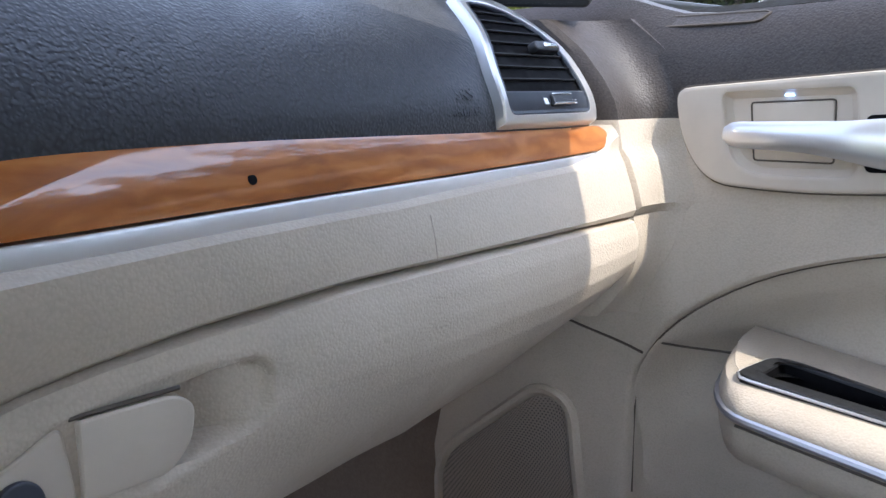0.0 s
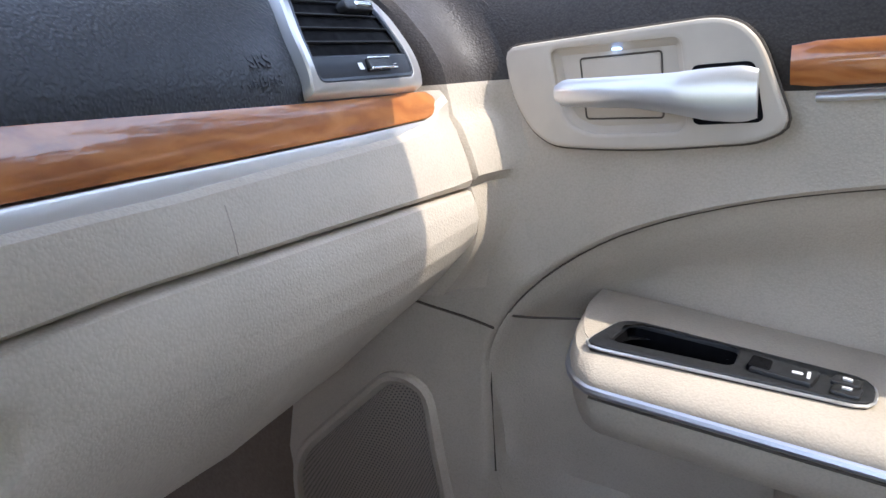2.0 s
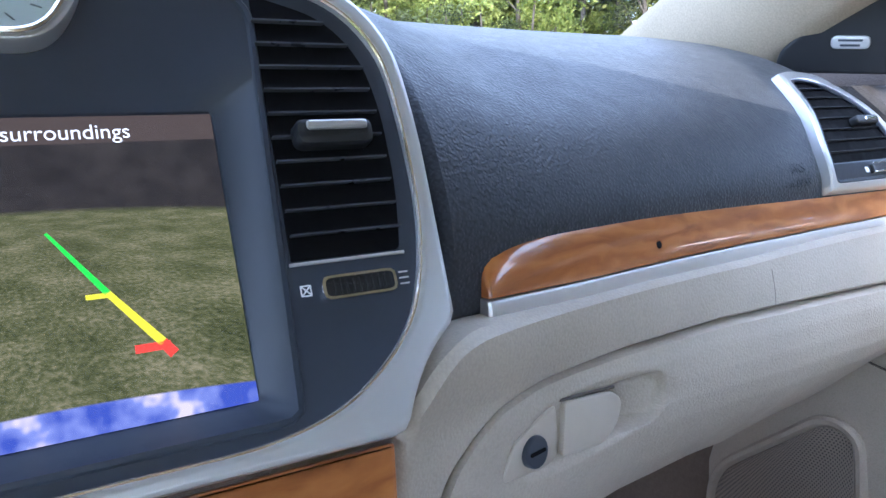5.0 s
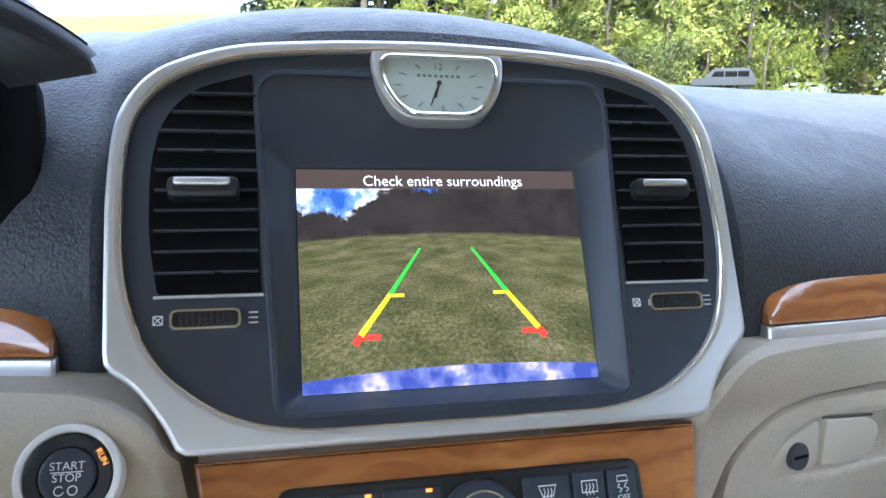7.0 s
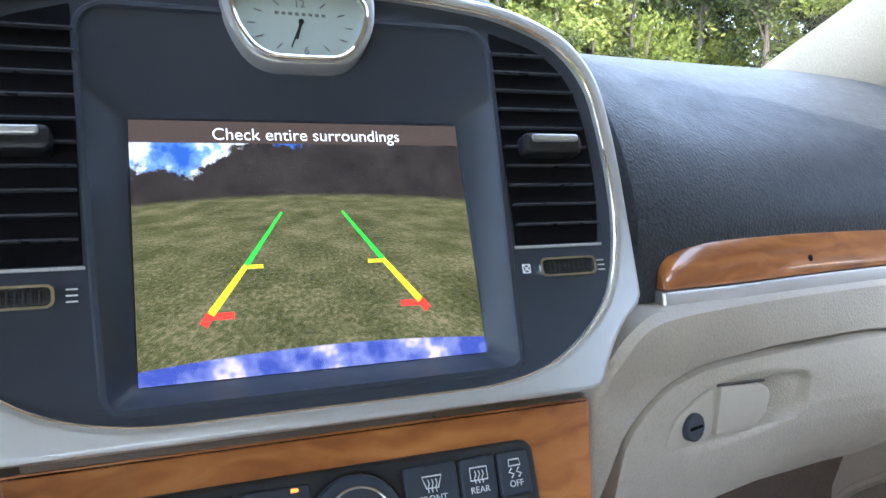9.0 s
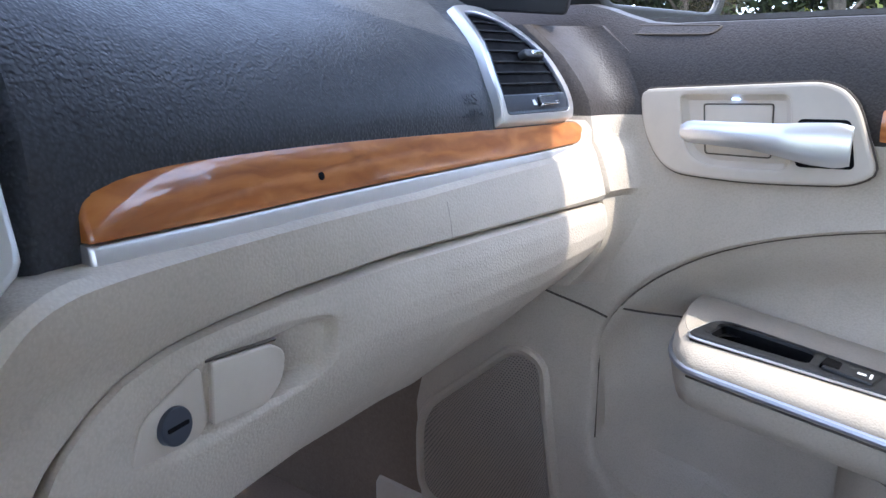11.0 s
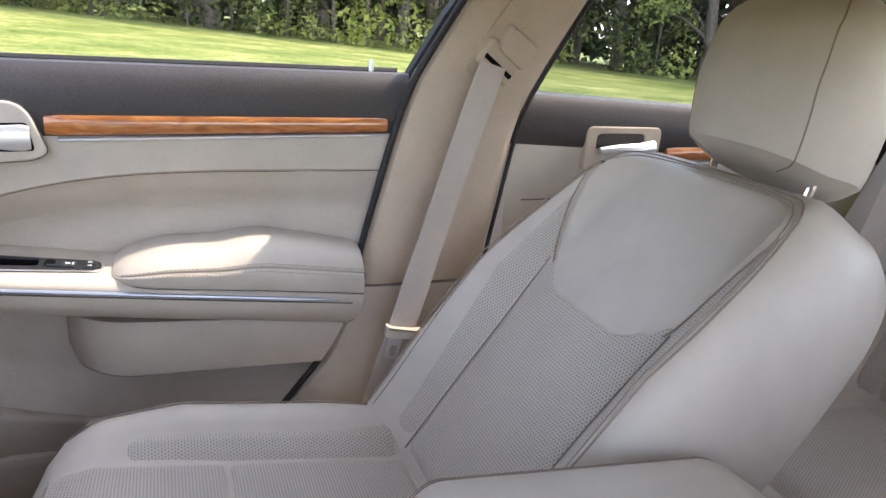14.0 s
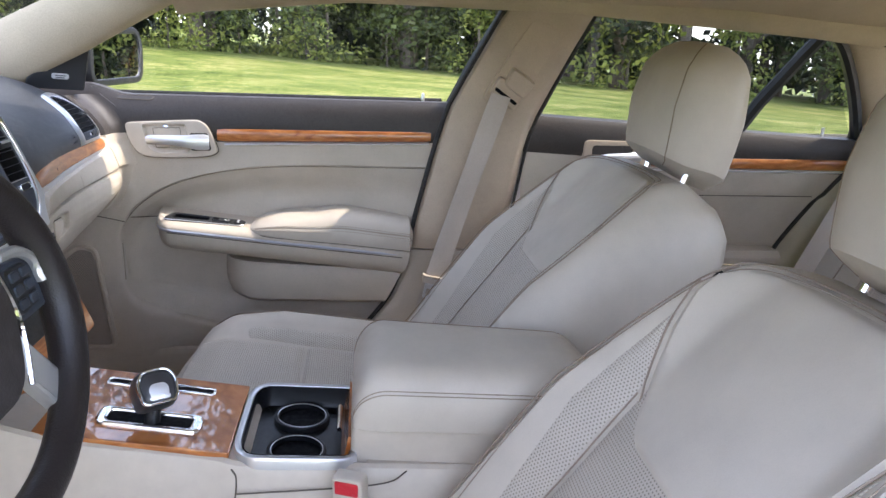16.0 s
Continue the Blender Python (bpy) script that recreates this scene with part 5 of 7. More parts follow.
for sgn in (-1, 1):
    # solid near-black plate; the shade inside the vent is in its colour
    vt = part("vent_dark_plate", plate(rounded([(sgn * x, y) for x, y in [(0.1055, 0.0545), (0.1575, 0.0545), (0.1625, 0.085), (0.1625, 0.125), (0.157, 0.152), (0.141, 0.171), (0.1085, 0.1815)]], [0.001, 0.003, 0.02, 0.02, 0.02, 0.02, 0.002]), FS, W - 0.01, W + 0.0006, 0.0004), deep_black, stack, "tall black air vent")
    for k in range(10):
        h = 0.0655 + 0.0113 * k
        if h > 0.176:
            break
        xo = min(0.1595, inside_x(h) - 0.010) - max(0, (h - 0.15)) * 0.25
        rows = [[FS @ Vector((sgn * x, h + a, W + w)) for a, w in ((0.0004, 0.0036), (-0.0004, 0.0036), (-0.0005, 0.0004), (0.0003, 0.0004))] for x in span(0.107, xo, 5)]
        part("slat", loft(rows, close_u=True, cap=True), slat_plastic, vt)
    part("slat_lip", plate(rrect(sgn * 0.132, 0.0530, 0.055, 0.0015, 0.0005), FS, W, W + 0.0012, 0.0004), silver, vt)
    tab = part("tab", plate(rrect(sgn * 0.1345, 0.1105, 0.037, 0.0125, 0.005), FS, W, W + 0.010, 0.003), black, vt)
    part("tab_trim", plate(rrect(sgn * 0.1350, 0.1128, 0.029, 0.0044, 0.002), FS, W + 0.008, W + 0.0118, 0.0012), silver, tab)
    wheel = part("thumbwheel", plate(rrect(sgn * 0.1335, 0.0405, 0.0335, 0.0092, 0.003), FS, W - 0.001, W + 0.004, 0.002), black, stack)
    part("wheel_trim", ring_plate(resample(rrect(sgn * 0.1335, 0.0405, 0.0350, 0.0108, 0.0042), 60, (sgn * 0.1335 - 0.018, 0.0405)), resample(rrect(sgn * 0.1335, 0.0405, 0.0322, 0.0076, 0.002), 60, (sgn * 0.1335 - 0.017, 0.0405)), FS, W - 0.001, W + 0.0052, 0.0012), chrome, wheel, "chrome rim of the thumbwheel")
    for k in range(9):
        part("wheel_rib", plate(rrect(sgn * 0.1335 - 0.012 + 0.003 * k, 0.0405, 0.0012, 0.006, 0.0003), FS, W + 0.003, W + 0.0046, 0.0003), black, wheel)
    cx = sgn * 0.1335
    part("closed_mark", ring_plate(resample(rrect(cx - 0.0235, 0.0412, 0.005, 0.005, 0.0002), 24), resample(rrect(cx - 0.0235, 0.0412, 0.0038, 0.0038, 0.0002), 24), FS, W - 0.0005, W + 0.0003, 0.0001), white_mark, stack)
    for a in (-1, 1):
        p0, p1 = Vector((cx - 0.0255, 0.0412 - a * 0.002, W + 0.0003)), Vector((cx - 0.0215, 0.0412 + a * 0.002, W + 0.0003))
        part("closed_mark", tube([FS @ p0, FS @ p1], 0.00035, 4, up=(0, -0.92, 0.39)), white_mark, stack)
    for v in (0.0385, 0.0412, 0.0439):
        part("open_mark", plate(rrect(cx + 0.0235, v, 0.0048, 0.0008, 0.0003), FS, W - 0.0005, W + 0.0003, 0.0001), white_mark, stack)

# the screen: a reversing picture
def screen_picture():
    m, n, l, p = material("reversing_picture")
    uv = coords(n, "UV")
    sep = n.new("ShaderNodeSeparateXYZ")
    l.new(uv, sep.inputs[0])
    u, v = sep.outputs[0], sep.outputs[1]
    far_v = math_node(n, l, "DIVIDE", 0.02, math_node(n, l, "SUBTRACT", 0.112, v))
    lie = n.new("ShaderNodeCombineXYZ")
    l.new(math_node(n, l, "MULTIPLY", math_node(n, l, "SUBTRACT", u, 0.0855), far_v), lie.inputs[0])
    l.new(math_node(n, l, "MULTIPLY", far_v, 0.12), lie.inputs[1])
    ng = noise_tex(n, l, lie.outputs[0], 1500, 5, 0.75)
    nb = noise_tex(n, l, lie.outputs[0], 120, 4)
    gs = math_node(n, l, "ADD", math_node(n, l, "MULTIPLY", ng, 0.62), math_node(n, l, "MULTIPLY", nb, 0.38))
    grass = ramp(n, l, gs, [(0.36, (0.035, 0.042, 0.014)), (0.5, (0.115, 0.115, 0.045)), (0.64, (0.30, 0.25, 0.135))])
    ns = noise_tex(n, l, uv, 34, 7, 0.6)
    skyc = ramp(n, l, ns, [(0.40, (0.04, 0.13, 0.50)), (0.48, (0.22, 0.40, 0.80)), (0.55, (1.0, 1.0, 1.0))])
    nt = noise_tex(n, l, uv, 45, 8, 0.7)
    treec = ramp(n, l, nt, [(0.3, (0.012, 0.011, 0.012)), (0.7, (0.055, 0.045, 0.04))])

    def mixed(fac, a, b):
        x = n.new("ShaderNodeMix")
        x.data_type = "RGBA"
        l.new(fac, x.inputs["Factor"])
        l.new(a, x.inputs["A"])
        l.new(b, x.inputs["B"])
        return x.outputs["Result"]

    def step(value, edge, soft):
        q = math_node(n, l, "DIVIDE", math_node(n, l, "SUBTRACT", value, edge), soft)
        c = n.new("ShaderNodeClamp")
        l.new(q, c.inputs[0])
        return c.outputs[0]

    bowed = math_node(n, l, "SUBTRACT", math_node(n, l, "ADD", v, math_node(n, l, "MULTIPLY", math_node(n, l, "POWER", math_node(n, l, "SUBTRACT", u, 0.0855), 2.0), 0.6)), 0.0)
    bank = math_node(n, l, "MULTIPLY", noise_tex(n, l, uv, 30, 8, 0.75), 0.052)
    crowns = ramp(n, l, u, [(0.0, (0.000,) * 3), (0.040, (0.002,) * 3), (0.060, (0.020,) * 3), (0.078, (0.019,) * 3), (0.100, (0.026,) * 3), (0.171, (0.034,) * 3)])
    lineh = math_node(n, l, "ADD", bank, crowns)
    horizon = mixed(step(math_node(n, l, "ADD", v, math_node(n, l, "MULTIPLY", lineh, -1.0)), 0.0745, 0.003), treec, skyc)
    body = mixed(step(bowed, 0.088, 0.002), grass, horizon)
    nbu = noise_tex(n, l, uv, 40, 3)
    bumper = ramp(n, l, nbu, [(0.42, (0.06, 0.09, 0.40)), (0.54, (0.24, 0.27, 0.58)), (0.60, (0.75, 0.62, 0.66))])
    arch = math_node(n, l, "ADD", v, math_node(n, l, "MULTIPLY", math_node(n, l, "POWER", math_node(n, l, "SUBTRACT", u, 0.095), 2.0), 0.55))
    body = mixed(step(math_node(n, l, "SUBTRACT", 0.012, arch), 0.0, 0.0008), body, bumper)
    dim = n.new("ShaderNodeRGB")
    dim.outputs[0].default_value = (0.085, 0.06, 0.05, 1)
    body = mixed(step(v, 0.1165, 0.0005), body, dim.outputs[0])
    p.inputs["Base Color"].default_value = (0.01, 0.01, 0.012, 1)
    p.inputs["Roughness"].default_value = 0.12
    l.new(body, p.inputs["Emission Color"])
    p.inputs["Emission Strength"].default_value = 0.14
    return m


rows = [[FS @ Vector((x, y, 0.0)) for x in span(-0.0855, 0.0855, 12)] for y in span(0, 0.1285, 9)]
bm = loft(rows)
disp = part("display", bm, screen_picture(), stack, "lit screen showing a reversing view of a lawn")
green, yellow, red = glow("guide_green", (0.06, 0.62, 0.05), 0.9), glow("guide_yellow", (0.75, 0.65, 0.02), 0.95), glow("guide_red", (0.75, 0.05, 0.03), 0.95)


def guide(a, b, w0, w1, mat):
    a, b = Vector(a), Vector(b)
    t = (b - a).normalized()
    s = Vector((-t.y, t.x))
    o = [a - s * w0, b - s * w1, b + s * w1, a + s * w0]
    part("guide_line", plate(o, FS, 0.0001, 0.0004, 0.00005), mat, disp, flat=True)


for sgn in (-1, 1):
    cx = -0.0005
    guide((cx + sgn * 0.0155, 0.0800), (cx + sgn * 0.0345, 0.0535), 0.0006, 0.0013, green)
    guide((cx + sgn * 0.0345, 0.0535), (cx + sgn * 0.0525, 0.0305), 0.0013, 0.0018, yellow)
    guide((cx + sgn * 0.0345, 0.0527), (cx + sgn * 0.0265, 0.0527), 0.0010, 0.0010, yellow)
    guide((cx + sgn * 0.0520, 0.0310), (cx + sgn * 0.0560, 0.0255), 0.0020, 0.0022, red)
    guide((cx + sgn * 0.0550, 0.0295), (cx + sgn * 0.0415, 0.0295), 0.0017, 0.0017, red)
writing("Check entire surroundings", 0.0091, FS @ Matrix.Translation((0.002, 0.1212, 0.0003)), "caption", glow("caption_white", (0.9, 0.9, 0.9), 0.9), disp, 0.00005)

# analogue clock in the top of the surround
clock = thing("clock", (0.0, 0.06, 1.075), "chrome-framed analogue clock with a silver dial", "clock")
co = resample(rounded([(-0.0415, 0.1995), (0.0415, 0.1995), (0.0395, 0.176), (0.0255, 0.1535), (-0.0255, 0.1535), (-0.0395, 0.176)], [0.008, 0.008, 0.030, 0.024, 0.024, 0.030], 8), 96, (0, 0.1995))
ci = resample(rounded([(-0.0355, 0.1945), (0.0355, 0.1945), (0.0345, 0.177), (0.0225, 0.1570), (-0.0225, 0.1570), (-0.0345, 0.177)], [0.014, 0.014, 0.026, 0.020, 0.020, 0.026], 8), 96, (0, 0.1945))
part("case", ring_plate(co, ci, FS, 0.0, W + 0.0050, 0.002), silver, clock, "satin silver case")
part("inner_rim", tube([FS @ Vector((p.x, p.y, W + 0.0046)) for p in ci], 0.0016, 8, True, up=(0, -0.92, 0.39)), chrome, clock, "bright chrome rim")
part("dial", plate(ci, FS, 0.0, W + 0.0018, 0.0005), plain("dial_silver", (0.70, 0.71, 0.72), 0.35, 0.25), clock, "pale silver dial")
cc = Vector((0.0, 0.1768))
dial_print = plain("dial_print", (0.20, 0.20, 0.21), 0.5)
CZ = FS @ Matrix.Translation((0, 0, W + 0.0022))
for k in range(12):
    if k % 6 == 0:
        continue
    a = k * math.tau / 12
    d = Vector((math.sin(a) * 0.0275, math.cos(a) * 0.0160))
    t = d.normalized() * 0.0042
    part("hour_mark", tube([FS @ Vector((*(cc + d - t), W + 0.0021)), FS @ Vector((*(cc + d), W + 0.0021))], 0.00038, 4, up=(0, -0.92, 0.39)), dial_print, clock)
writing("12", 0.0062, CZ @ Matrix.Translation((0.0, 0.1893, 0)), "numeral", dial_print, clock, 0.0001)
writing("6", 0.0062, CZ @ Matrix.Translation((0.0015, 0.1622, 0)), "numeral", dial_print, clock, 0.0001)
for a, ln, r in ((radians(202), 0.0165, 0.00045), (radians(196), 0.0105, 0.0007)):
    part("hand", tube([FS @ Vector((cc.x, cc.y + 0.002, W + 0.0030)), FS @ Vector((cc.x + math.sin(a) * ln, cc.y + 0.002 + math.cos(a) * ln, W + 0.0030))], r, 5, up=(0, -0.92, 0.39)), black, clock)
part("hub", plate(disc_outline(cc.x, cc.y + 0.002, 0.0014, 16), FS, W + 0.0018, W + 0.0036, 0.0004), black, clock)
for k in range(8):
    part("maker_mark", plate(rrect(-0.0122 + 0.0035 * k, 0.1835, 0.0021, 0.0018, 0.0002), FS, W + 0.0013, W + 0.0020, 0.0001), dial_print, clock)
dome = part("crystal", plate(shrink(ci, 0.0006), FS, W + 0.0040, W + 0.0048, 0.0003), clear_glass, clock, "clear crystal")
dome.visible_shadow = False

# wood plate and climate panel under the screen
FW = axes((0, -0.018, 0.887), (1, 0, 0), (0, 0.42, 0.908))
part("wood_plate", plate(rounded([(-0.1405, 0.012), (0.1405, 0.012), (0.128, -0.06), (0.118, -0.16), (-0.118, -0.16), (-0.128, -0.06)], [0.002, 0.002, 0.02, 0.01, 0.01, 0.02]), FW, -0.03, 0.003, 0.002), burl_wood, stack, "glossy burl wood plate round the climate panel")
hv = thing("climate_panel", (0.0, -0.04, 0.80), "black climate control panel with push buttons and dial", "control panel")
part("panel", plate(rounded([(-0.1, -0.0045), (0.1, -0.0045), (0.1, -0.085), (0.09, -0.115), (-0.09, -0.115), (-0.1, -0.085)], [0.008, 0.008, 0.01, 0.01, 0.01, 0.01]), FW, -0.01, 0.0055, 0.002), black, hv)
for u0, u1 in ((-0.095, -0.074), (-0.0725, -0.0485), (-0.0470, -0.0155), (0.0285, 0.0560), (0.0575, 0.0765), (0.0780, 0.0955)):
    part("button", plate(rounded([(u0, -0.0095), (u1, -0.0095), (u1, -0.031), (u0, -0.031)], 0.0025), FW, 0.004, 0.0078, 0.0012), soft_black, hv)
part("dial_ring", plate(disc_outline(0.004, -0.030, 0.0215, 40), FW, 0.004, 0.014, 0.002), soft_black, hv, "round black dial")
part("dial_trim", ring_plate(resample(disc_outline(0.004, -0.030, 0.0165, 40), 40), resample(disc_outline(0.004, -0.030, 0.0150, 40), 40), FW, 0.012, 0.0155, 0.0006), chrome, hv)
WZ = FW @ Matrix.Translation((0, 0, 0.0079))
writing("A/C", 0.0085, WZ @ Matrix.Translation((-0.0605, -0.0225, 0)), "lettering", white_mark, hv, 0.0001)
writing("FRONT", 0.0044, WZ @ Matrix.Translation((0.0425, -0.0255, 0)), "lettering", white_mark, hv, 0.0001)
writing("REAR", 0.0044, WZ @ Matrix.Translation((0.0670, -0.0252, 0)), "lettering", white_mark, hv, 0.0001)
writing("OFF", 0.0044, WZ @ Matrix.Translation((0.0868, -0.0252, 0)), "lettering", white_mark, hv, 0.0001)
tri = [(-0.0845 + 0.0062 * math.cos(a), -0.0205 + 0.0062 * math.sin(a)) for a in (math.pi / 2, math.pi * 7 / 6, math.pi * 11 / 6)]
part("hazard_mark", tube([FW @ Vector((x, y, 0.008)) for x, y in tri], 0.0005, 4, True, up=(0, -0.9, 0.42)), plain("red_print", (0.7, 0.06, 0.05), 0.5), hv)
part("hazard_mark", tube([FW @ Vector(((x + 0.0845) * 0.5 - 0.0845, (y + 0.0205) * 0.5 - 0.0205, 0.008)) for x, y in tri], 0.0004, 4, True, up=(0, -0.9, 0.42)), plain("red_print", (0.7, 0.06, 0.05), 0.5), hv)
for u in (-0.0545, -0.0225):
    part("indicator", plate(rrect(u, -0.0115, 0.0034, 0.0017, 0.0004), FW, 0.0078, 0.0084, 0.0002), glow("orange_lamp", (1.0, 0.32, 0.05), 1.2), hv)


def icon(points, closed=False, r=0.00042):
    part("icon", tube([FW @ Vector((x, y, 0.0081)) for x, y in points], r, 4, closed, up=(0, -0.9, 0.42)), white_mark, hv)


icon([(-0.0395, -0.0215), (-0.0375, -0.0195), (-0.0340, -0.0190), (-0.0315, -0.0165), (-0.0275, -0.0165), (-0.0250, -0.0190), (-0.0240, -0.0215)], True)
icon([(-0.0345, -0.0205), (-0.0295, -0.0205)])
icon([(0.0375, -0.0150), (0.0475, -0.0150), (0.0455, -0.0205), (0.0395, -0.0205)], True)
for u in (-0.002, 0.0, 0.002):
    icon([(0.0425 + u, -0.0165), (0.0430 + u, -0.0185), (0.0420 + u, -0.0205), (0.0425 + u, -0.0225)], False, 0.0003)
icon([(0.0625, -0.0145), (0.0715, -0.0145), (0.0715, -0.0205), (0.0625, -0.0205)], True)
for u in (-0.002, 0.0, 0.002):
    icon([(0.0670 + u, -0.0160), (0.0675 + u, -0.0180), (0.0665 + u, -0.0195), (0.0670 + u, -0.0220)], False, 0.0003)
icon([(0.0840, -0.0135), (0.0895, -0.0135), (0.0900, -0.0165), (0.0835, -0.0165)], True)
icon([(0.0850, -0.0175), (0.0835, -0.0195), (0.0860, -0.0205), (0.0845, -0.0222)])
icon([(0.0890, -0.0175), (0.0875, -0.0195), (0.0900, -0.0205), (0.0885, -0.0222)])

# ---- driver's half ----
drv = thing("driver_dash", (-0.40, 0.05, 0.72), "beige lower dashboard before the driver's seat", "dashboard")
rows = []
for t in span(0, 1, 30):
    x = -0.1465 - 0.60 * t ** 1.5
    r = []
    for k in span(0, 1, 12):
        z = interp([(0.1465, 0.901), (0.158, 0.921), (0.170, 0.931), (0.185, 0.9365), (0.205, 0.938), (0.75, 0.936)], -x) - 0.19 * k
        r.append((x + draw_in(-x - 0.004, z), beige_face(-x - 0.004, max(0.757, z)) - 0.012 + (0.004 if k == 0 else 0), z))
    rows.append([(x, r[0][1] + 0.06, r[0][2])] + r + [(x, r[-1][1] + 0.2, r[-1][2] + 0.02)])
k = 9
part("button_panel", loft(rows[:k + 1], close_u=True, cap=True), vinyl, drv, "beige rounded panel that holds the start button")
part("knee_panel", loft([[(x - 0.0015, y, z) for x, y, z in r] for r in rows[k:]], close_u=True, cap=True), vinyl, drv, "beige knee panel under the steering column")
sbm = axes((-0.193, beige_face(0.193, 0.905) - 0.027, 0.904), (1, -0.05, 0), (0, 0.42, 0.91))
start = thing("start_button", (-0.193, -0.02, 0.88), "round black engine start button with a white ring", "button")
part("ring", ring_plate(resample(disc_outline(0, 0, 0.0235, 48), 48), resample(disc_outline(0, 0, 0.0196, 48), 48), sbm, -0.006, 0.0045, 0.0012), plain("pale_ring", (0.85, 0.85, 0.83), 0.4), start, "pale silver ring")
part("collar", ring_plate(resample(disc_outline(0, 0, 0.0192, 48), 48), resample(disc_outline(0, 0, 0.0130, 48), 48), sbm, -0.006, 0.0035, 0.001), black, start)
part("push", plate(disc_outline(0, 0, 0.0126, 48), sbm, -0.006, 0.005, 0.0015), soft_black, start)
SB = sbm @ Matrix.Translation((0, 0, 0.0052))
writing("START", 0.0052, SB @ Matrix.Translation((0, 0.0042, 0)), "lettering", white_mark, start, 0.0001)
writing("STOP", 0.0052, SB @ Matrix.Translation((0, -0.0010, 0)), "lettering", white_mark, start, 0.0001)
part("rule", plate(rrect(0, 0.0016, 0.014, 0.0005, 0.0001), sbm, 0.005, 0.0054, 0.0001), white_mark, start)
part("symbol", tube([SB @ Vector((-0.0028 + 0.002 * math.cos(a), -0.0065 + 0.002 * math.sin(a), 0.0002)) for a in span(0.8, 6.0, 14)], 0.0003, 4, up=(0, -0.9, 0.42)), white_mark, start)
part("symbol", tube([SB @ Vector((0.0030 + 0.002 * math.cos(a), -0.0065 + 0.002 * math.sin(a), 0.0002)) for a in span(0, math.tau, 14)], 0.0003, 4, up=(0, -0.9, 0.42)), white_mark, start)
writing("ENGINE", 0.0042, sbm @ Matrix.Translation((0, -0.0160, 0.0037)), "lettering", white_mark, start, 0.0001)
writing("RUN", 0.0040, sbm @ Matrix.Rotation(radians(-62), 4, "Z") @ Matrix.Translation((0, 0.0162, 0.0037)), "lettering", glow("amber_letters", (1.0, 0.36, 0.06), 1.0), start, 0.0001)
# instrument hood
hood = thing("instrument_hood", (-0.40, 0.05, 1.0), "dark grained hood over the instruments", "instrument hood")
rows = []
seam = []
for k in span(0, math.pi, 56):
    u = math.cos(k)
    x = -0.4025 + 0.2275 * u
    e = max(0.0, 1 - u * u) ** 0.8
    th = 0.75 + 0.25 * min(1.0, 2.5 * e)
    yl, zl = -0.030 - 0.035 * e, 1.087 + 0.050 * e
    zt = zl + 0.014 * th + 0.030 * e
    rows.append([(x, yl + 0.012, zl + 0.001), (x, yl + 0.002, zl), (x, yl - 0.002, zl + 0.004 * th), (x, yl - 0.001, zl + 0.008 * th), (x, yl + 0.012, zl + 0.012 * th + 0.006 * e), (x, yl + 0.05, zt), (x, yl + 0.12, zt + 0.006 * e), (x, 0.20, zt - 0.004), (x, 0.32, 1.09), (x, 0.32, 1.05), (x, 0.16, 1.06), (x, 0.07, zl - 0.002)])
    seam.append((x, yl + 0.012, zl + 0.0122 * th + 0.006 * e))
rows = [[(x - 0.11 * max(0.0, (x + 0.4025) / 0.2275) * ease((y + 0.02) / 0.16), y, z) for x, y, z in r] for r in rows]
part("cowl", loft(rows, close_u=True, cap=True), grained("hood_skin", (0.026, 0.027, 0.032), 0.55, 560, 0.0003, spec=0.3), hood, angle=60)
part("seam", tube(seam[3:-3], 0.0008, 5), black, hood, "dark stitched seam along the rim")
cl = axes((-0.395, 0.055, 1.055), (1, 0, 0), (0, 0.3, 0.95))
part("cluster_face", plate(rrect(0, 0, 0.35, 0.13, 0.05), cl, -0.01, 0.0, 0.003), deep_black, hood)
for u in (-0.09, 0.09):
    part("gauge_ring", tube([cl @ Vector((u + 0.058 * math.cos(a), 0.058 * math.sin(a), 0.004)) for a in span(0, math.tau, 41)[:-1]], 0.004, 6, True, up=(0, -0.95, 0.3)), chrome, hood)

# ---- steering wheel ----
wheel = thing("steering_wheel", (-0.40, -0.19, 0.72), "dark brown leather steering wheel with silver spokes", "steering wheel")
SW = axes((-0.4565, -0.192, 0.950), (1, 0, 0), (0, 0.24, 0.97))
rim_leather = grained("dark_brown_leather", (0.020, 0.016, 0.016), 0.42, 500, 0.0004, spec=0.4, strength=0.8)
part("rim", tube([SW @ Vector((0.182 * math.cos(a), 0.158 * math.sin(a), 0)) for a in span(0, math.tau, 73)[:-1]], lambda f: 0.0180 + 0.003 * abs(math.cos(f * math.tau)) ** 4, 14, True, up=SW.to_3x3() @ Vector((0, 0, 1))), rim_leather, wheel, "dark brown leather rim")
part("wood_inlay", tube([SW @ Vector((0.182 * math.cos(a), 0.158 * math.sin(a), 0.001)) for a in span(0.98, math.pi - 0.98, 34)], 0.0178, 14, up=SW.to_3x3() @ Vector((0, 0, 1))), burl_wood, wheel, "glossy wood upper rim")
part("hub", plate(rounded([(-0.085, 0.055), (0.085, 0.055), (0.095, 0.0), (0.06, -0.075), (-0.06, -0.075), (-0.095, 0.0)], 0.03), SW, -0.05, 0.006, 0.012, 0.006), grained("dark_hub_skin", (0.035, 0.03, 0.03), 0.5), wheel, "dark airbag cover")
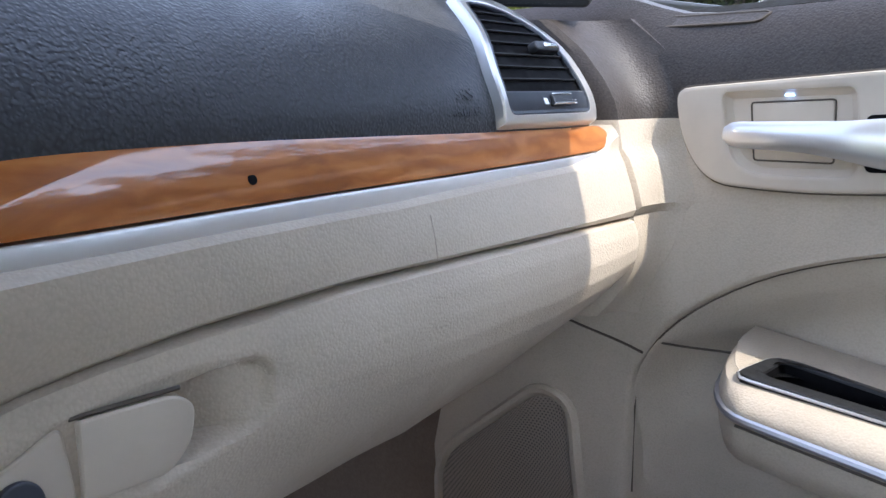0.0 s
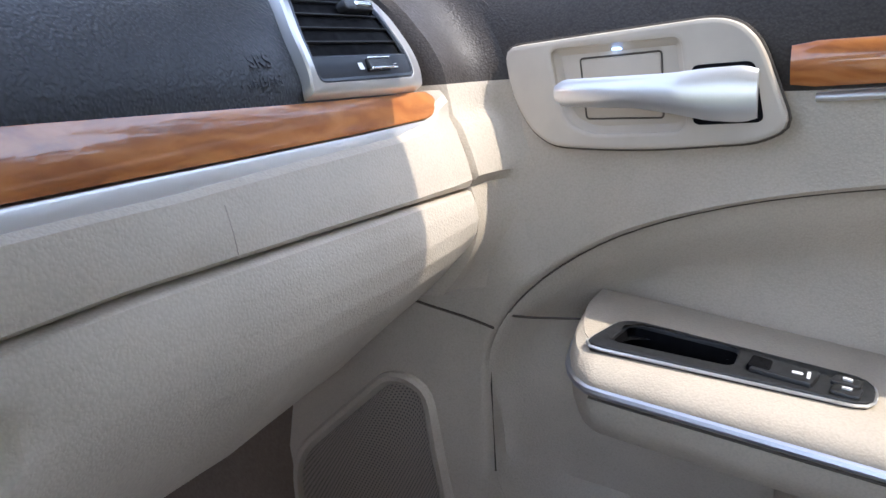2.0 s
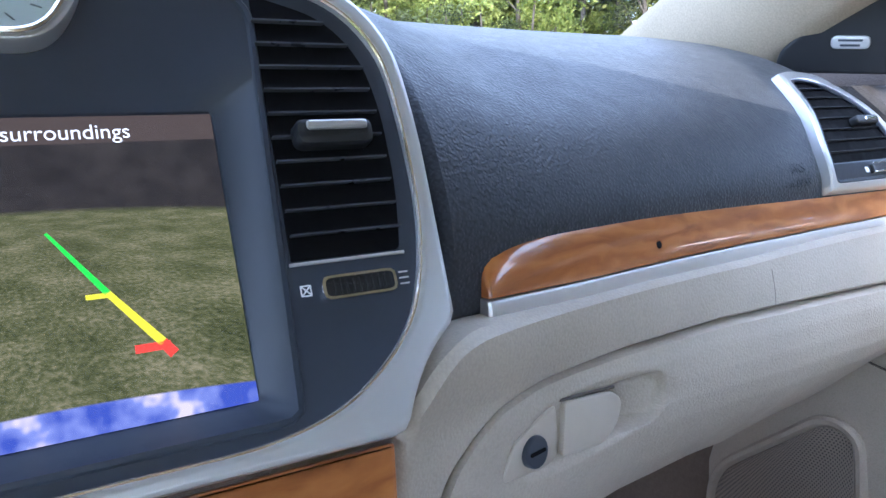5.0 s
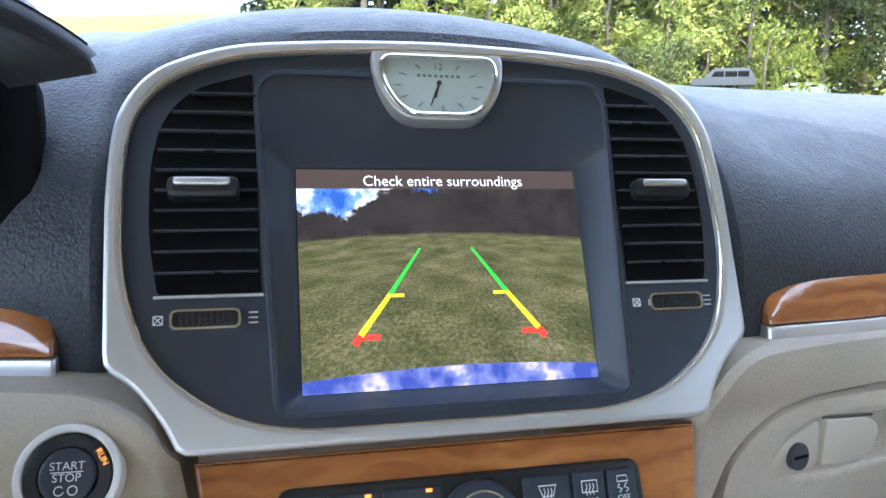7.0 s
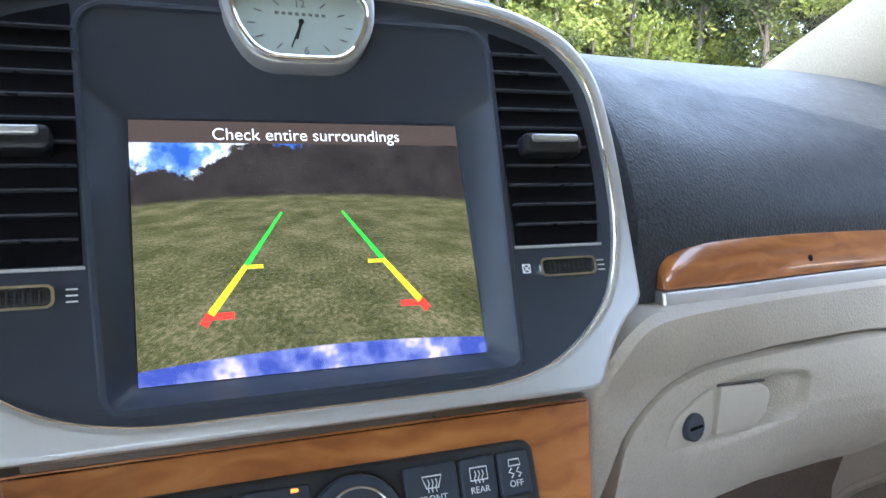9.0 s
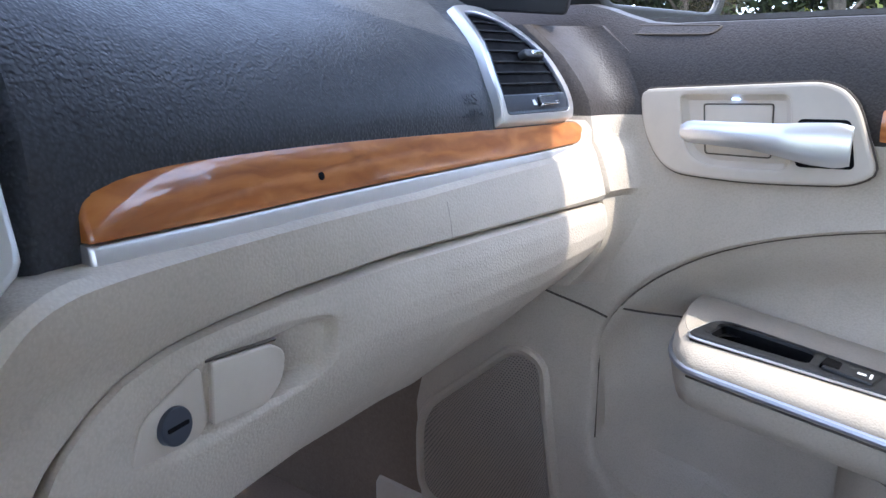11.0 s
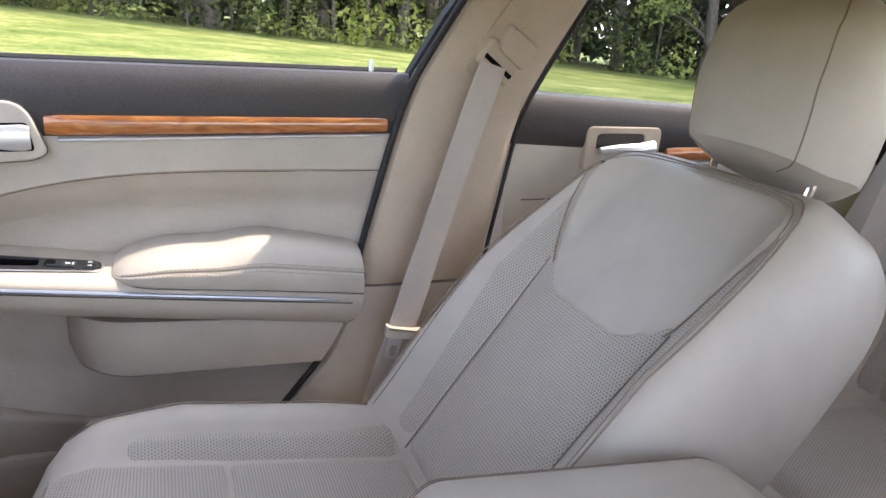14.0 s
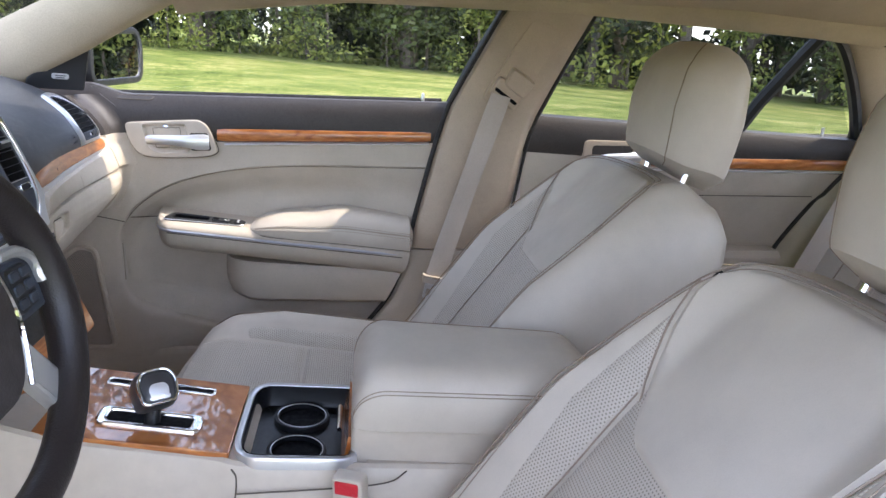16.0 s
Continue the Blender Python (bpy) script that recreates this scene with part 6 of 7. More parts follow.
for sgn in (-1, 1):
    sp = part("spoke", plate(rounded([(sgn * x, y) for x, y in [(0.075, 0.045), (0.172, 0.035), (0.172, -0.020), (0.075, -0.02)]], 0.01), SW, -0.018, -0.004, 0.004), soft_black, wheel)
    part("spoke_trim", tube([SW @ Vector((sgn * x, y, 0.0)) for x, y in spline([(0.098, 0.050), (0.135, 0.046), (0.160, 0.030), (0.164, 0.006)], 6)], 0.006, 8), silver, sp, "curved silver trim")
    part("keypad", plate(rounded([(sgn * x, y) for x, y in [(0.098, 0.036), (0.142, 0.034), (0.148, -0.010), (0.104, -0.012)]], 0.006), SW, -0.006, 0.001, 0.002), black, sp)
    for i in range(2):
        for j in range(3):
            part("key", plate(rrect(sgn * (0.112 + 0.022 * i), 0.026 - 0.014 * j, 0.016, 0.010, 0.003), SW, 0.0, 0.003, 0.001), soft_black, sp)
    part("lower_spoke", plate(rounded([(sgn * x, y) for x, y in [(0.060, -0.045), (0.088, -0.020), (0.145, -0.095), (0.120, -0.130)]], [0.004, 0.01, 0.01, 0.01]), SW, -0.016, -0.002, 0.004), silver, wheel, "silver lower spoke")
    part("hub_edge", tube([SW @ Vector((sgn * x, y, 0.002)) for x, y in spline([(0.080, 0.055), (0.092, 0.0), (0.086, -0.035), (0.070, -0.070)], 6)], 0.0028, 6), chrome, wheel)
part("column_shroud", tube([SW @ Vector((0, -0.01, -0.03)), SW @ Vector((0, -0.02, -0.12)), SW @ Vector((0, -0.04, -0.30))], 0.055, 14), smooth_beige, wheel, "beige column shroud")

# ---- centre console ----
con = thing("centre_console", (0.0, -0.45, FLOOR), "beige centre console with wood top and cupholders", "console")


def con_top(y):
    return interp([(-0.95, 0.585), (-0.52, 0.618), (-0.34, 0.628), (-0.10, 0.668), (0.05, 0.72)], y)


def con_half(y):
    return interp([(-0.95, 0.105), (-0.55, 0.120), (-0.345, 0.122), (-0.31, 0.112), (0.1, 0.118)], y)


rows = []
for y in span(0.10, -0.92, 40):
    zt, w = con_top(y) - 0.003, con_half(y)
    dip = 0.07 if -0.502 < y < -0.350 else 0.001
    rows.append([(-w - 0.012, y, FLOOR), (-w - 0.010, y, zt - 0.10), (-w - 0.004, y, zt - 0.02), (-w + 0.003, y, zt - 0.004), (-w + 0.010, y, zt), (-w + 0.013, y, zt - dip), (w - 0.013, y, zt - dip), (w - 0.010, y, zt), (w - 0.003, y, zt - 0.004), (w + 0.004, y, zt - 0.02), (w + 0.010, y, zt - 0.10), (w + 0.012, y, FLOOR)])
part("body", loft(rows, close_u=True, cap=True), smooth_beige, con, "smooth beige console sides")


CM = axes((0, -0.20, con_top(-0.20)), (1, 0, 0), (0, 1, 0.155))
part("wood_top", plate(rounded([(-0.106, -0.134), (0.106, -0.134), (0.106, 0.21), (-0.106, 0.21)], 0.004), CM, -0.01, 0.003, 0.002), burl_wood, con, "glossy burl wood console top")
part("gate_trim", ring_plate(resample(rrect(-0.043, -0.010, 0.052, 0.150, 0.016), 60, (-0.069, 0)), resample(rrect(-0.043, -0.010, 0.032, 0.118, 0.006), 60, (-0.059, 0)), CM, 0.0, 0.009, 0.004), chrome, con, "chrome gate trim")
part("gate_slot", plate(rrect(-0.043, -0.010, 0.034, 0.120, 0.004), CM, 0.0, 0.0045, 0.0005), deep_black, con)
part("rail_trim", ring_plate(resample(rrect(0.066, 0.0, 0.022, 0.170, 0.004), 60, (0.055, 0)), resample(rrect(0.066, 0.0, 0.016, 0.160, 0.002), 60, (0.058, 0)), CM, 0.0, 0.006, 0.002), chrome, con)
part("rail_slot", plate(rrect(0.066, 0.0, 0.017, 0.161, 0.002), CM, 0.0, 0.0038, 0.0004), deep_black, con)
# gear lever
gear = thing("gear_lever", (-0.043, -0.205, con_top(-0.2)), "dark gear lever with a chrome-edged knob", "gear lever")
part("stem", tube([CM @ Vector((-0.043, -0.012, 0.0)), CM @ Vector((-0.043, -0.012, 0.035))], 0.012, 12), black, gear)
ko = resample(rounded([(-0.027, -0.025), (0.027, -0.025), (0.031, 0.012), (0.020, 0.030), (-0.020, 0.030), (-0.031, 0.012)], 0.012, 5), 48, (0, -0.025))
GM = axes(CM @ Vector((-0.043, -0.010, 0.050)), (0.5, -0.866, 0), (0.5, 0.29, 0.82))
rows = []
for s, w in ((0.55, -0.040), (0.85, -0.034), (1.0, -0.020), (1.03, 0.0), (1.0, 0.014), (0.92, 0.020)):
    rows.append([GM @ Vector((p.x * s, p.y * s, -w)) for p in ko])
part("knob", loft(rows, close_u=True, cap=True), plain("graphite_plastic", (0.055, 0.055, 0.06), 0.3, 0.3), gear, "graphite gear knob")
part("knob_ring", ring_plate([p * 0.93 for p in ko], [p * 0.80 for p in ko], GM, 0.030, 0.0385, 0.002), chrome, gear)
part("knob_face", plate([Vector((p.x * 0.80, p.y * 0.80)) for p in ko], GM, 0.03, 0.0365, 0.001), black, gear)
part("knob_badge", plate([Vector((p.x * 0.55, p.y * 0.48 - 0.006)) for p in ko], GM, 0.035, 0.0395, 0.002, 0.001), silver, gear)

# cupholders
well_black = plain("well_black", (0.007, 0.008, 0.010), 0.35, spec=0.3)
CU = axes((0, -0.428, con_top(-0.428)), (1, 0, 0), (0, 1, 0.055))
cr = resample(rounded([(-0.106, -0.074), (0.106, -0.074), (0.108, 0.070), (0.080, 0.082), (-0.080, 0.082), (-0.108, 0.070)], [0.004, 0.004, 0.016, 0.02, 0.02, 0.016], 5), 72, (0, -0.074))
co2 = shrink(cr, -0.013)
part("cup_surround", ring_plate(co2, shrink(cr, -0.001), CU, -0.02, 0.008, 0.006), silver, con, "satin silver cupholder surround")
part("cup_well", loft([[CU @ Vector((p.x, p.y, w)) for p in q] for q, w in ((cr, 0.006), (shrink(cr, 0.002), -0.02), (shrink(cr, 0.006), -0.028), (shrink(cr, 0.03), -0.028))], close_u=True, cap="end"), well_black, con, "black cupholder well")
for x in (-0.052, 0.052):
    o, i = resample(disc_outline(x, 0.004, 0.045, 48), 48), resample(disc_outline(x, 0.004, 0.039, 48), 48)
    c = part("cup_ring", ring_plate(o, i, CU, -0.03, -0.017, 0.003), well_black, con)
    part("cup_glint", tube([CU @ Vector((p.x, p.y, -0.0175)) for p in i], 0.0007, 5, True), silver, c)
    part("cup_hole", plate(disc_outline(x, 0.004, 0.039, 40), CU, -0.03, -0.0265, 0.0005), deep_black, c)
part("tambour_door", loft([[(x, -0.488 - 0.014 * math.sin(a * 1.2), con_top(-0.49) - 0.03 + 0.055 * a) for a in span(0, 1, 8)] + [(x, -0.515, con_top(-0.49) + 0.02), (x, -0.51, con_top(-0.49) - 0.03)] for x in span(-0.088, 0.094, 12)], close_u=True, cap=True), burl_wood, con, "small wood roller door")
part("tambour_pull", tube([(x, -0.486, con_top(-0.49) + 0.004) for x in span(-0.030, 0.045, 6)], 0.004, 8), chrome, con)
# console lid
rows = []
for t in sorted(set(span(0.14, 1, 28) + [0.13 * (1 - math.cos(a)) for a in span(0, math.pi / 2, 12)])):
    y = -0.508 - 0.385 * t
    e = math.sqrt(max(0.0, 1 - (1 - min(1.0, t / 0.13)) ** 2)) * (0.25 + 0.75 * math.sqrt(max(0.0, 1 - max(0.0, (t - 0.86) / 0.14) ** 2)))
    zb, h = interp([(0, 0.668), (1, 0.640)], t), 0.098
    w = 0.122 - 0.012 * (1 - e) - 0.012 * t
    zt = zb + 0.022 + (h - 0.022) * e
    rows.append([(-w + 0.01, y, zb), (-w, y, zb + 0.006), (-w - 0.002, y, zb + (zt - zb) * 0.4), (-w + 0.002, y, zb + (zt - zb) * 0.62), (-w + 0.010, y, zb + (zt - zb) * 0.80), (-w + 0.020, y, zb + (zt - zb) * 0.90), (-w + 0.036, y, zb + (zt - zb) * 0.965), (-w + 0.06, y, zb + (zt - zb) * 0.99), (-0.03, y, zt), (0.03, y, zt), (w - 0.06, y, zb + (zt - zb) * 0.99), (w - 0.036, y, zb + (zt - zb) * 0.965),
                 (w - 0.020, y, zb + (zt - zb) * 0.90), (w - 0.010, y, zb + (zt - zb) * 0.80), (w - 0.002, y, zb + (zt - zb) * 0.62), (w + 0.002, y, zb + (zt - zb) * 0.4), (w, y, zb + 0.006), (w - 0.01, y, zb)])
lid = part("lid", loft(rows, close_u=True, cap=True), leather, con, "padded beige leather console lid")
for sgn_i in (3, 12):
    for k in (0.0, 0.28):
        part("lid_stitch", tube([Vector(r[sgn_i]).lerp(Vector(r[sgn_i + (1 if sgn_i == 3 else -1)]), k) + Vector((0, 0, 0.0006)) for r in rows[1:-1]], 0.0009, 4), thread, lid)
part("lid_neck", box(-0.100, 0.100, -0.885, -0.505, 0.60, 0.668, 0.012), smooth_beige, con)
part("lid_catch", plate(rrect(0, 0, 0.045, 0.020, 0.005), axes((0.03, -0.512, 0.690), (1, 0, 0), (0, 0.1, 1)), -0.004, 0.005, 0.002), smooth_beige, lid)
part("console_seam", tube(spline([(-0.1335, -0.345, 0.585), (-0.1335, -0.50, 0.590), (-0.1325, -0.560, 0.596), (-0.131, -0.585, 0.612)], 6), 0.0012, 5), seam_dark, con)
part("console_fold", tube(spline([(-0.122, -0.338, 0.618), (-0.126, -0.345, 0.60), (-0.131, -0.335, 0.54), (-0.134, -0.30, 0.46)], 6), 0.0013, 5), seam_dark, con)
# buckle of the driver's belt
bk = thing("belt_buckle", (-0.175, -0.505, 0.44), "beige belt buckle with a red release button", "belt buckle")
BM = axes((-0.170, -0.505, 0.592), (-0.35, -0.93, 0), (0, 0.18, 1))
part("body", plate(rrect(0, 0, 0.044, 0.085, 0.006), BM, -0.012, 0.012, 0.004), smooth_beige, bk)
part("button", plate(rrect(0, 0.029, 0.034, 0.020, 0.003), BM, 0.010, 0.0145, 0.002), red_plastic, bk, "red release button")
part("stalk", tube([(-0.175, -0.51, 0.36), (-0.175, -0.506, 0.51)], 0.012, 8), black, bk)


# ---- seats ----
def smooth(f):
    f = max(0.0, min(1.0, f))
    return f * f * (3 - 2 * f)


BACK0, BACK1 = Vector((-0.655, 0.490)), Vector((-1.082, 1.000))
BACK_T = (BACK1 - BACK0).normalized()
BACK_N = Vector((-BACK_T.y, BACK_T.x)) * -1
BACK_L = (BACK1 - BACK0).length


BACK_HALF = [tuple(p) for p in spline([(0, 0.244), (0.15, 0.258), (0.35, 0.260), (0.55, 0.258), (0.75, 0.249), (0.86, 0.233), (0.92, 0.214), (0.96, 0.194), (0.985, 0.174), (1.0, 0.150)], 6)]


def back_half(s):
    return interp(BACK_HALF, s)


def back_at(x, s, lift=0.0):
    """Point on the backrest's front: x from its middle, s along its height."""
    w = back_half(s)
    f = abs(x) / w
    bolster = 0.075 * smooth((f - 0.52) / 0.38) * interp([(0, 0.9), (0.5, 1.0), (0.85, 0.45), (1, 0.0)], s)
    roll = -0.060 * max(0.0, (f - 0.84) / 0.16) ** 2
    top = -0.055 * max(0.0, (s - 0.90) / 0.10) ** 2
    belly = 0.018 * math.sin(math.pi * min(1.0, s * 1.1)) * (1 - f * f)
    d = bolster + roll + top + belly + lift
    p = BACK0 + BACK_T * BACK_L * s + BACK_N * d
    return Vector((x, p.x, p.y))


def cushion_half(t):
    return interp([(0, 0.225), (0.1, 0.245), (0.4, 0.258), (0.8, 0.255), (1.0, 0.235)], t)


def cushion_at(x, t, lift=0.0):
    """Point on the cushion's top: t from the front edge to the rear."""
    w = cushion_half(t)
    f = abs(x) / w
    y = -0.115 - 0.56 * t + 0.035 * f ** 2 * max(0.0, 1 - t * 3) * -1
    z = interp([(0, 0.485), (0.03, 0.515), (0.08, 0.535), (0.18, 0.545), (0.5, 0.525), (1.0, 0.495)], t)
    z += 0.055 * smooth((f - 0.52) / 0.36) * interp([(0, 0.1), (0.15, 0.6), (0.4, 1), (1, 0.9)], t) - 0.045 * max(0.0, (f - 0.84) / 0.16) ** 2
    return Vector((x, y, z + lift))


def panel(at, left, right, s0, s1, n, m, puff=0.004, sink=0.005):
    """An upholstered panel on a surface, sunk at its edges like a sewn seam."""
    rows = []
    for j in range(n):
        s = s0 + (s1 - s0) * j / (n - 1)
        r = []
        for i in range(m):
            k = i / (m - 1)
            x = left(s) + (right(s) - left(s)) * k
            dx = min(k, 1 - k) * abs(right(s) - left(s))
            ds = min(s - s0, s1 - s) * 0.6
            e = smooth(min(dx, ds) / 0.014)
            r.append(at(x, s, -sink + (puff + sink) * e))
        rows.append(r)
    return loft(rows)


def seat(cx, label):
    t = thing("car_seat", (0, -0.5, FLOOR), label, "car seat", "front seats")
    # backrest body
    rows = []
    for s in span(0, 0.68, 18) + span(0.70, 1, 22):
        w = back_half(s)
        th = interp([(0, 0.13), (0.5, 0.150), (0.90, 0.150), (0.96, 0.130), (1, 0.085)], s)
        front = [back_at(x * w, s, -0.003) for x in [-math.cos(a) for a in span(0, math.pi, 29)]]
        p = BACK0 + BACK_T * BACK_L * s
        rear = []
        edge = (Vector((front[-1].y, front[-1].z)) - p).dot(BACK_N)
        for f, d in ((1.02, 0.12), (1.03, 0.30), (1.03, 0.52), (1.0, 0.74), (0.92, 0.91), (0.75, 0.98), (0.4, 1.0), (0, 1.0), (-0.4, 1.0), (-0.75, 0.98), (-0.92, 0.91), (-1.0, 0.74), (-1.03, 0.52), (-1.03, 0.30), (-1.02, 0.12)):
            q = p + BACK_N * (edge * (1 - d) - (th + 0.05) * d)
            rear.append(Vector((f * w * 1.01, q.x, q.y)))
        rows.append(front + rear)
    back = part("backrest", loft(rows, close_u=True, cap=True), leather, t, "beige leather backrest")
    bib_w = lambda s: interp([(0.52, 0.020), (0.525, 0.052), (0.535, 0.082), (0.555, 0.112), (0.58, 0.134), (0.62, 0.152), (0.66, 0.164), (0.74, 0.184), (0.82, 0.199), (0.87, 0.198), (0.90, 0.183), (0.93, 0.152), (0.95, 0.095), (0.957, 0.040)], s)
    mid_w = lambda s: interp([(0, 0.135), (0.4, 0.142), (0.62, 0.152)], s)
    out_w = lambda s: interp([(0, 0.172), (0.5, 0.196), (0.84, 0.198)], s)
    part("backrest_bib", panel(back_at, lambda s: -bib_w(s), bib_w, 0.52, 0.957, 60, 34, 0.006), leather, back, "smooth leather shoulder panel")
    part("backrest_insert", panel(back_at, lambda s: -mid_w(s), mid_w, 0.03, 0.64, 34, 26, 0.003), perf, back, "perforated leather middle")
    for sgn in (-1, 1):
        part("side_insert", panel(back_at, lambda s: sgn * mid_w(min(s, 0.62)) if s < 0.62 else sgn * bib_w(s), lambda s: sgn * max(out_w(s), bib_w(s) + 0.003 if s > 0.63 else 0), 0.05, 0.80, 34, 9, 0.002, 0.004), perf, back, "perforated leather strip")
        part("bib_seam", tube([back_at(sgn * (bib_w(s) + 0.0015), s, 0.0008) for s in span(0.52, 0.84, 50)], 0.0014, 5), thread, back)
        part("insert_seam", tube([back_at(sgn * (mid_w(s) + 0.001), s, 0.0004) for s in span(0.03, 0.60, 24)], 0.0012, 5), thread, back)
    part("bib_seam", tube([back_at(x, 0.52, 0.0008) for x in span(-0.02, 0.02, 4)], 0.0014, 5), thread, back)
    arch = spline([(-0.212, 0.05), (-0.224, 0.30), (-0.226, 0.55), (-0.219, 0.74), (-0.204, 0.86), (-0.178, 0.925), (-0.120, 0.962), (0.0, 0.972), (0.120, 0.962), (0.178, 0.925), (0.204, 0.86), (0.219, 0.74), (0.226, 0.55), (0.224, 0.30), (0.212, 0.05)], 6)
    part("piping", tube([back_at(p.x, p.y, 0.0005) for p in arch], 0.0014, 5), thread, back)
    part("stitch_line", tube([back_at(p.x * 0.955, p.y - 0.012 * (p.y > 0.8) * min(1.0, (p.y - 0.8) / 0.1), 0.0003) for p in arch], 0.0008, 5), thread, back)
    # cushion
    rows = []
    for k in span(0, 1, 26):
        w = cushion_half(k)
        r = [cushion_at(x * w, k, -0.003) for x in [-math.cos(a) for a in span(0, math.pi, 27)]]
        y = r[13].y
        r += [Vector((w * 1.0, y, 0.43)), Vector((w * 0.97, y, 0.385)), Vector((-w * 0.97, y, 0.385)), Vector((-w, y, 0.43))]
        rows.append(r)
    cush = part("cushion", loft(rows, close_u=True, cap=True), leather, t, "beige leather seat cushion")
    cm_w = lambda k: interp([(0, 0.150), (0.4, 0.145), (1, 0.125)], k)
    co_w = lambda k: interp([(0, 0.160), (0.3, 0.185), (1, 0.180)], k)
    part("thigh_insert", panel(cushion_at, lambda k: -cm_w(k), cm_w, 0.06, 0.50, 24, 26, 0.004), perf, cush, "perforated leather front panel")
    part("cushion_insert", panel(cushion_at, lambda k: -cm_w(k), cm_w, 0.50, 0.97, 24, 26, 0.004), perf, cush, "perforated leather rear panel")
    for sgn in (-1, 1):
        part("cushion_strip", panel(cushion_at, lambda k: sgn * cm_w(k), lambda k: sgn * co_w(k), 0.25, 0.97, 26, 9, 0.003), perf, cush)
        part("bolster_seam", tube([cushion_at(sgn * cushion_half(k) * 0.90, k, 0.0005) for k in span(0.02, 0.98, 30)], 0.0015, 5), thread, cush)
        part("side_shield", box(sgn * 0.262 - 0.012, sgn * 0.262 + 0.012, -0.66, -0.16, 0.36, 0.455, 0.02), smooth_beige, t, "beige plastic side shield")
    part("seat_base", box(-0.20, 0.20, -0.62, -0.20, FLOOR, 0.40, 0.02), black, t)
    # head restraint
    rows = []
    for s in span(0, 1, 22):
        z = 0.965 + 0.250 * s
        yc = -1.150 - 0.035 * s
        w = 0.138 * (1 - 0.10 * abs(2 * s - 0.9) ** 2) * math.sqrt(max(0.02, 1 - max(0.0, (s - 0.80) / 0.20) ** 2.6 * 0.45)) * (1 - 0.35 * max(0.0, (0.12 - s) / 0.12) ** 2)
        d = interp([(0, 0.060), (0.1, 0.082), (0.5, 0.092), (0.8, 0.082), (0.93, 0.060), (1.0, 0.030)], s)
        r = []
        for a in span(0, math.tau, 33)[:-1]:
            c, sn = math.cos(a), math.sin(a)
            r.append((w * math.copysign(abs(c) ** 0.62, c), yc + d * math.copysign(abs(sn) ** 0.70, sn) * (1.0 if sn > 0 else 0.95), z + sn * (0.034 * (1 - s) + 0.008 * s)))
        rows.append(r)
    head = part("headrest", loft(rows, close_u=True, cap=True), leather, t, "beige leather headrest on chrome posts")
    for k in (4, 12):
        part("headrest_seam", tube([Vector(r[k]) for r in rows], 0.0013, 5), thread, head)
    for x in (-0.095, 0.095):
        part("post", tube([(x, -1.115, 0.90), (x, -1.150, 1.00)], 0.0065, 10), chrome, t, "chrome headrest post")
    part("airbag_tag", plate(rrect(0, 0, 0.034, 0.012, 0.001), axes(back_at(back_half(0.86) * 0.97, 0.86, 0.012), (0.25, -0.70, 0.55), (0.55, 0.3, 0.55)), -0.0005, 0.0008, 0.0002), black, t, "small black tag")
    TG = axes(back_at(back_half(0.86) * 0.97, 0.86, 0.012), (0.25, -0.70, 0.55), (0.55, 0.3, 0.55))
    writing("AIRBAG", 0.0075, TG @ Matrix.Translation((0, 0, 0.001)), "tag_lettering", white_mark, t, 0.0001)
    t.location.x = cx
    return t


pseat = seat(0.378, "beige leather passenger seat with perforated panels")
dseat = copy_thing(pseat, Matrix.Translation((-0.395, -0.470, FLOOR - 0.02)))
tagged(dseat, "beige leather driver's seat with perforated panels")

# ---- centre pillar and belt ----
B_FRONT = [(0.30, -0.46), (0.444, -0.512), (0.55, -0.595), (0.656, -0.640), (0.772, -0.660), (0.957, -0.706), (1.056, -0.735), (1.194, -0.805), (1.33, -0.872)]
B_REAR = [(0.30, -0.84), (0.746, -0.893), (0.945, -0.926), (1.022, -0.945), (1.206, -1.025), (1.33, -1.08)]


def pillar_x(z):
    return interp([(0.30, 0.775), (0.60, 0.760), (0.75, 0.752), (1.0, 0.742), (1.1, 0.722), (1.2, 0.692), (1.33, 0.640)], z)


def pillar_rows(z0, z1, n, lift=0.0):
    rows = []
    for z in span(z0, z1, n):
        a, b, x = interp(B_FRONT, z), interp(B_REAR, z), pillar_x(z) - lift
        rows.append([(x + 0.07, a - 0.004, z), (x + 0.022, a, z), (x + 0.010, a - 0.008, z), (x + 0.002, a - 0.028, z), (x, (a * 2 + b) / 3, z), (x, (a + b * 2) / 3, z), (x + 0.002, b + 0.024, z), (x + 0.010, b + 0.008, z), (x + 0.022, b, z), (x + 0.07, b + 0.004, z)])
    return loft(rows, close_u=True, cap=True)


tagged(part("trim_centre_pillar_lower", pillar_rows(FLOOR, 0.688, 14, 0.004), vinyl, None), "beige lower centre pillar trim", "pillar", kind="structure")
tagged(part("trim_centre_pillar_upper", pillar_rows(0.692, 1.345, 24), pillar_skin, None), "tan upper centre pillar trim with belt guide", "pillar", kind="structure")
tagged(part("trim_door_seal", tube([(pillar_x(z) + 0.016, interp(B_FRONT, z) + 0.006, z) for z in span(0.36, 1.33, 30)], 0.006, 8), rubber, None), "black rubber seal beside the front door", "seal", kind="structure")
tagged(part("trim_rear_door_seal", tube([(pillar_x(z) + 0.016, interp(B_REAR, z) - 0.004, z) for z in span(0.36, 1.33, 30)], 0.004, 8), rubber, None), "dark rubber seal beside the rear door", "seal", kind="structure")
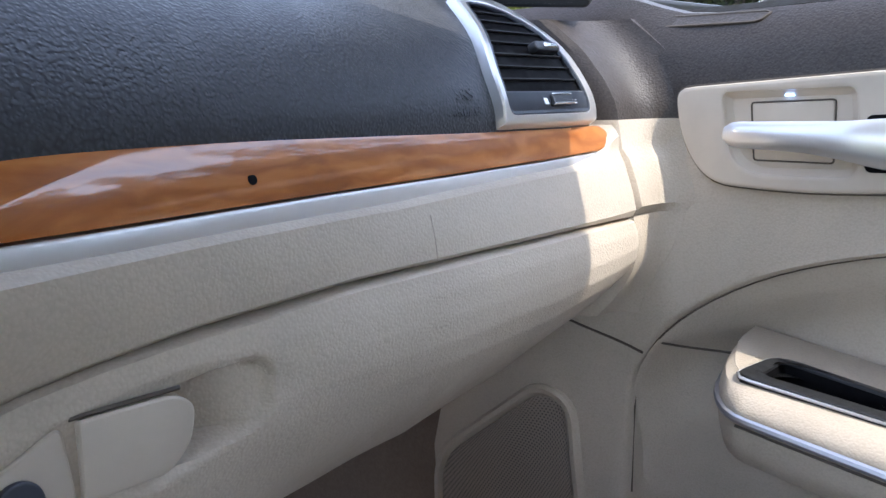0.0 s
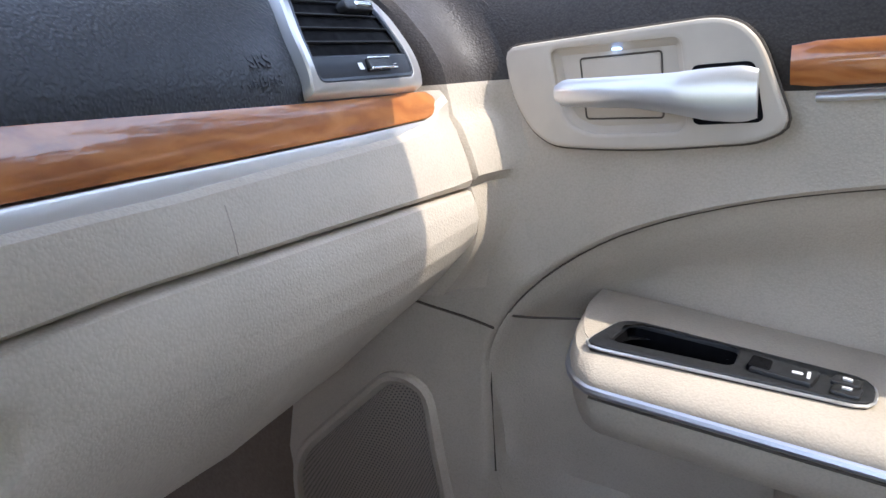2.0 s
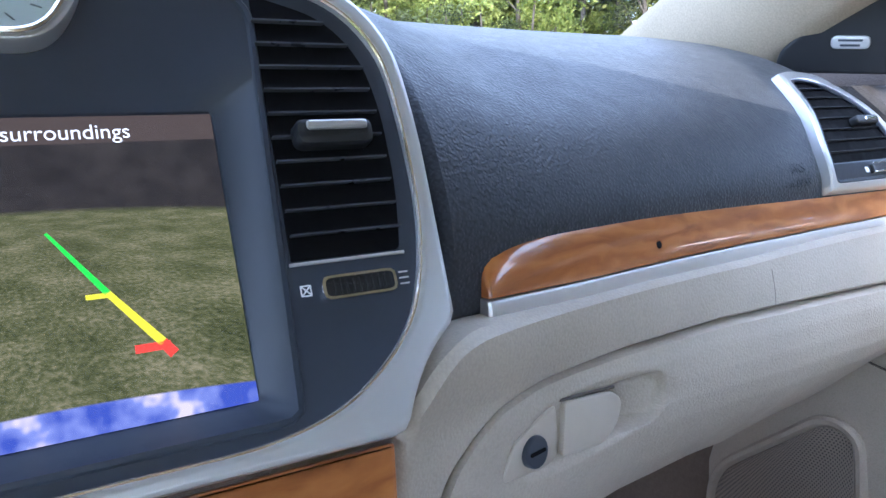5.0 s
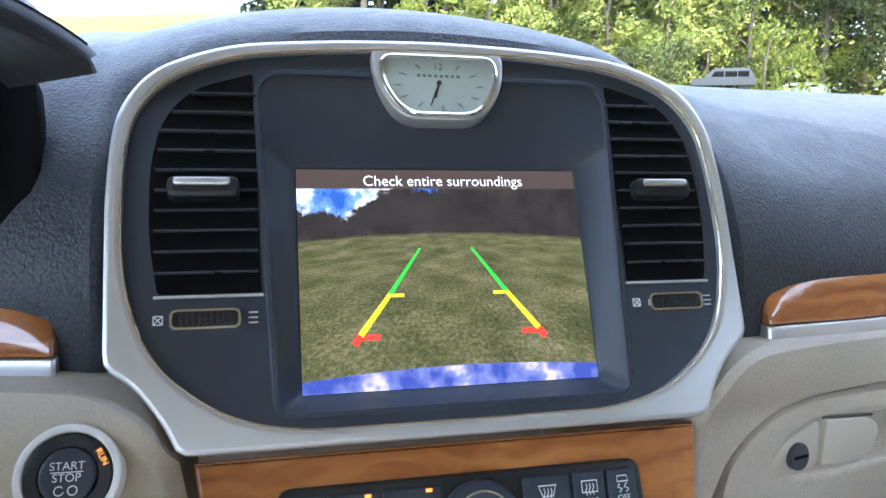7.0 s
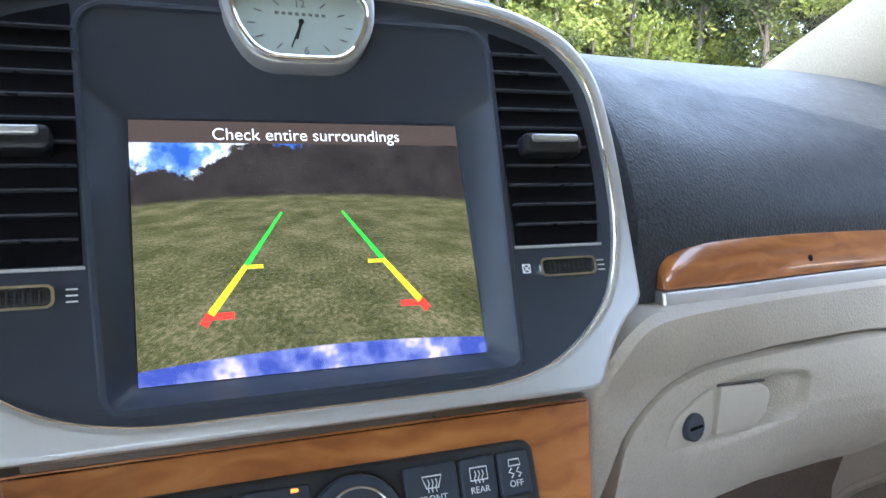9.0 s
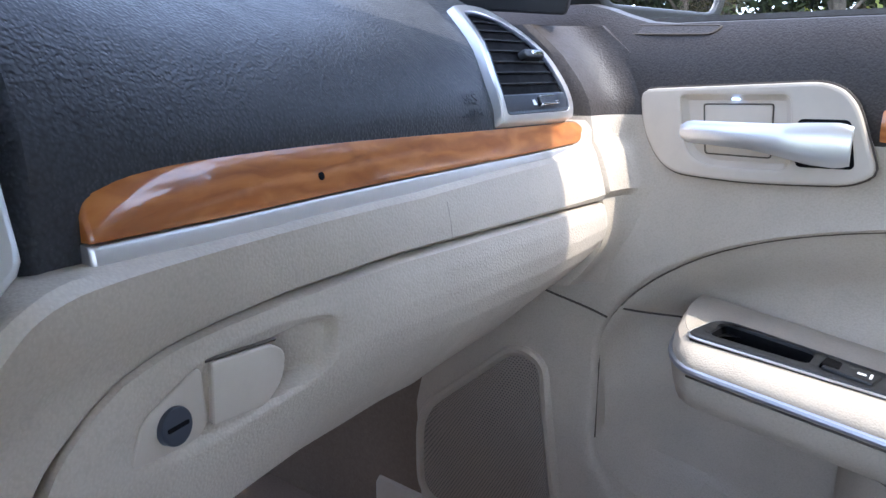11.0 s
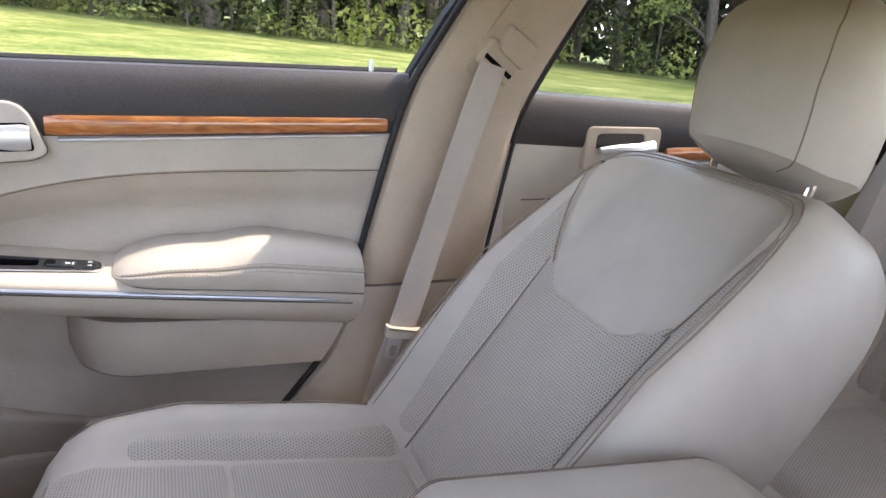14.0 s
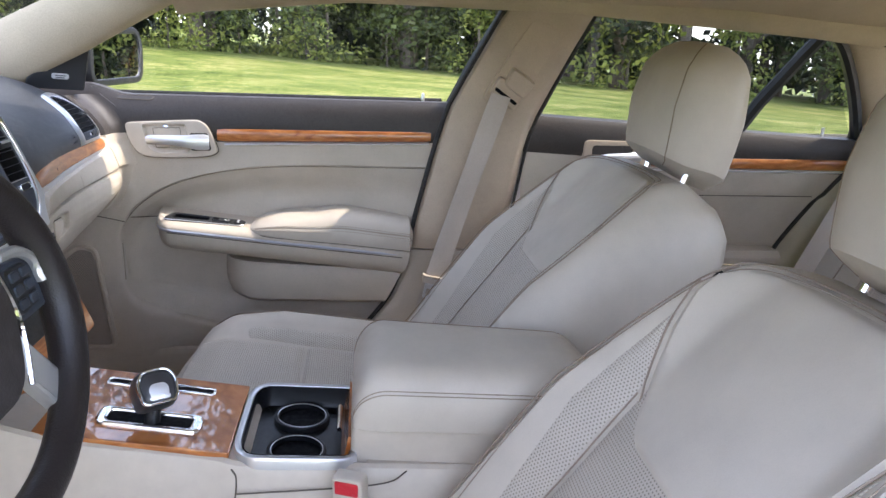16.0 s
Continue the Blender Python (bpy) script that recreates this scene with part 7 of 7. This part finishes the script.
# other side of the car, behind the camera's way
for z0, z1, mat, nm in ((FLOOR, 1.345, pillar_skin, "trim_far_pillar"),):
    bm = pillar_rows(z0, z1, 20)
    bmesh.ops.scale(bm, vec=(-1, 1, 1), verts=bm.verts)
    bmesh.ops.translate(bm, vec=(-0.06, -0.24, 0), verts=bm.verts)
    tagged(part(nm, bm, mat, None), "tan centre pillar trim on the driver's side", "pillar", kind="structure")

belt = thing("seat_belt", (0.70, -0.75, 0.40), "beige seat belt hanging from the centre pillar", "seat belt")
gm = axes((pillar_x(1.11) - 0.002, -0.872, 1.112), (0.1, -0.93, -0.34), (-0.28, -0.30, 0.91))
part("height_slide", plate(rounded([(-0.048, -0.055), (0.040, -0.075), (0.058, 0.155), (-0.020, 0.170)], 0.012), gm, -0.008, 0.0035, 0.002), pillar_skin, belt, "tan belt height slide")
part("guide_cap", plate(rounded([(-0.018, 0.000), (0.044, -0.016), (0.052, 0.032), (-0.014, 0.046)], 0.009), gm, 0.0, 0.024, 0.008, 0.003), pillar_skin, belt, "tan moulded guide cap")
part("guide_loop", plate(rounded([(-0.040, -0.034), (0.036, -0.054), (0.046, -0.004), (-0.034, 0.014)], 0.010), gm, 0.0, 0.016, 0.005), pillar_skin, belt, "tan belt loop")
part("guide_slot", plate(rounded([(-0.032, -0.012), (0.034, -0.030), (0.032, -0.038), (-0.032, -0.021)], 0.003), gm, 0.002, 0.0168, 0.001), deep_black, belt)
g0, g1 = Vector((0.700, -0.850, 1.088)), Vector((0.662, -0.700, 0.645))
half = Vector((0.0, 0.0235, 0.006))
rows = []
for t in span(0, 1, 14):
    c = g0.lerp(g1, t) + Vector((0.004 * math.sin(t * math.pi), 0, 0))
    hw = half * (1 + 0.03 * math.sin(t * 9))
    rows.append([c - hw + Vector((-0.0008, 0, 0)), c + Vector((-0.0022, 0, 0)), c + hw + Vector((-0.0008, 0, 0)), c + hw + Vector((0.0008, 0, 0)), c - hw + Vector((0.0008, 0, 0))])
part("webbing", loft(rows, close_u=True, cap=True), webbing, belt, "beige woven webbing")
rows = []
h0, h1 = Vector((0.664, -0.700, 0.64)), Vector((0.690, -0.625, 0.36))
for t in span(0, 1, 8):
    c = h0.lerp(h1, t)
    rows.append([c - half + Vector((-0.0008, 0, 0)), c + half + Vector((-0.0008, 0, 0)), c + half + Vector((0.0008, 0, 0)), c - half + Vector((0.0008, 0, 0))])
part("lower_webbing", loft(rows, close_u=True, cap=True), webbing, belt)
tm = axes((0.655, -0.700, 0.640), (0.02, -0.98, -0.18), (-0.08, -0.17, 0.97))
part("tongue_grip", plate(rounded([(-0.030, -0.010), (0.030, -0.010), (0.034, 0.012), (0.020, 0.008), (-0.020, 0.008), (-0.034, 0.014)], 0.006), tm, -0.005, 0.007, 0.003), smooth_beige, belt, "beige tongue grip")
part("tongue", ring_plate(resample(rrect(-0.010, -0.030, 0.024, 0.042, 0.004), 40, (-0.022, -0.03)), resample(rrect(-0.010, -0.034, 0.012, 0.018, 0.002), 40, (-0.016, -0.034)), tm, -0.001, 0.003, 0.0008), silver, belt, "steel belt tongue")

# ---- rear door ----
rd = thing("rear_door", (0.84, -1.35, 0.40), "closed beige rear car door with wood strip", "car door")


def rear_sill(y):
    return interp([(-1.86, 0.990), (-0.93, 1.040)], y)


rows = []
for y in span(-0.925, -1.87, 34):
    x, s = door_x(y), rear_sill(y)
    rows.append([(x + 0.03, y, s - 0.095), (x, y, s - 0.095), (x - 0.006, y, s - 0.085), (x - 0.007, y, s - 0.05), (x - 0.002, y, s - 0.02), (x + 0.010, y, s - 0.004), (x + 0.04, y, s), (x + 0.05, y, s - 0.02)])
part("upper_rail", loft(rows, close_u=True, cap=True), brown_pad, rd, "dark brown upper rail")
rows = []
for y in span(-0.925, -1.84, 40):
    r = []
    for k in span(0, 1, 20):
        z = (rear_sill(y) - 0.094) * (1 - k) + 0.40 * k
        dip = 0.014 * smooth((0.835 - z) / 0.015) if y < -1.0 else 0.014 * smooth((0.835 - z) / 0.015) * smooth((-0.95 - y) / 0.05)
        r.append((door_x(y) + dip + 0.02 * max(0, (0.6 - z)), y, z))
    rows.append(r)
part("door_card", loft(rows), vinyl, rd, "beige rear door card")
part("card_seam", tube([(door_x(y) + 0.0005, y, 0.838) for y in span(-0.96, -1.72, 24)], 0.0013, 5), seam_dark, rd)
part("rear_seal", tube([(door_x(y) + (0.012 if z < 0.83 else 0.0), y, z) for y, z in spline([(-1.815, 0.92), (-1.74, 0.83), (-1.66, 0.72), (-1.59, 0.60)], 6)], 0.006, 8), rubber, rd, "black rubber door seal")
part("wood_strip", strip(-1.265, -1.80, 0.913, 0.938, 0.009, lambda y: door_x(y) - 0.004, -0.004), burl_wood, rd, "burl wood strip")
part("strip_line", strip(-1.265, -1.79, 0.902, 0.909, 0.007, lambda y: door_x(y) - 0.001), silver, rd)
fm = axes((door_x(-1.165) - 0.001, -1.165, 0.937), (0, -1, 0), (0, 0, 1))
bez2 = resample(rounded([(-0.088, -0.045), (0.080, -0.045), (0.084, 0.040), (-0.084, 0.042)], 0.014), 60, (-0.088, 0))
hole2 = resample(rounded([(-0.062, -0.030), (0.045, -0.030), (0.045, 0.028), (-0.062, 0.028)], 0.010), 60, (-0.062, 0))
hb = part("handle_bezel", ring_plate(bez2, hole2, fm, -0.01, 0.009, 0.003), pillar_skin, rd)
part("handle_cup", plate(shrink(hole2, -0.002), fm, -0.02, -0.014, 0.001), smooth_beige, hb)
part("handle_lever", tube([fm @ Vector(p) for p in ((-0.055, -0.004, 0.012), (-0.02, 0.0, 0.018), (0.03, 0.0, 0.018), (0.062, 0.002, 0.010))], lambda f: 0.007 + 0.007 * f, 10), silver, hb, "silver door lever")
rows = []
for y in span(-1.00, -1.62, 20):
    x = door_x(y)
    rows.append([(x + 0.03, y, 0.70), (x - 0.05, y, 0.70), (x - 0.065, y, 0.685), (x - 0.068, y, 0.66), (x - 0.055, y, 0.63), (x + 0.03, y, 0.60)])
arm2 = part("armrest", loft(rows, close_u=True, cap=True), vinyl, rd, "beige rear armrest")
part("chrome_line", tube([(door_x(y) - 0.070, y, 0.668) for y in span(-1.02, -1.60, 10)], 0.0035, 6), chrome, arm2)
part("lock_pin", tube([(0.790, -1.74, 0.99), (0.790, -1.74, 1.018)], 0.0042, 8), silver, rd)
part("outer_skin", loft([[(x, y, z) for x, z in ((0.90, 0.99), (0.94, 0.92), (0.95, 0.75), (0.94, 0.5), (0.90, 0.36), (0.85, 0.36))] for y in span(-0.80, -2.0, 6)]), silver, rd, "silver painted outer skin")
gl = [[(x, y, z) for y in span(y0, y1, 8)] for z, y0, y1, x in ((0.985, -0.93, -1.84, 0.815), (1.10, -0.98, -1.76, 0.765), (1.20, -1.03, -1.69, 0.715), (1.30, -1.07, -1.60, 0.665))]
g = part("window_3", loft(gl), tint_glass, None)
g.visible_shadow = False
tagged(g, "lightly tinted rear door glass", "window", kind="structure")
part("quarter_bar", tube([(0.798, -1.49, 0.985), (0.765, -1.535, 1.08), (0.71, -1.60, 1.20), (0.675, -1.645, 1.275)], 0.017, 8), black, rd, "black bar of the quarter window")
part("rear_channel", tube(spline([(0.80, -1.835, 0.985), (0.78, -1.825, 1.02), (0.745, -1.775, 1.12), (0.70, -1.70, 1.22), (0.668, -1.63, 1.275)], 5), 0.016, 8), black, rd)
part("front_channel", tube([(pillar_x(z) + 0.05, interp(B_REAR, z) - 0.006, z) for z in span(1.03, 1.32, 10)], 0.012, 8), black, rd)

# rear pillar and rear of the cabin
rows = []
for t in span(0, 1, 18):
    z = 0.96 + 0.36 * t
    yf = interp([(0.96, -1.845), (1.04, -1.835), (1.12, -1.785), (1.22, -1.705), (1.28, -1.63), (1.32, -1.55)], z)
    xw = interp([(0.96, 0.772), (1.04, 0.755), (1.12, 0.728), (1.22, 0.682), (1.28, 0.655), (1.32, 0.63)], z)
    rows.append([(xw + 0.03, yf - 0.002, z), (xw + 0.006, yf - 0.004, z), (xw - 0.006, yf - 0.016, z), (xw - 0.022, yf - 0.06, z), (xw - 0.055, yf - 0.18, z), (xw - 0.10, yf - 0.34, z), (xw - 0.13, yf - 0.5, z), (xw + 0.05, yf - 0.5, z)])
bm = loft(rows, close_u=True, cap=True)
tagged(part("trim_rear_pillar", bm, headcloth, None), "beige cloth-covered rear pillar trim", "pillar", kind="structure")
tagged(part("trim_pillar_seam", tube(spline([(0.655, -1.66, 1.245), (0.63, -1.80, 1.225), (0.60, -1.95, 1.235), (0.56, -2.05, 1.25)], 5), 0.0016, 5), seam_dark, None), "thin seam across the rear pillar trim", "seam", kind="structure")
tagged(part("trim_parcel_shelf", box(-0.72, 0.72, -2.45, -1.93, 0.98, 1.0, 0.008), headcloth, None), "beige parcel shelf behind the rear seat", "shelf", kind="structure")
rows = [[(x, -1.93 - 0.48 * (1 - t), 1.0 + 0.33 * t - 0.03 * (x / 0.6) ** 2) for x in span(-0.60, 0.60, 9)] for t in span(0, 1, 6)]
g = part("window_4", loft(rows), rear_glass, None)
g.visible_shadow = False
tagged(g, "raked rear window", "window", kind="structure")

# grab handle on the roof rail
gh = thing("grab_handle", (0.60, -1.20, 1.33), "beige folding grab handle on the roof rail", "grab handle")
part("mount", box(0.600, 0.622, -1.40, -1.335, 1.318, 1.345, 0.008), headcloth, gh)
part("handle", tube(spline([(0.598, -1.365, 1.330), (0.585, -1.33, 1.322), (0.585, -1.22, 1.318), (0.598, -1.17, 1.330)], 6), 0.008, 8), pillar_skin, gh)

# ---- rear seat ----
rs = thing("rear_bench", (0.0, -1.6, FLOOR), "beige leather rear bench with perforated panels", "bench seat")


def bench_at(x, s, lift=0.0):
    y, z = -1.615 - 0.285 * s, 0.46 + 0.58 * s
    f = abs(abs(x) - 0.34)
    dip = 0.035 * smooth((f - 0.14) / 0.10) * (1 - 0.4 * s)
    top = -0.05 * max(0.0, (s - 0.9) / 0.1) ** 2
    return Vector((x, y + (0.9 * (dip + lift + top)), z + 0.44 * (dip + lift + top)))


def bench_cushion(x, t, lift=0.0):
    y = -1.13 - 0.52 * t
    f = abs(abs(x) - 0.34)
    z = interp([(0, 0.44), (0.06, 0.485), (0.2, 0.505), (1.0, 0.470)], t) + 0.025 * smooth((f - 0.16) / 0.10)
    return Vector((x, y, z + lift))


xs = span(-0.72, 0.72, 73)
rows = [[bench_at(x, s, -0.004) for x in xs] for s in span(0, 1, 24)]
rows = [[(p.x, p.y - 0.14, p.z) for p in rows[0]]] + rows + [[(p.x, p.y - 0.12, p.z - 0.02) for p in rows[-1]]]
rback = part("backrest", loft(rows), leather, rs, "beige leather rear backrest")
rows = [[bench_cushion(x, t, -0.004) for x in xs] for t in span(0, 1, 22)]
rows = [[(p.x, p.y, FLOOR + 0.03) for p in rows[0]]] + rows
rcush = part("cushion", loft(rows), leather, rs, "beige leather rear cushion")
for cx in (-0.34, 0.34):
    part("backrest_insert", panel(bench_at, lambda s: cx - 0.125, lambda s: cx + 0.125, 0.05, 0.70, 24, 22, 0.004), perf, rback, "perforated leather insert")
    part("backrest_bib", panel(bench_at, lambda s: cx - 0.15, lambda s: cx + 0.15, 0.70, 0.97, 18, 22, 0.005), leather, rback)
    part("cushion_insert", panel(bench_cushion, lambda s: cx - 0.13, lambda s: cx + 0.13, 0.12, 0.95, 24, 22, 0.004), perf, rcush, "perforated leather insert")
    for sg in (-1, 1):
        part("side_insert", panel(bench_at, lambda s: cx + sg * 0.127, lambda s: cx + sg * 0.175, 0.05, 0.85, 24, 8, 0.003), perf, rback)
        part("piping", tube([bench_at(cx + sg * 0.225, s, 0.0) for s in span(0.02, 0.96, 24)], 0.0018, 5), thread, rback)
# low head restraints on the rear backrest
for cx in (-0.34, 0.34):
    rows = []
    for f in span(0, 1, 14):
        z, yc = 0.965 + 0.150 * f, -1.835 - 0.030 * f
        e = math.sqrt(max(0.03, 1 - abs(2 * f - 1) ** 3.2))
        w, d = 0.128 * (0.80 + 0.20 * e), 0.062 * (0.35 + 0.65 * e)
        rows.append([(cx + w * math.copysign(abs(math.cos(a)) ** 0.6, math.cos(a)), yc + d * math.copysign(abs(math.sin(a)) ** 0.7, math.sin(a)), z) for a in span(0, math.tau, 29)[:-1]])
    rh = part("rear_headrest", loft(rows, close_u=True, cap=True), leather, rs, "low beige leather head restraint")
    part("headrest_seam", tube([Vector(r[3]) for r in rows[1:-1]], 0.0010, 5), thread, rh)
rb = thing("rear_seat_belt", (0.6, -1.8, 0.5), "beige rear seat belt across the backrest", "seat belt")
a, b = Vector((0.640, -1.852, 1.080)), Vector((0.545, -1.600, 0.690))
rows = []
hw = Vector((0.018, 0.012, 0.004))
for t in span(0, 1, 10):
    c = a.lerp(b, t) + Vector((0, 0.012, 0.006))
    rows.append([c - hw, c + Vector((0, 0.0016, 0.001)), c + hw, c + hw - Vector((0, 0.0016, 0)), c - hw - Vector((0, 0.0016, 0))])
part("webbing", loft(rows, close_u=True, cap=True), webbing, rb, "beige woven webbing")
rtm = axes((0.545, -1.580, 0.675), (0.83, 0.55, 0.0), (-0.2, -0.45, 0.87))
part("tongue_grip", plate(rrect(0, 0.012, 0.055, 0.020, 0.006), rtm, -0.004, 0.007, 0.003), smooth_beige, rb)
part("tongue", ring_plate(resample(rrect(0, -0.015, 0.026, 0.036, 0.005), 40, (-0.013, -0.015)), resample(rrect(0, -0.018, 0.015, 0.020, 0.003), 40, (-0.0075, -0.018)), rtm, -0.001, 0.003, 0.0008), chrome, rb)
part("slot", plate(rrect(0, 0, 0.05, 0.012, 0.003), axes((0.642, -1.858, 1.086), (0.83, 0.5, 0.1), (-0.1, -0.3, 0.95)), -0.004, 0.003, 0.001), deep_black, rb)
part("belt_keeper", box(0.525, 0.560, -1.855, -1.825, 0.975, 1.0, 0.006), smooth_beige, rb)

# amber courtesy reflector low on the front door
part("door_reflector", plate(rrect(0, 0, 0.05, 0.008, 0.002), axes((0.832, 0.10, 0.395), (0, -1, 0), (0, 0, 1)), -0.002, 0.004, 0.001), plain("amber_reflector", (0.85, 0.35, 0.04), 0.25), door, "amber reflector")
# sun visors folded up under the header
for sgn in (1, -1):
    vz = thing("sun_visor", (sgn * 0.32, -0.2, 1.37), "beige sun visor folded against the headliner", "sun visor", "sun visors")
    part("blade", loft([[(sgn * x, y, roof_z(x, y) - 0.012 + dz) for y, dz in ((-0.13, 0.004), (-0.14, -0.008), (-0.28, -0.010), (-0.30, 0.0), (-0.28, 0.006))] for x in span(0.12, 0.54, 12)], close_u=True, cap=True), headcloth, vz)
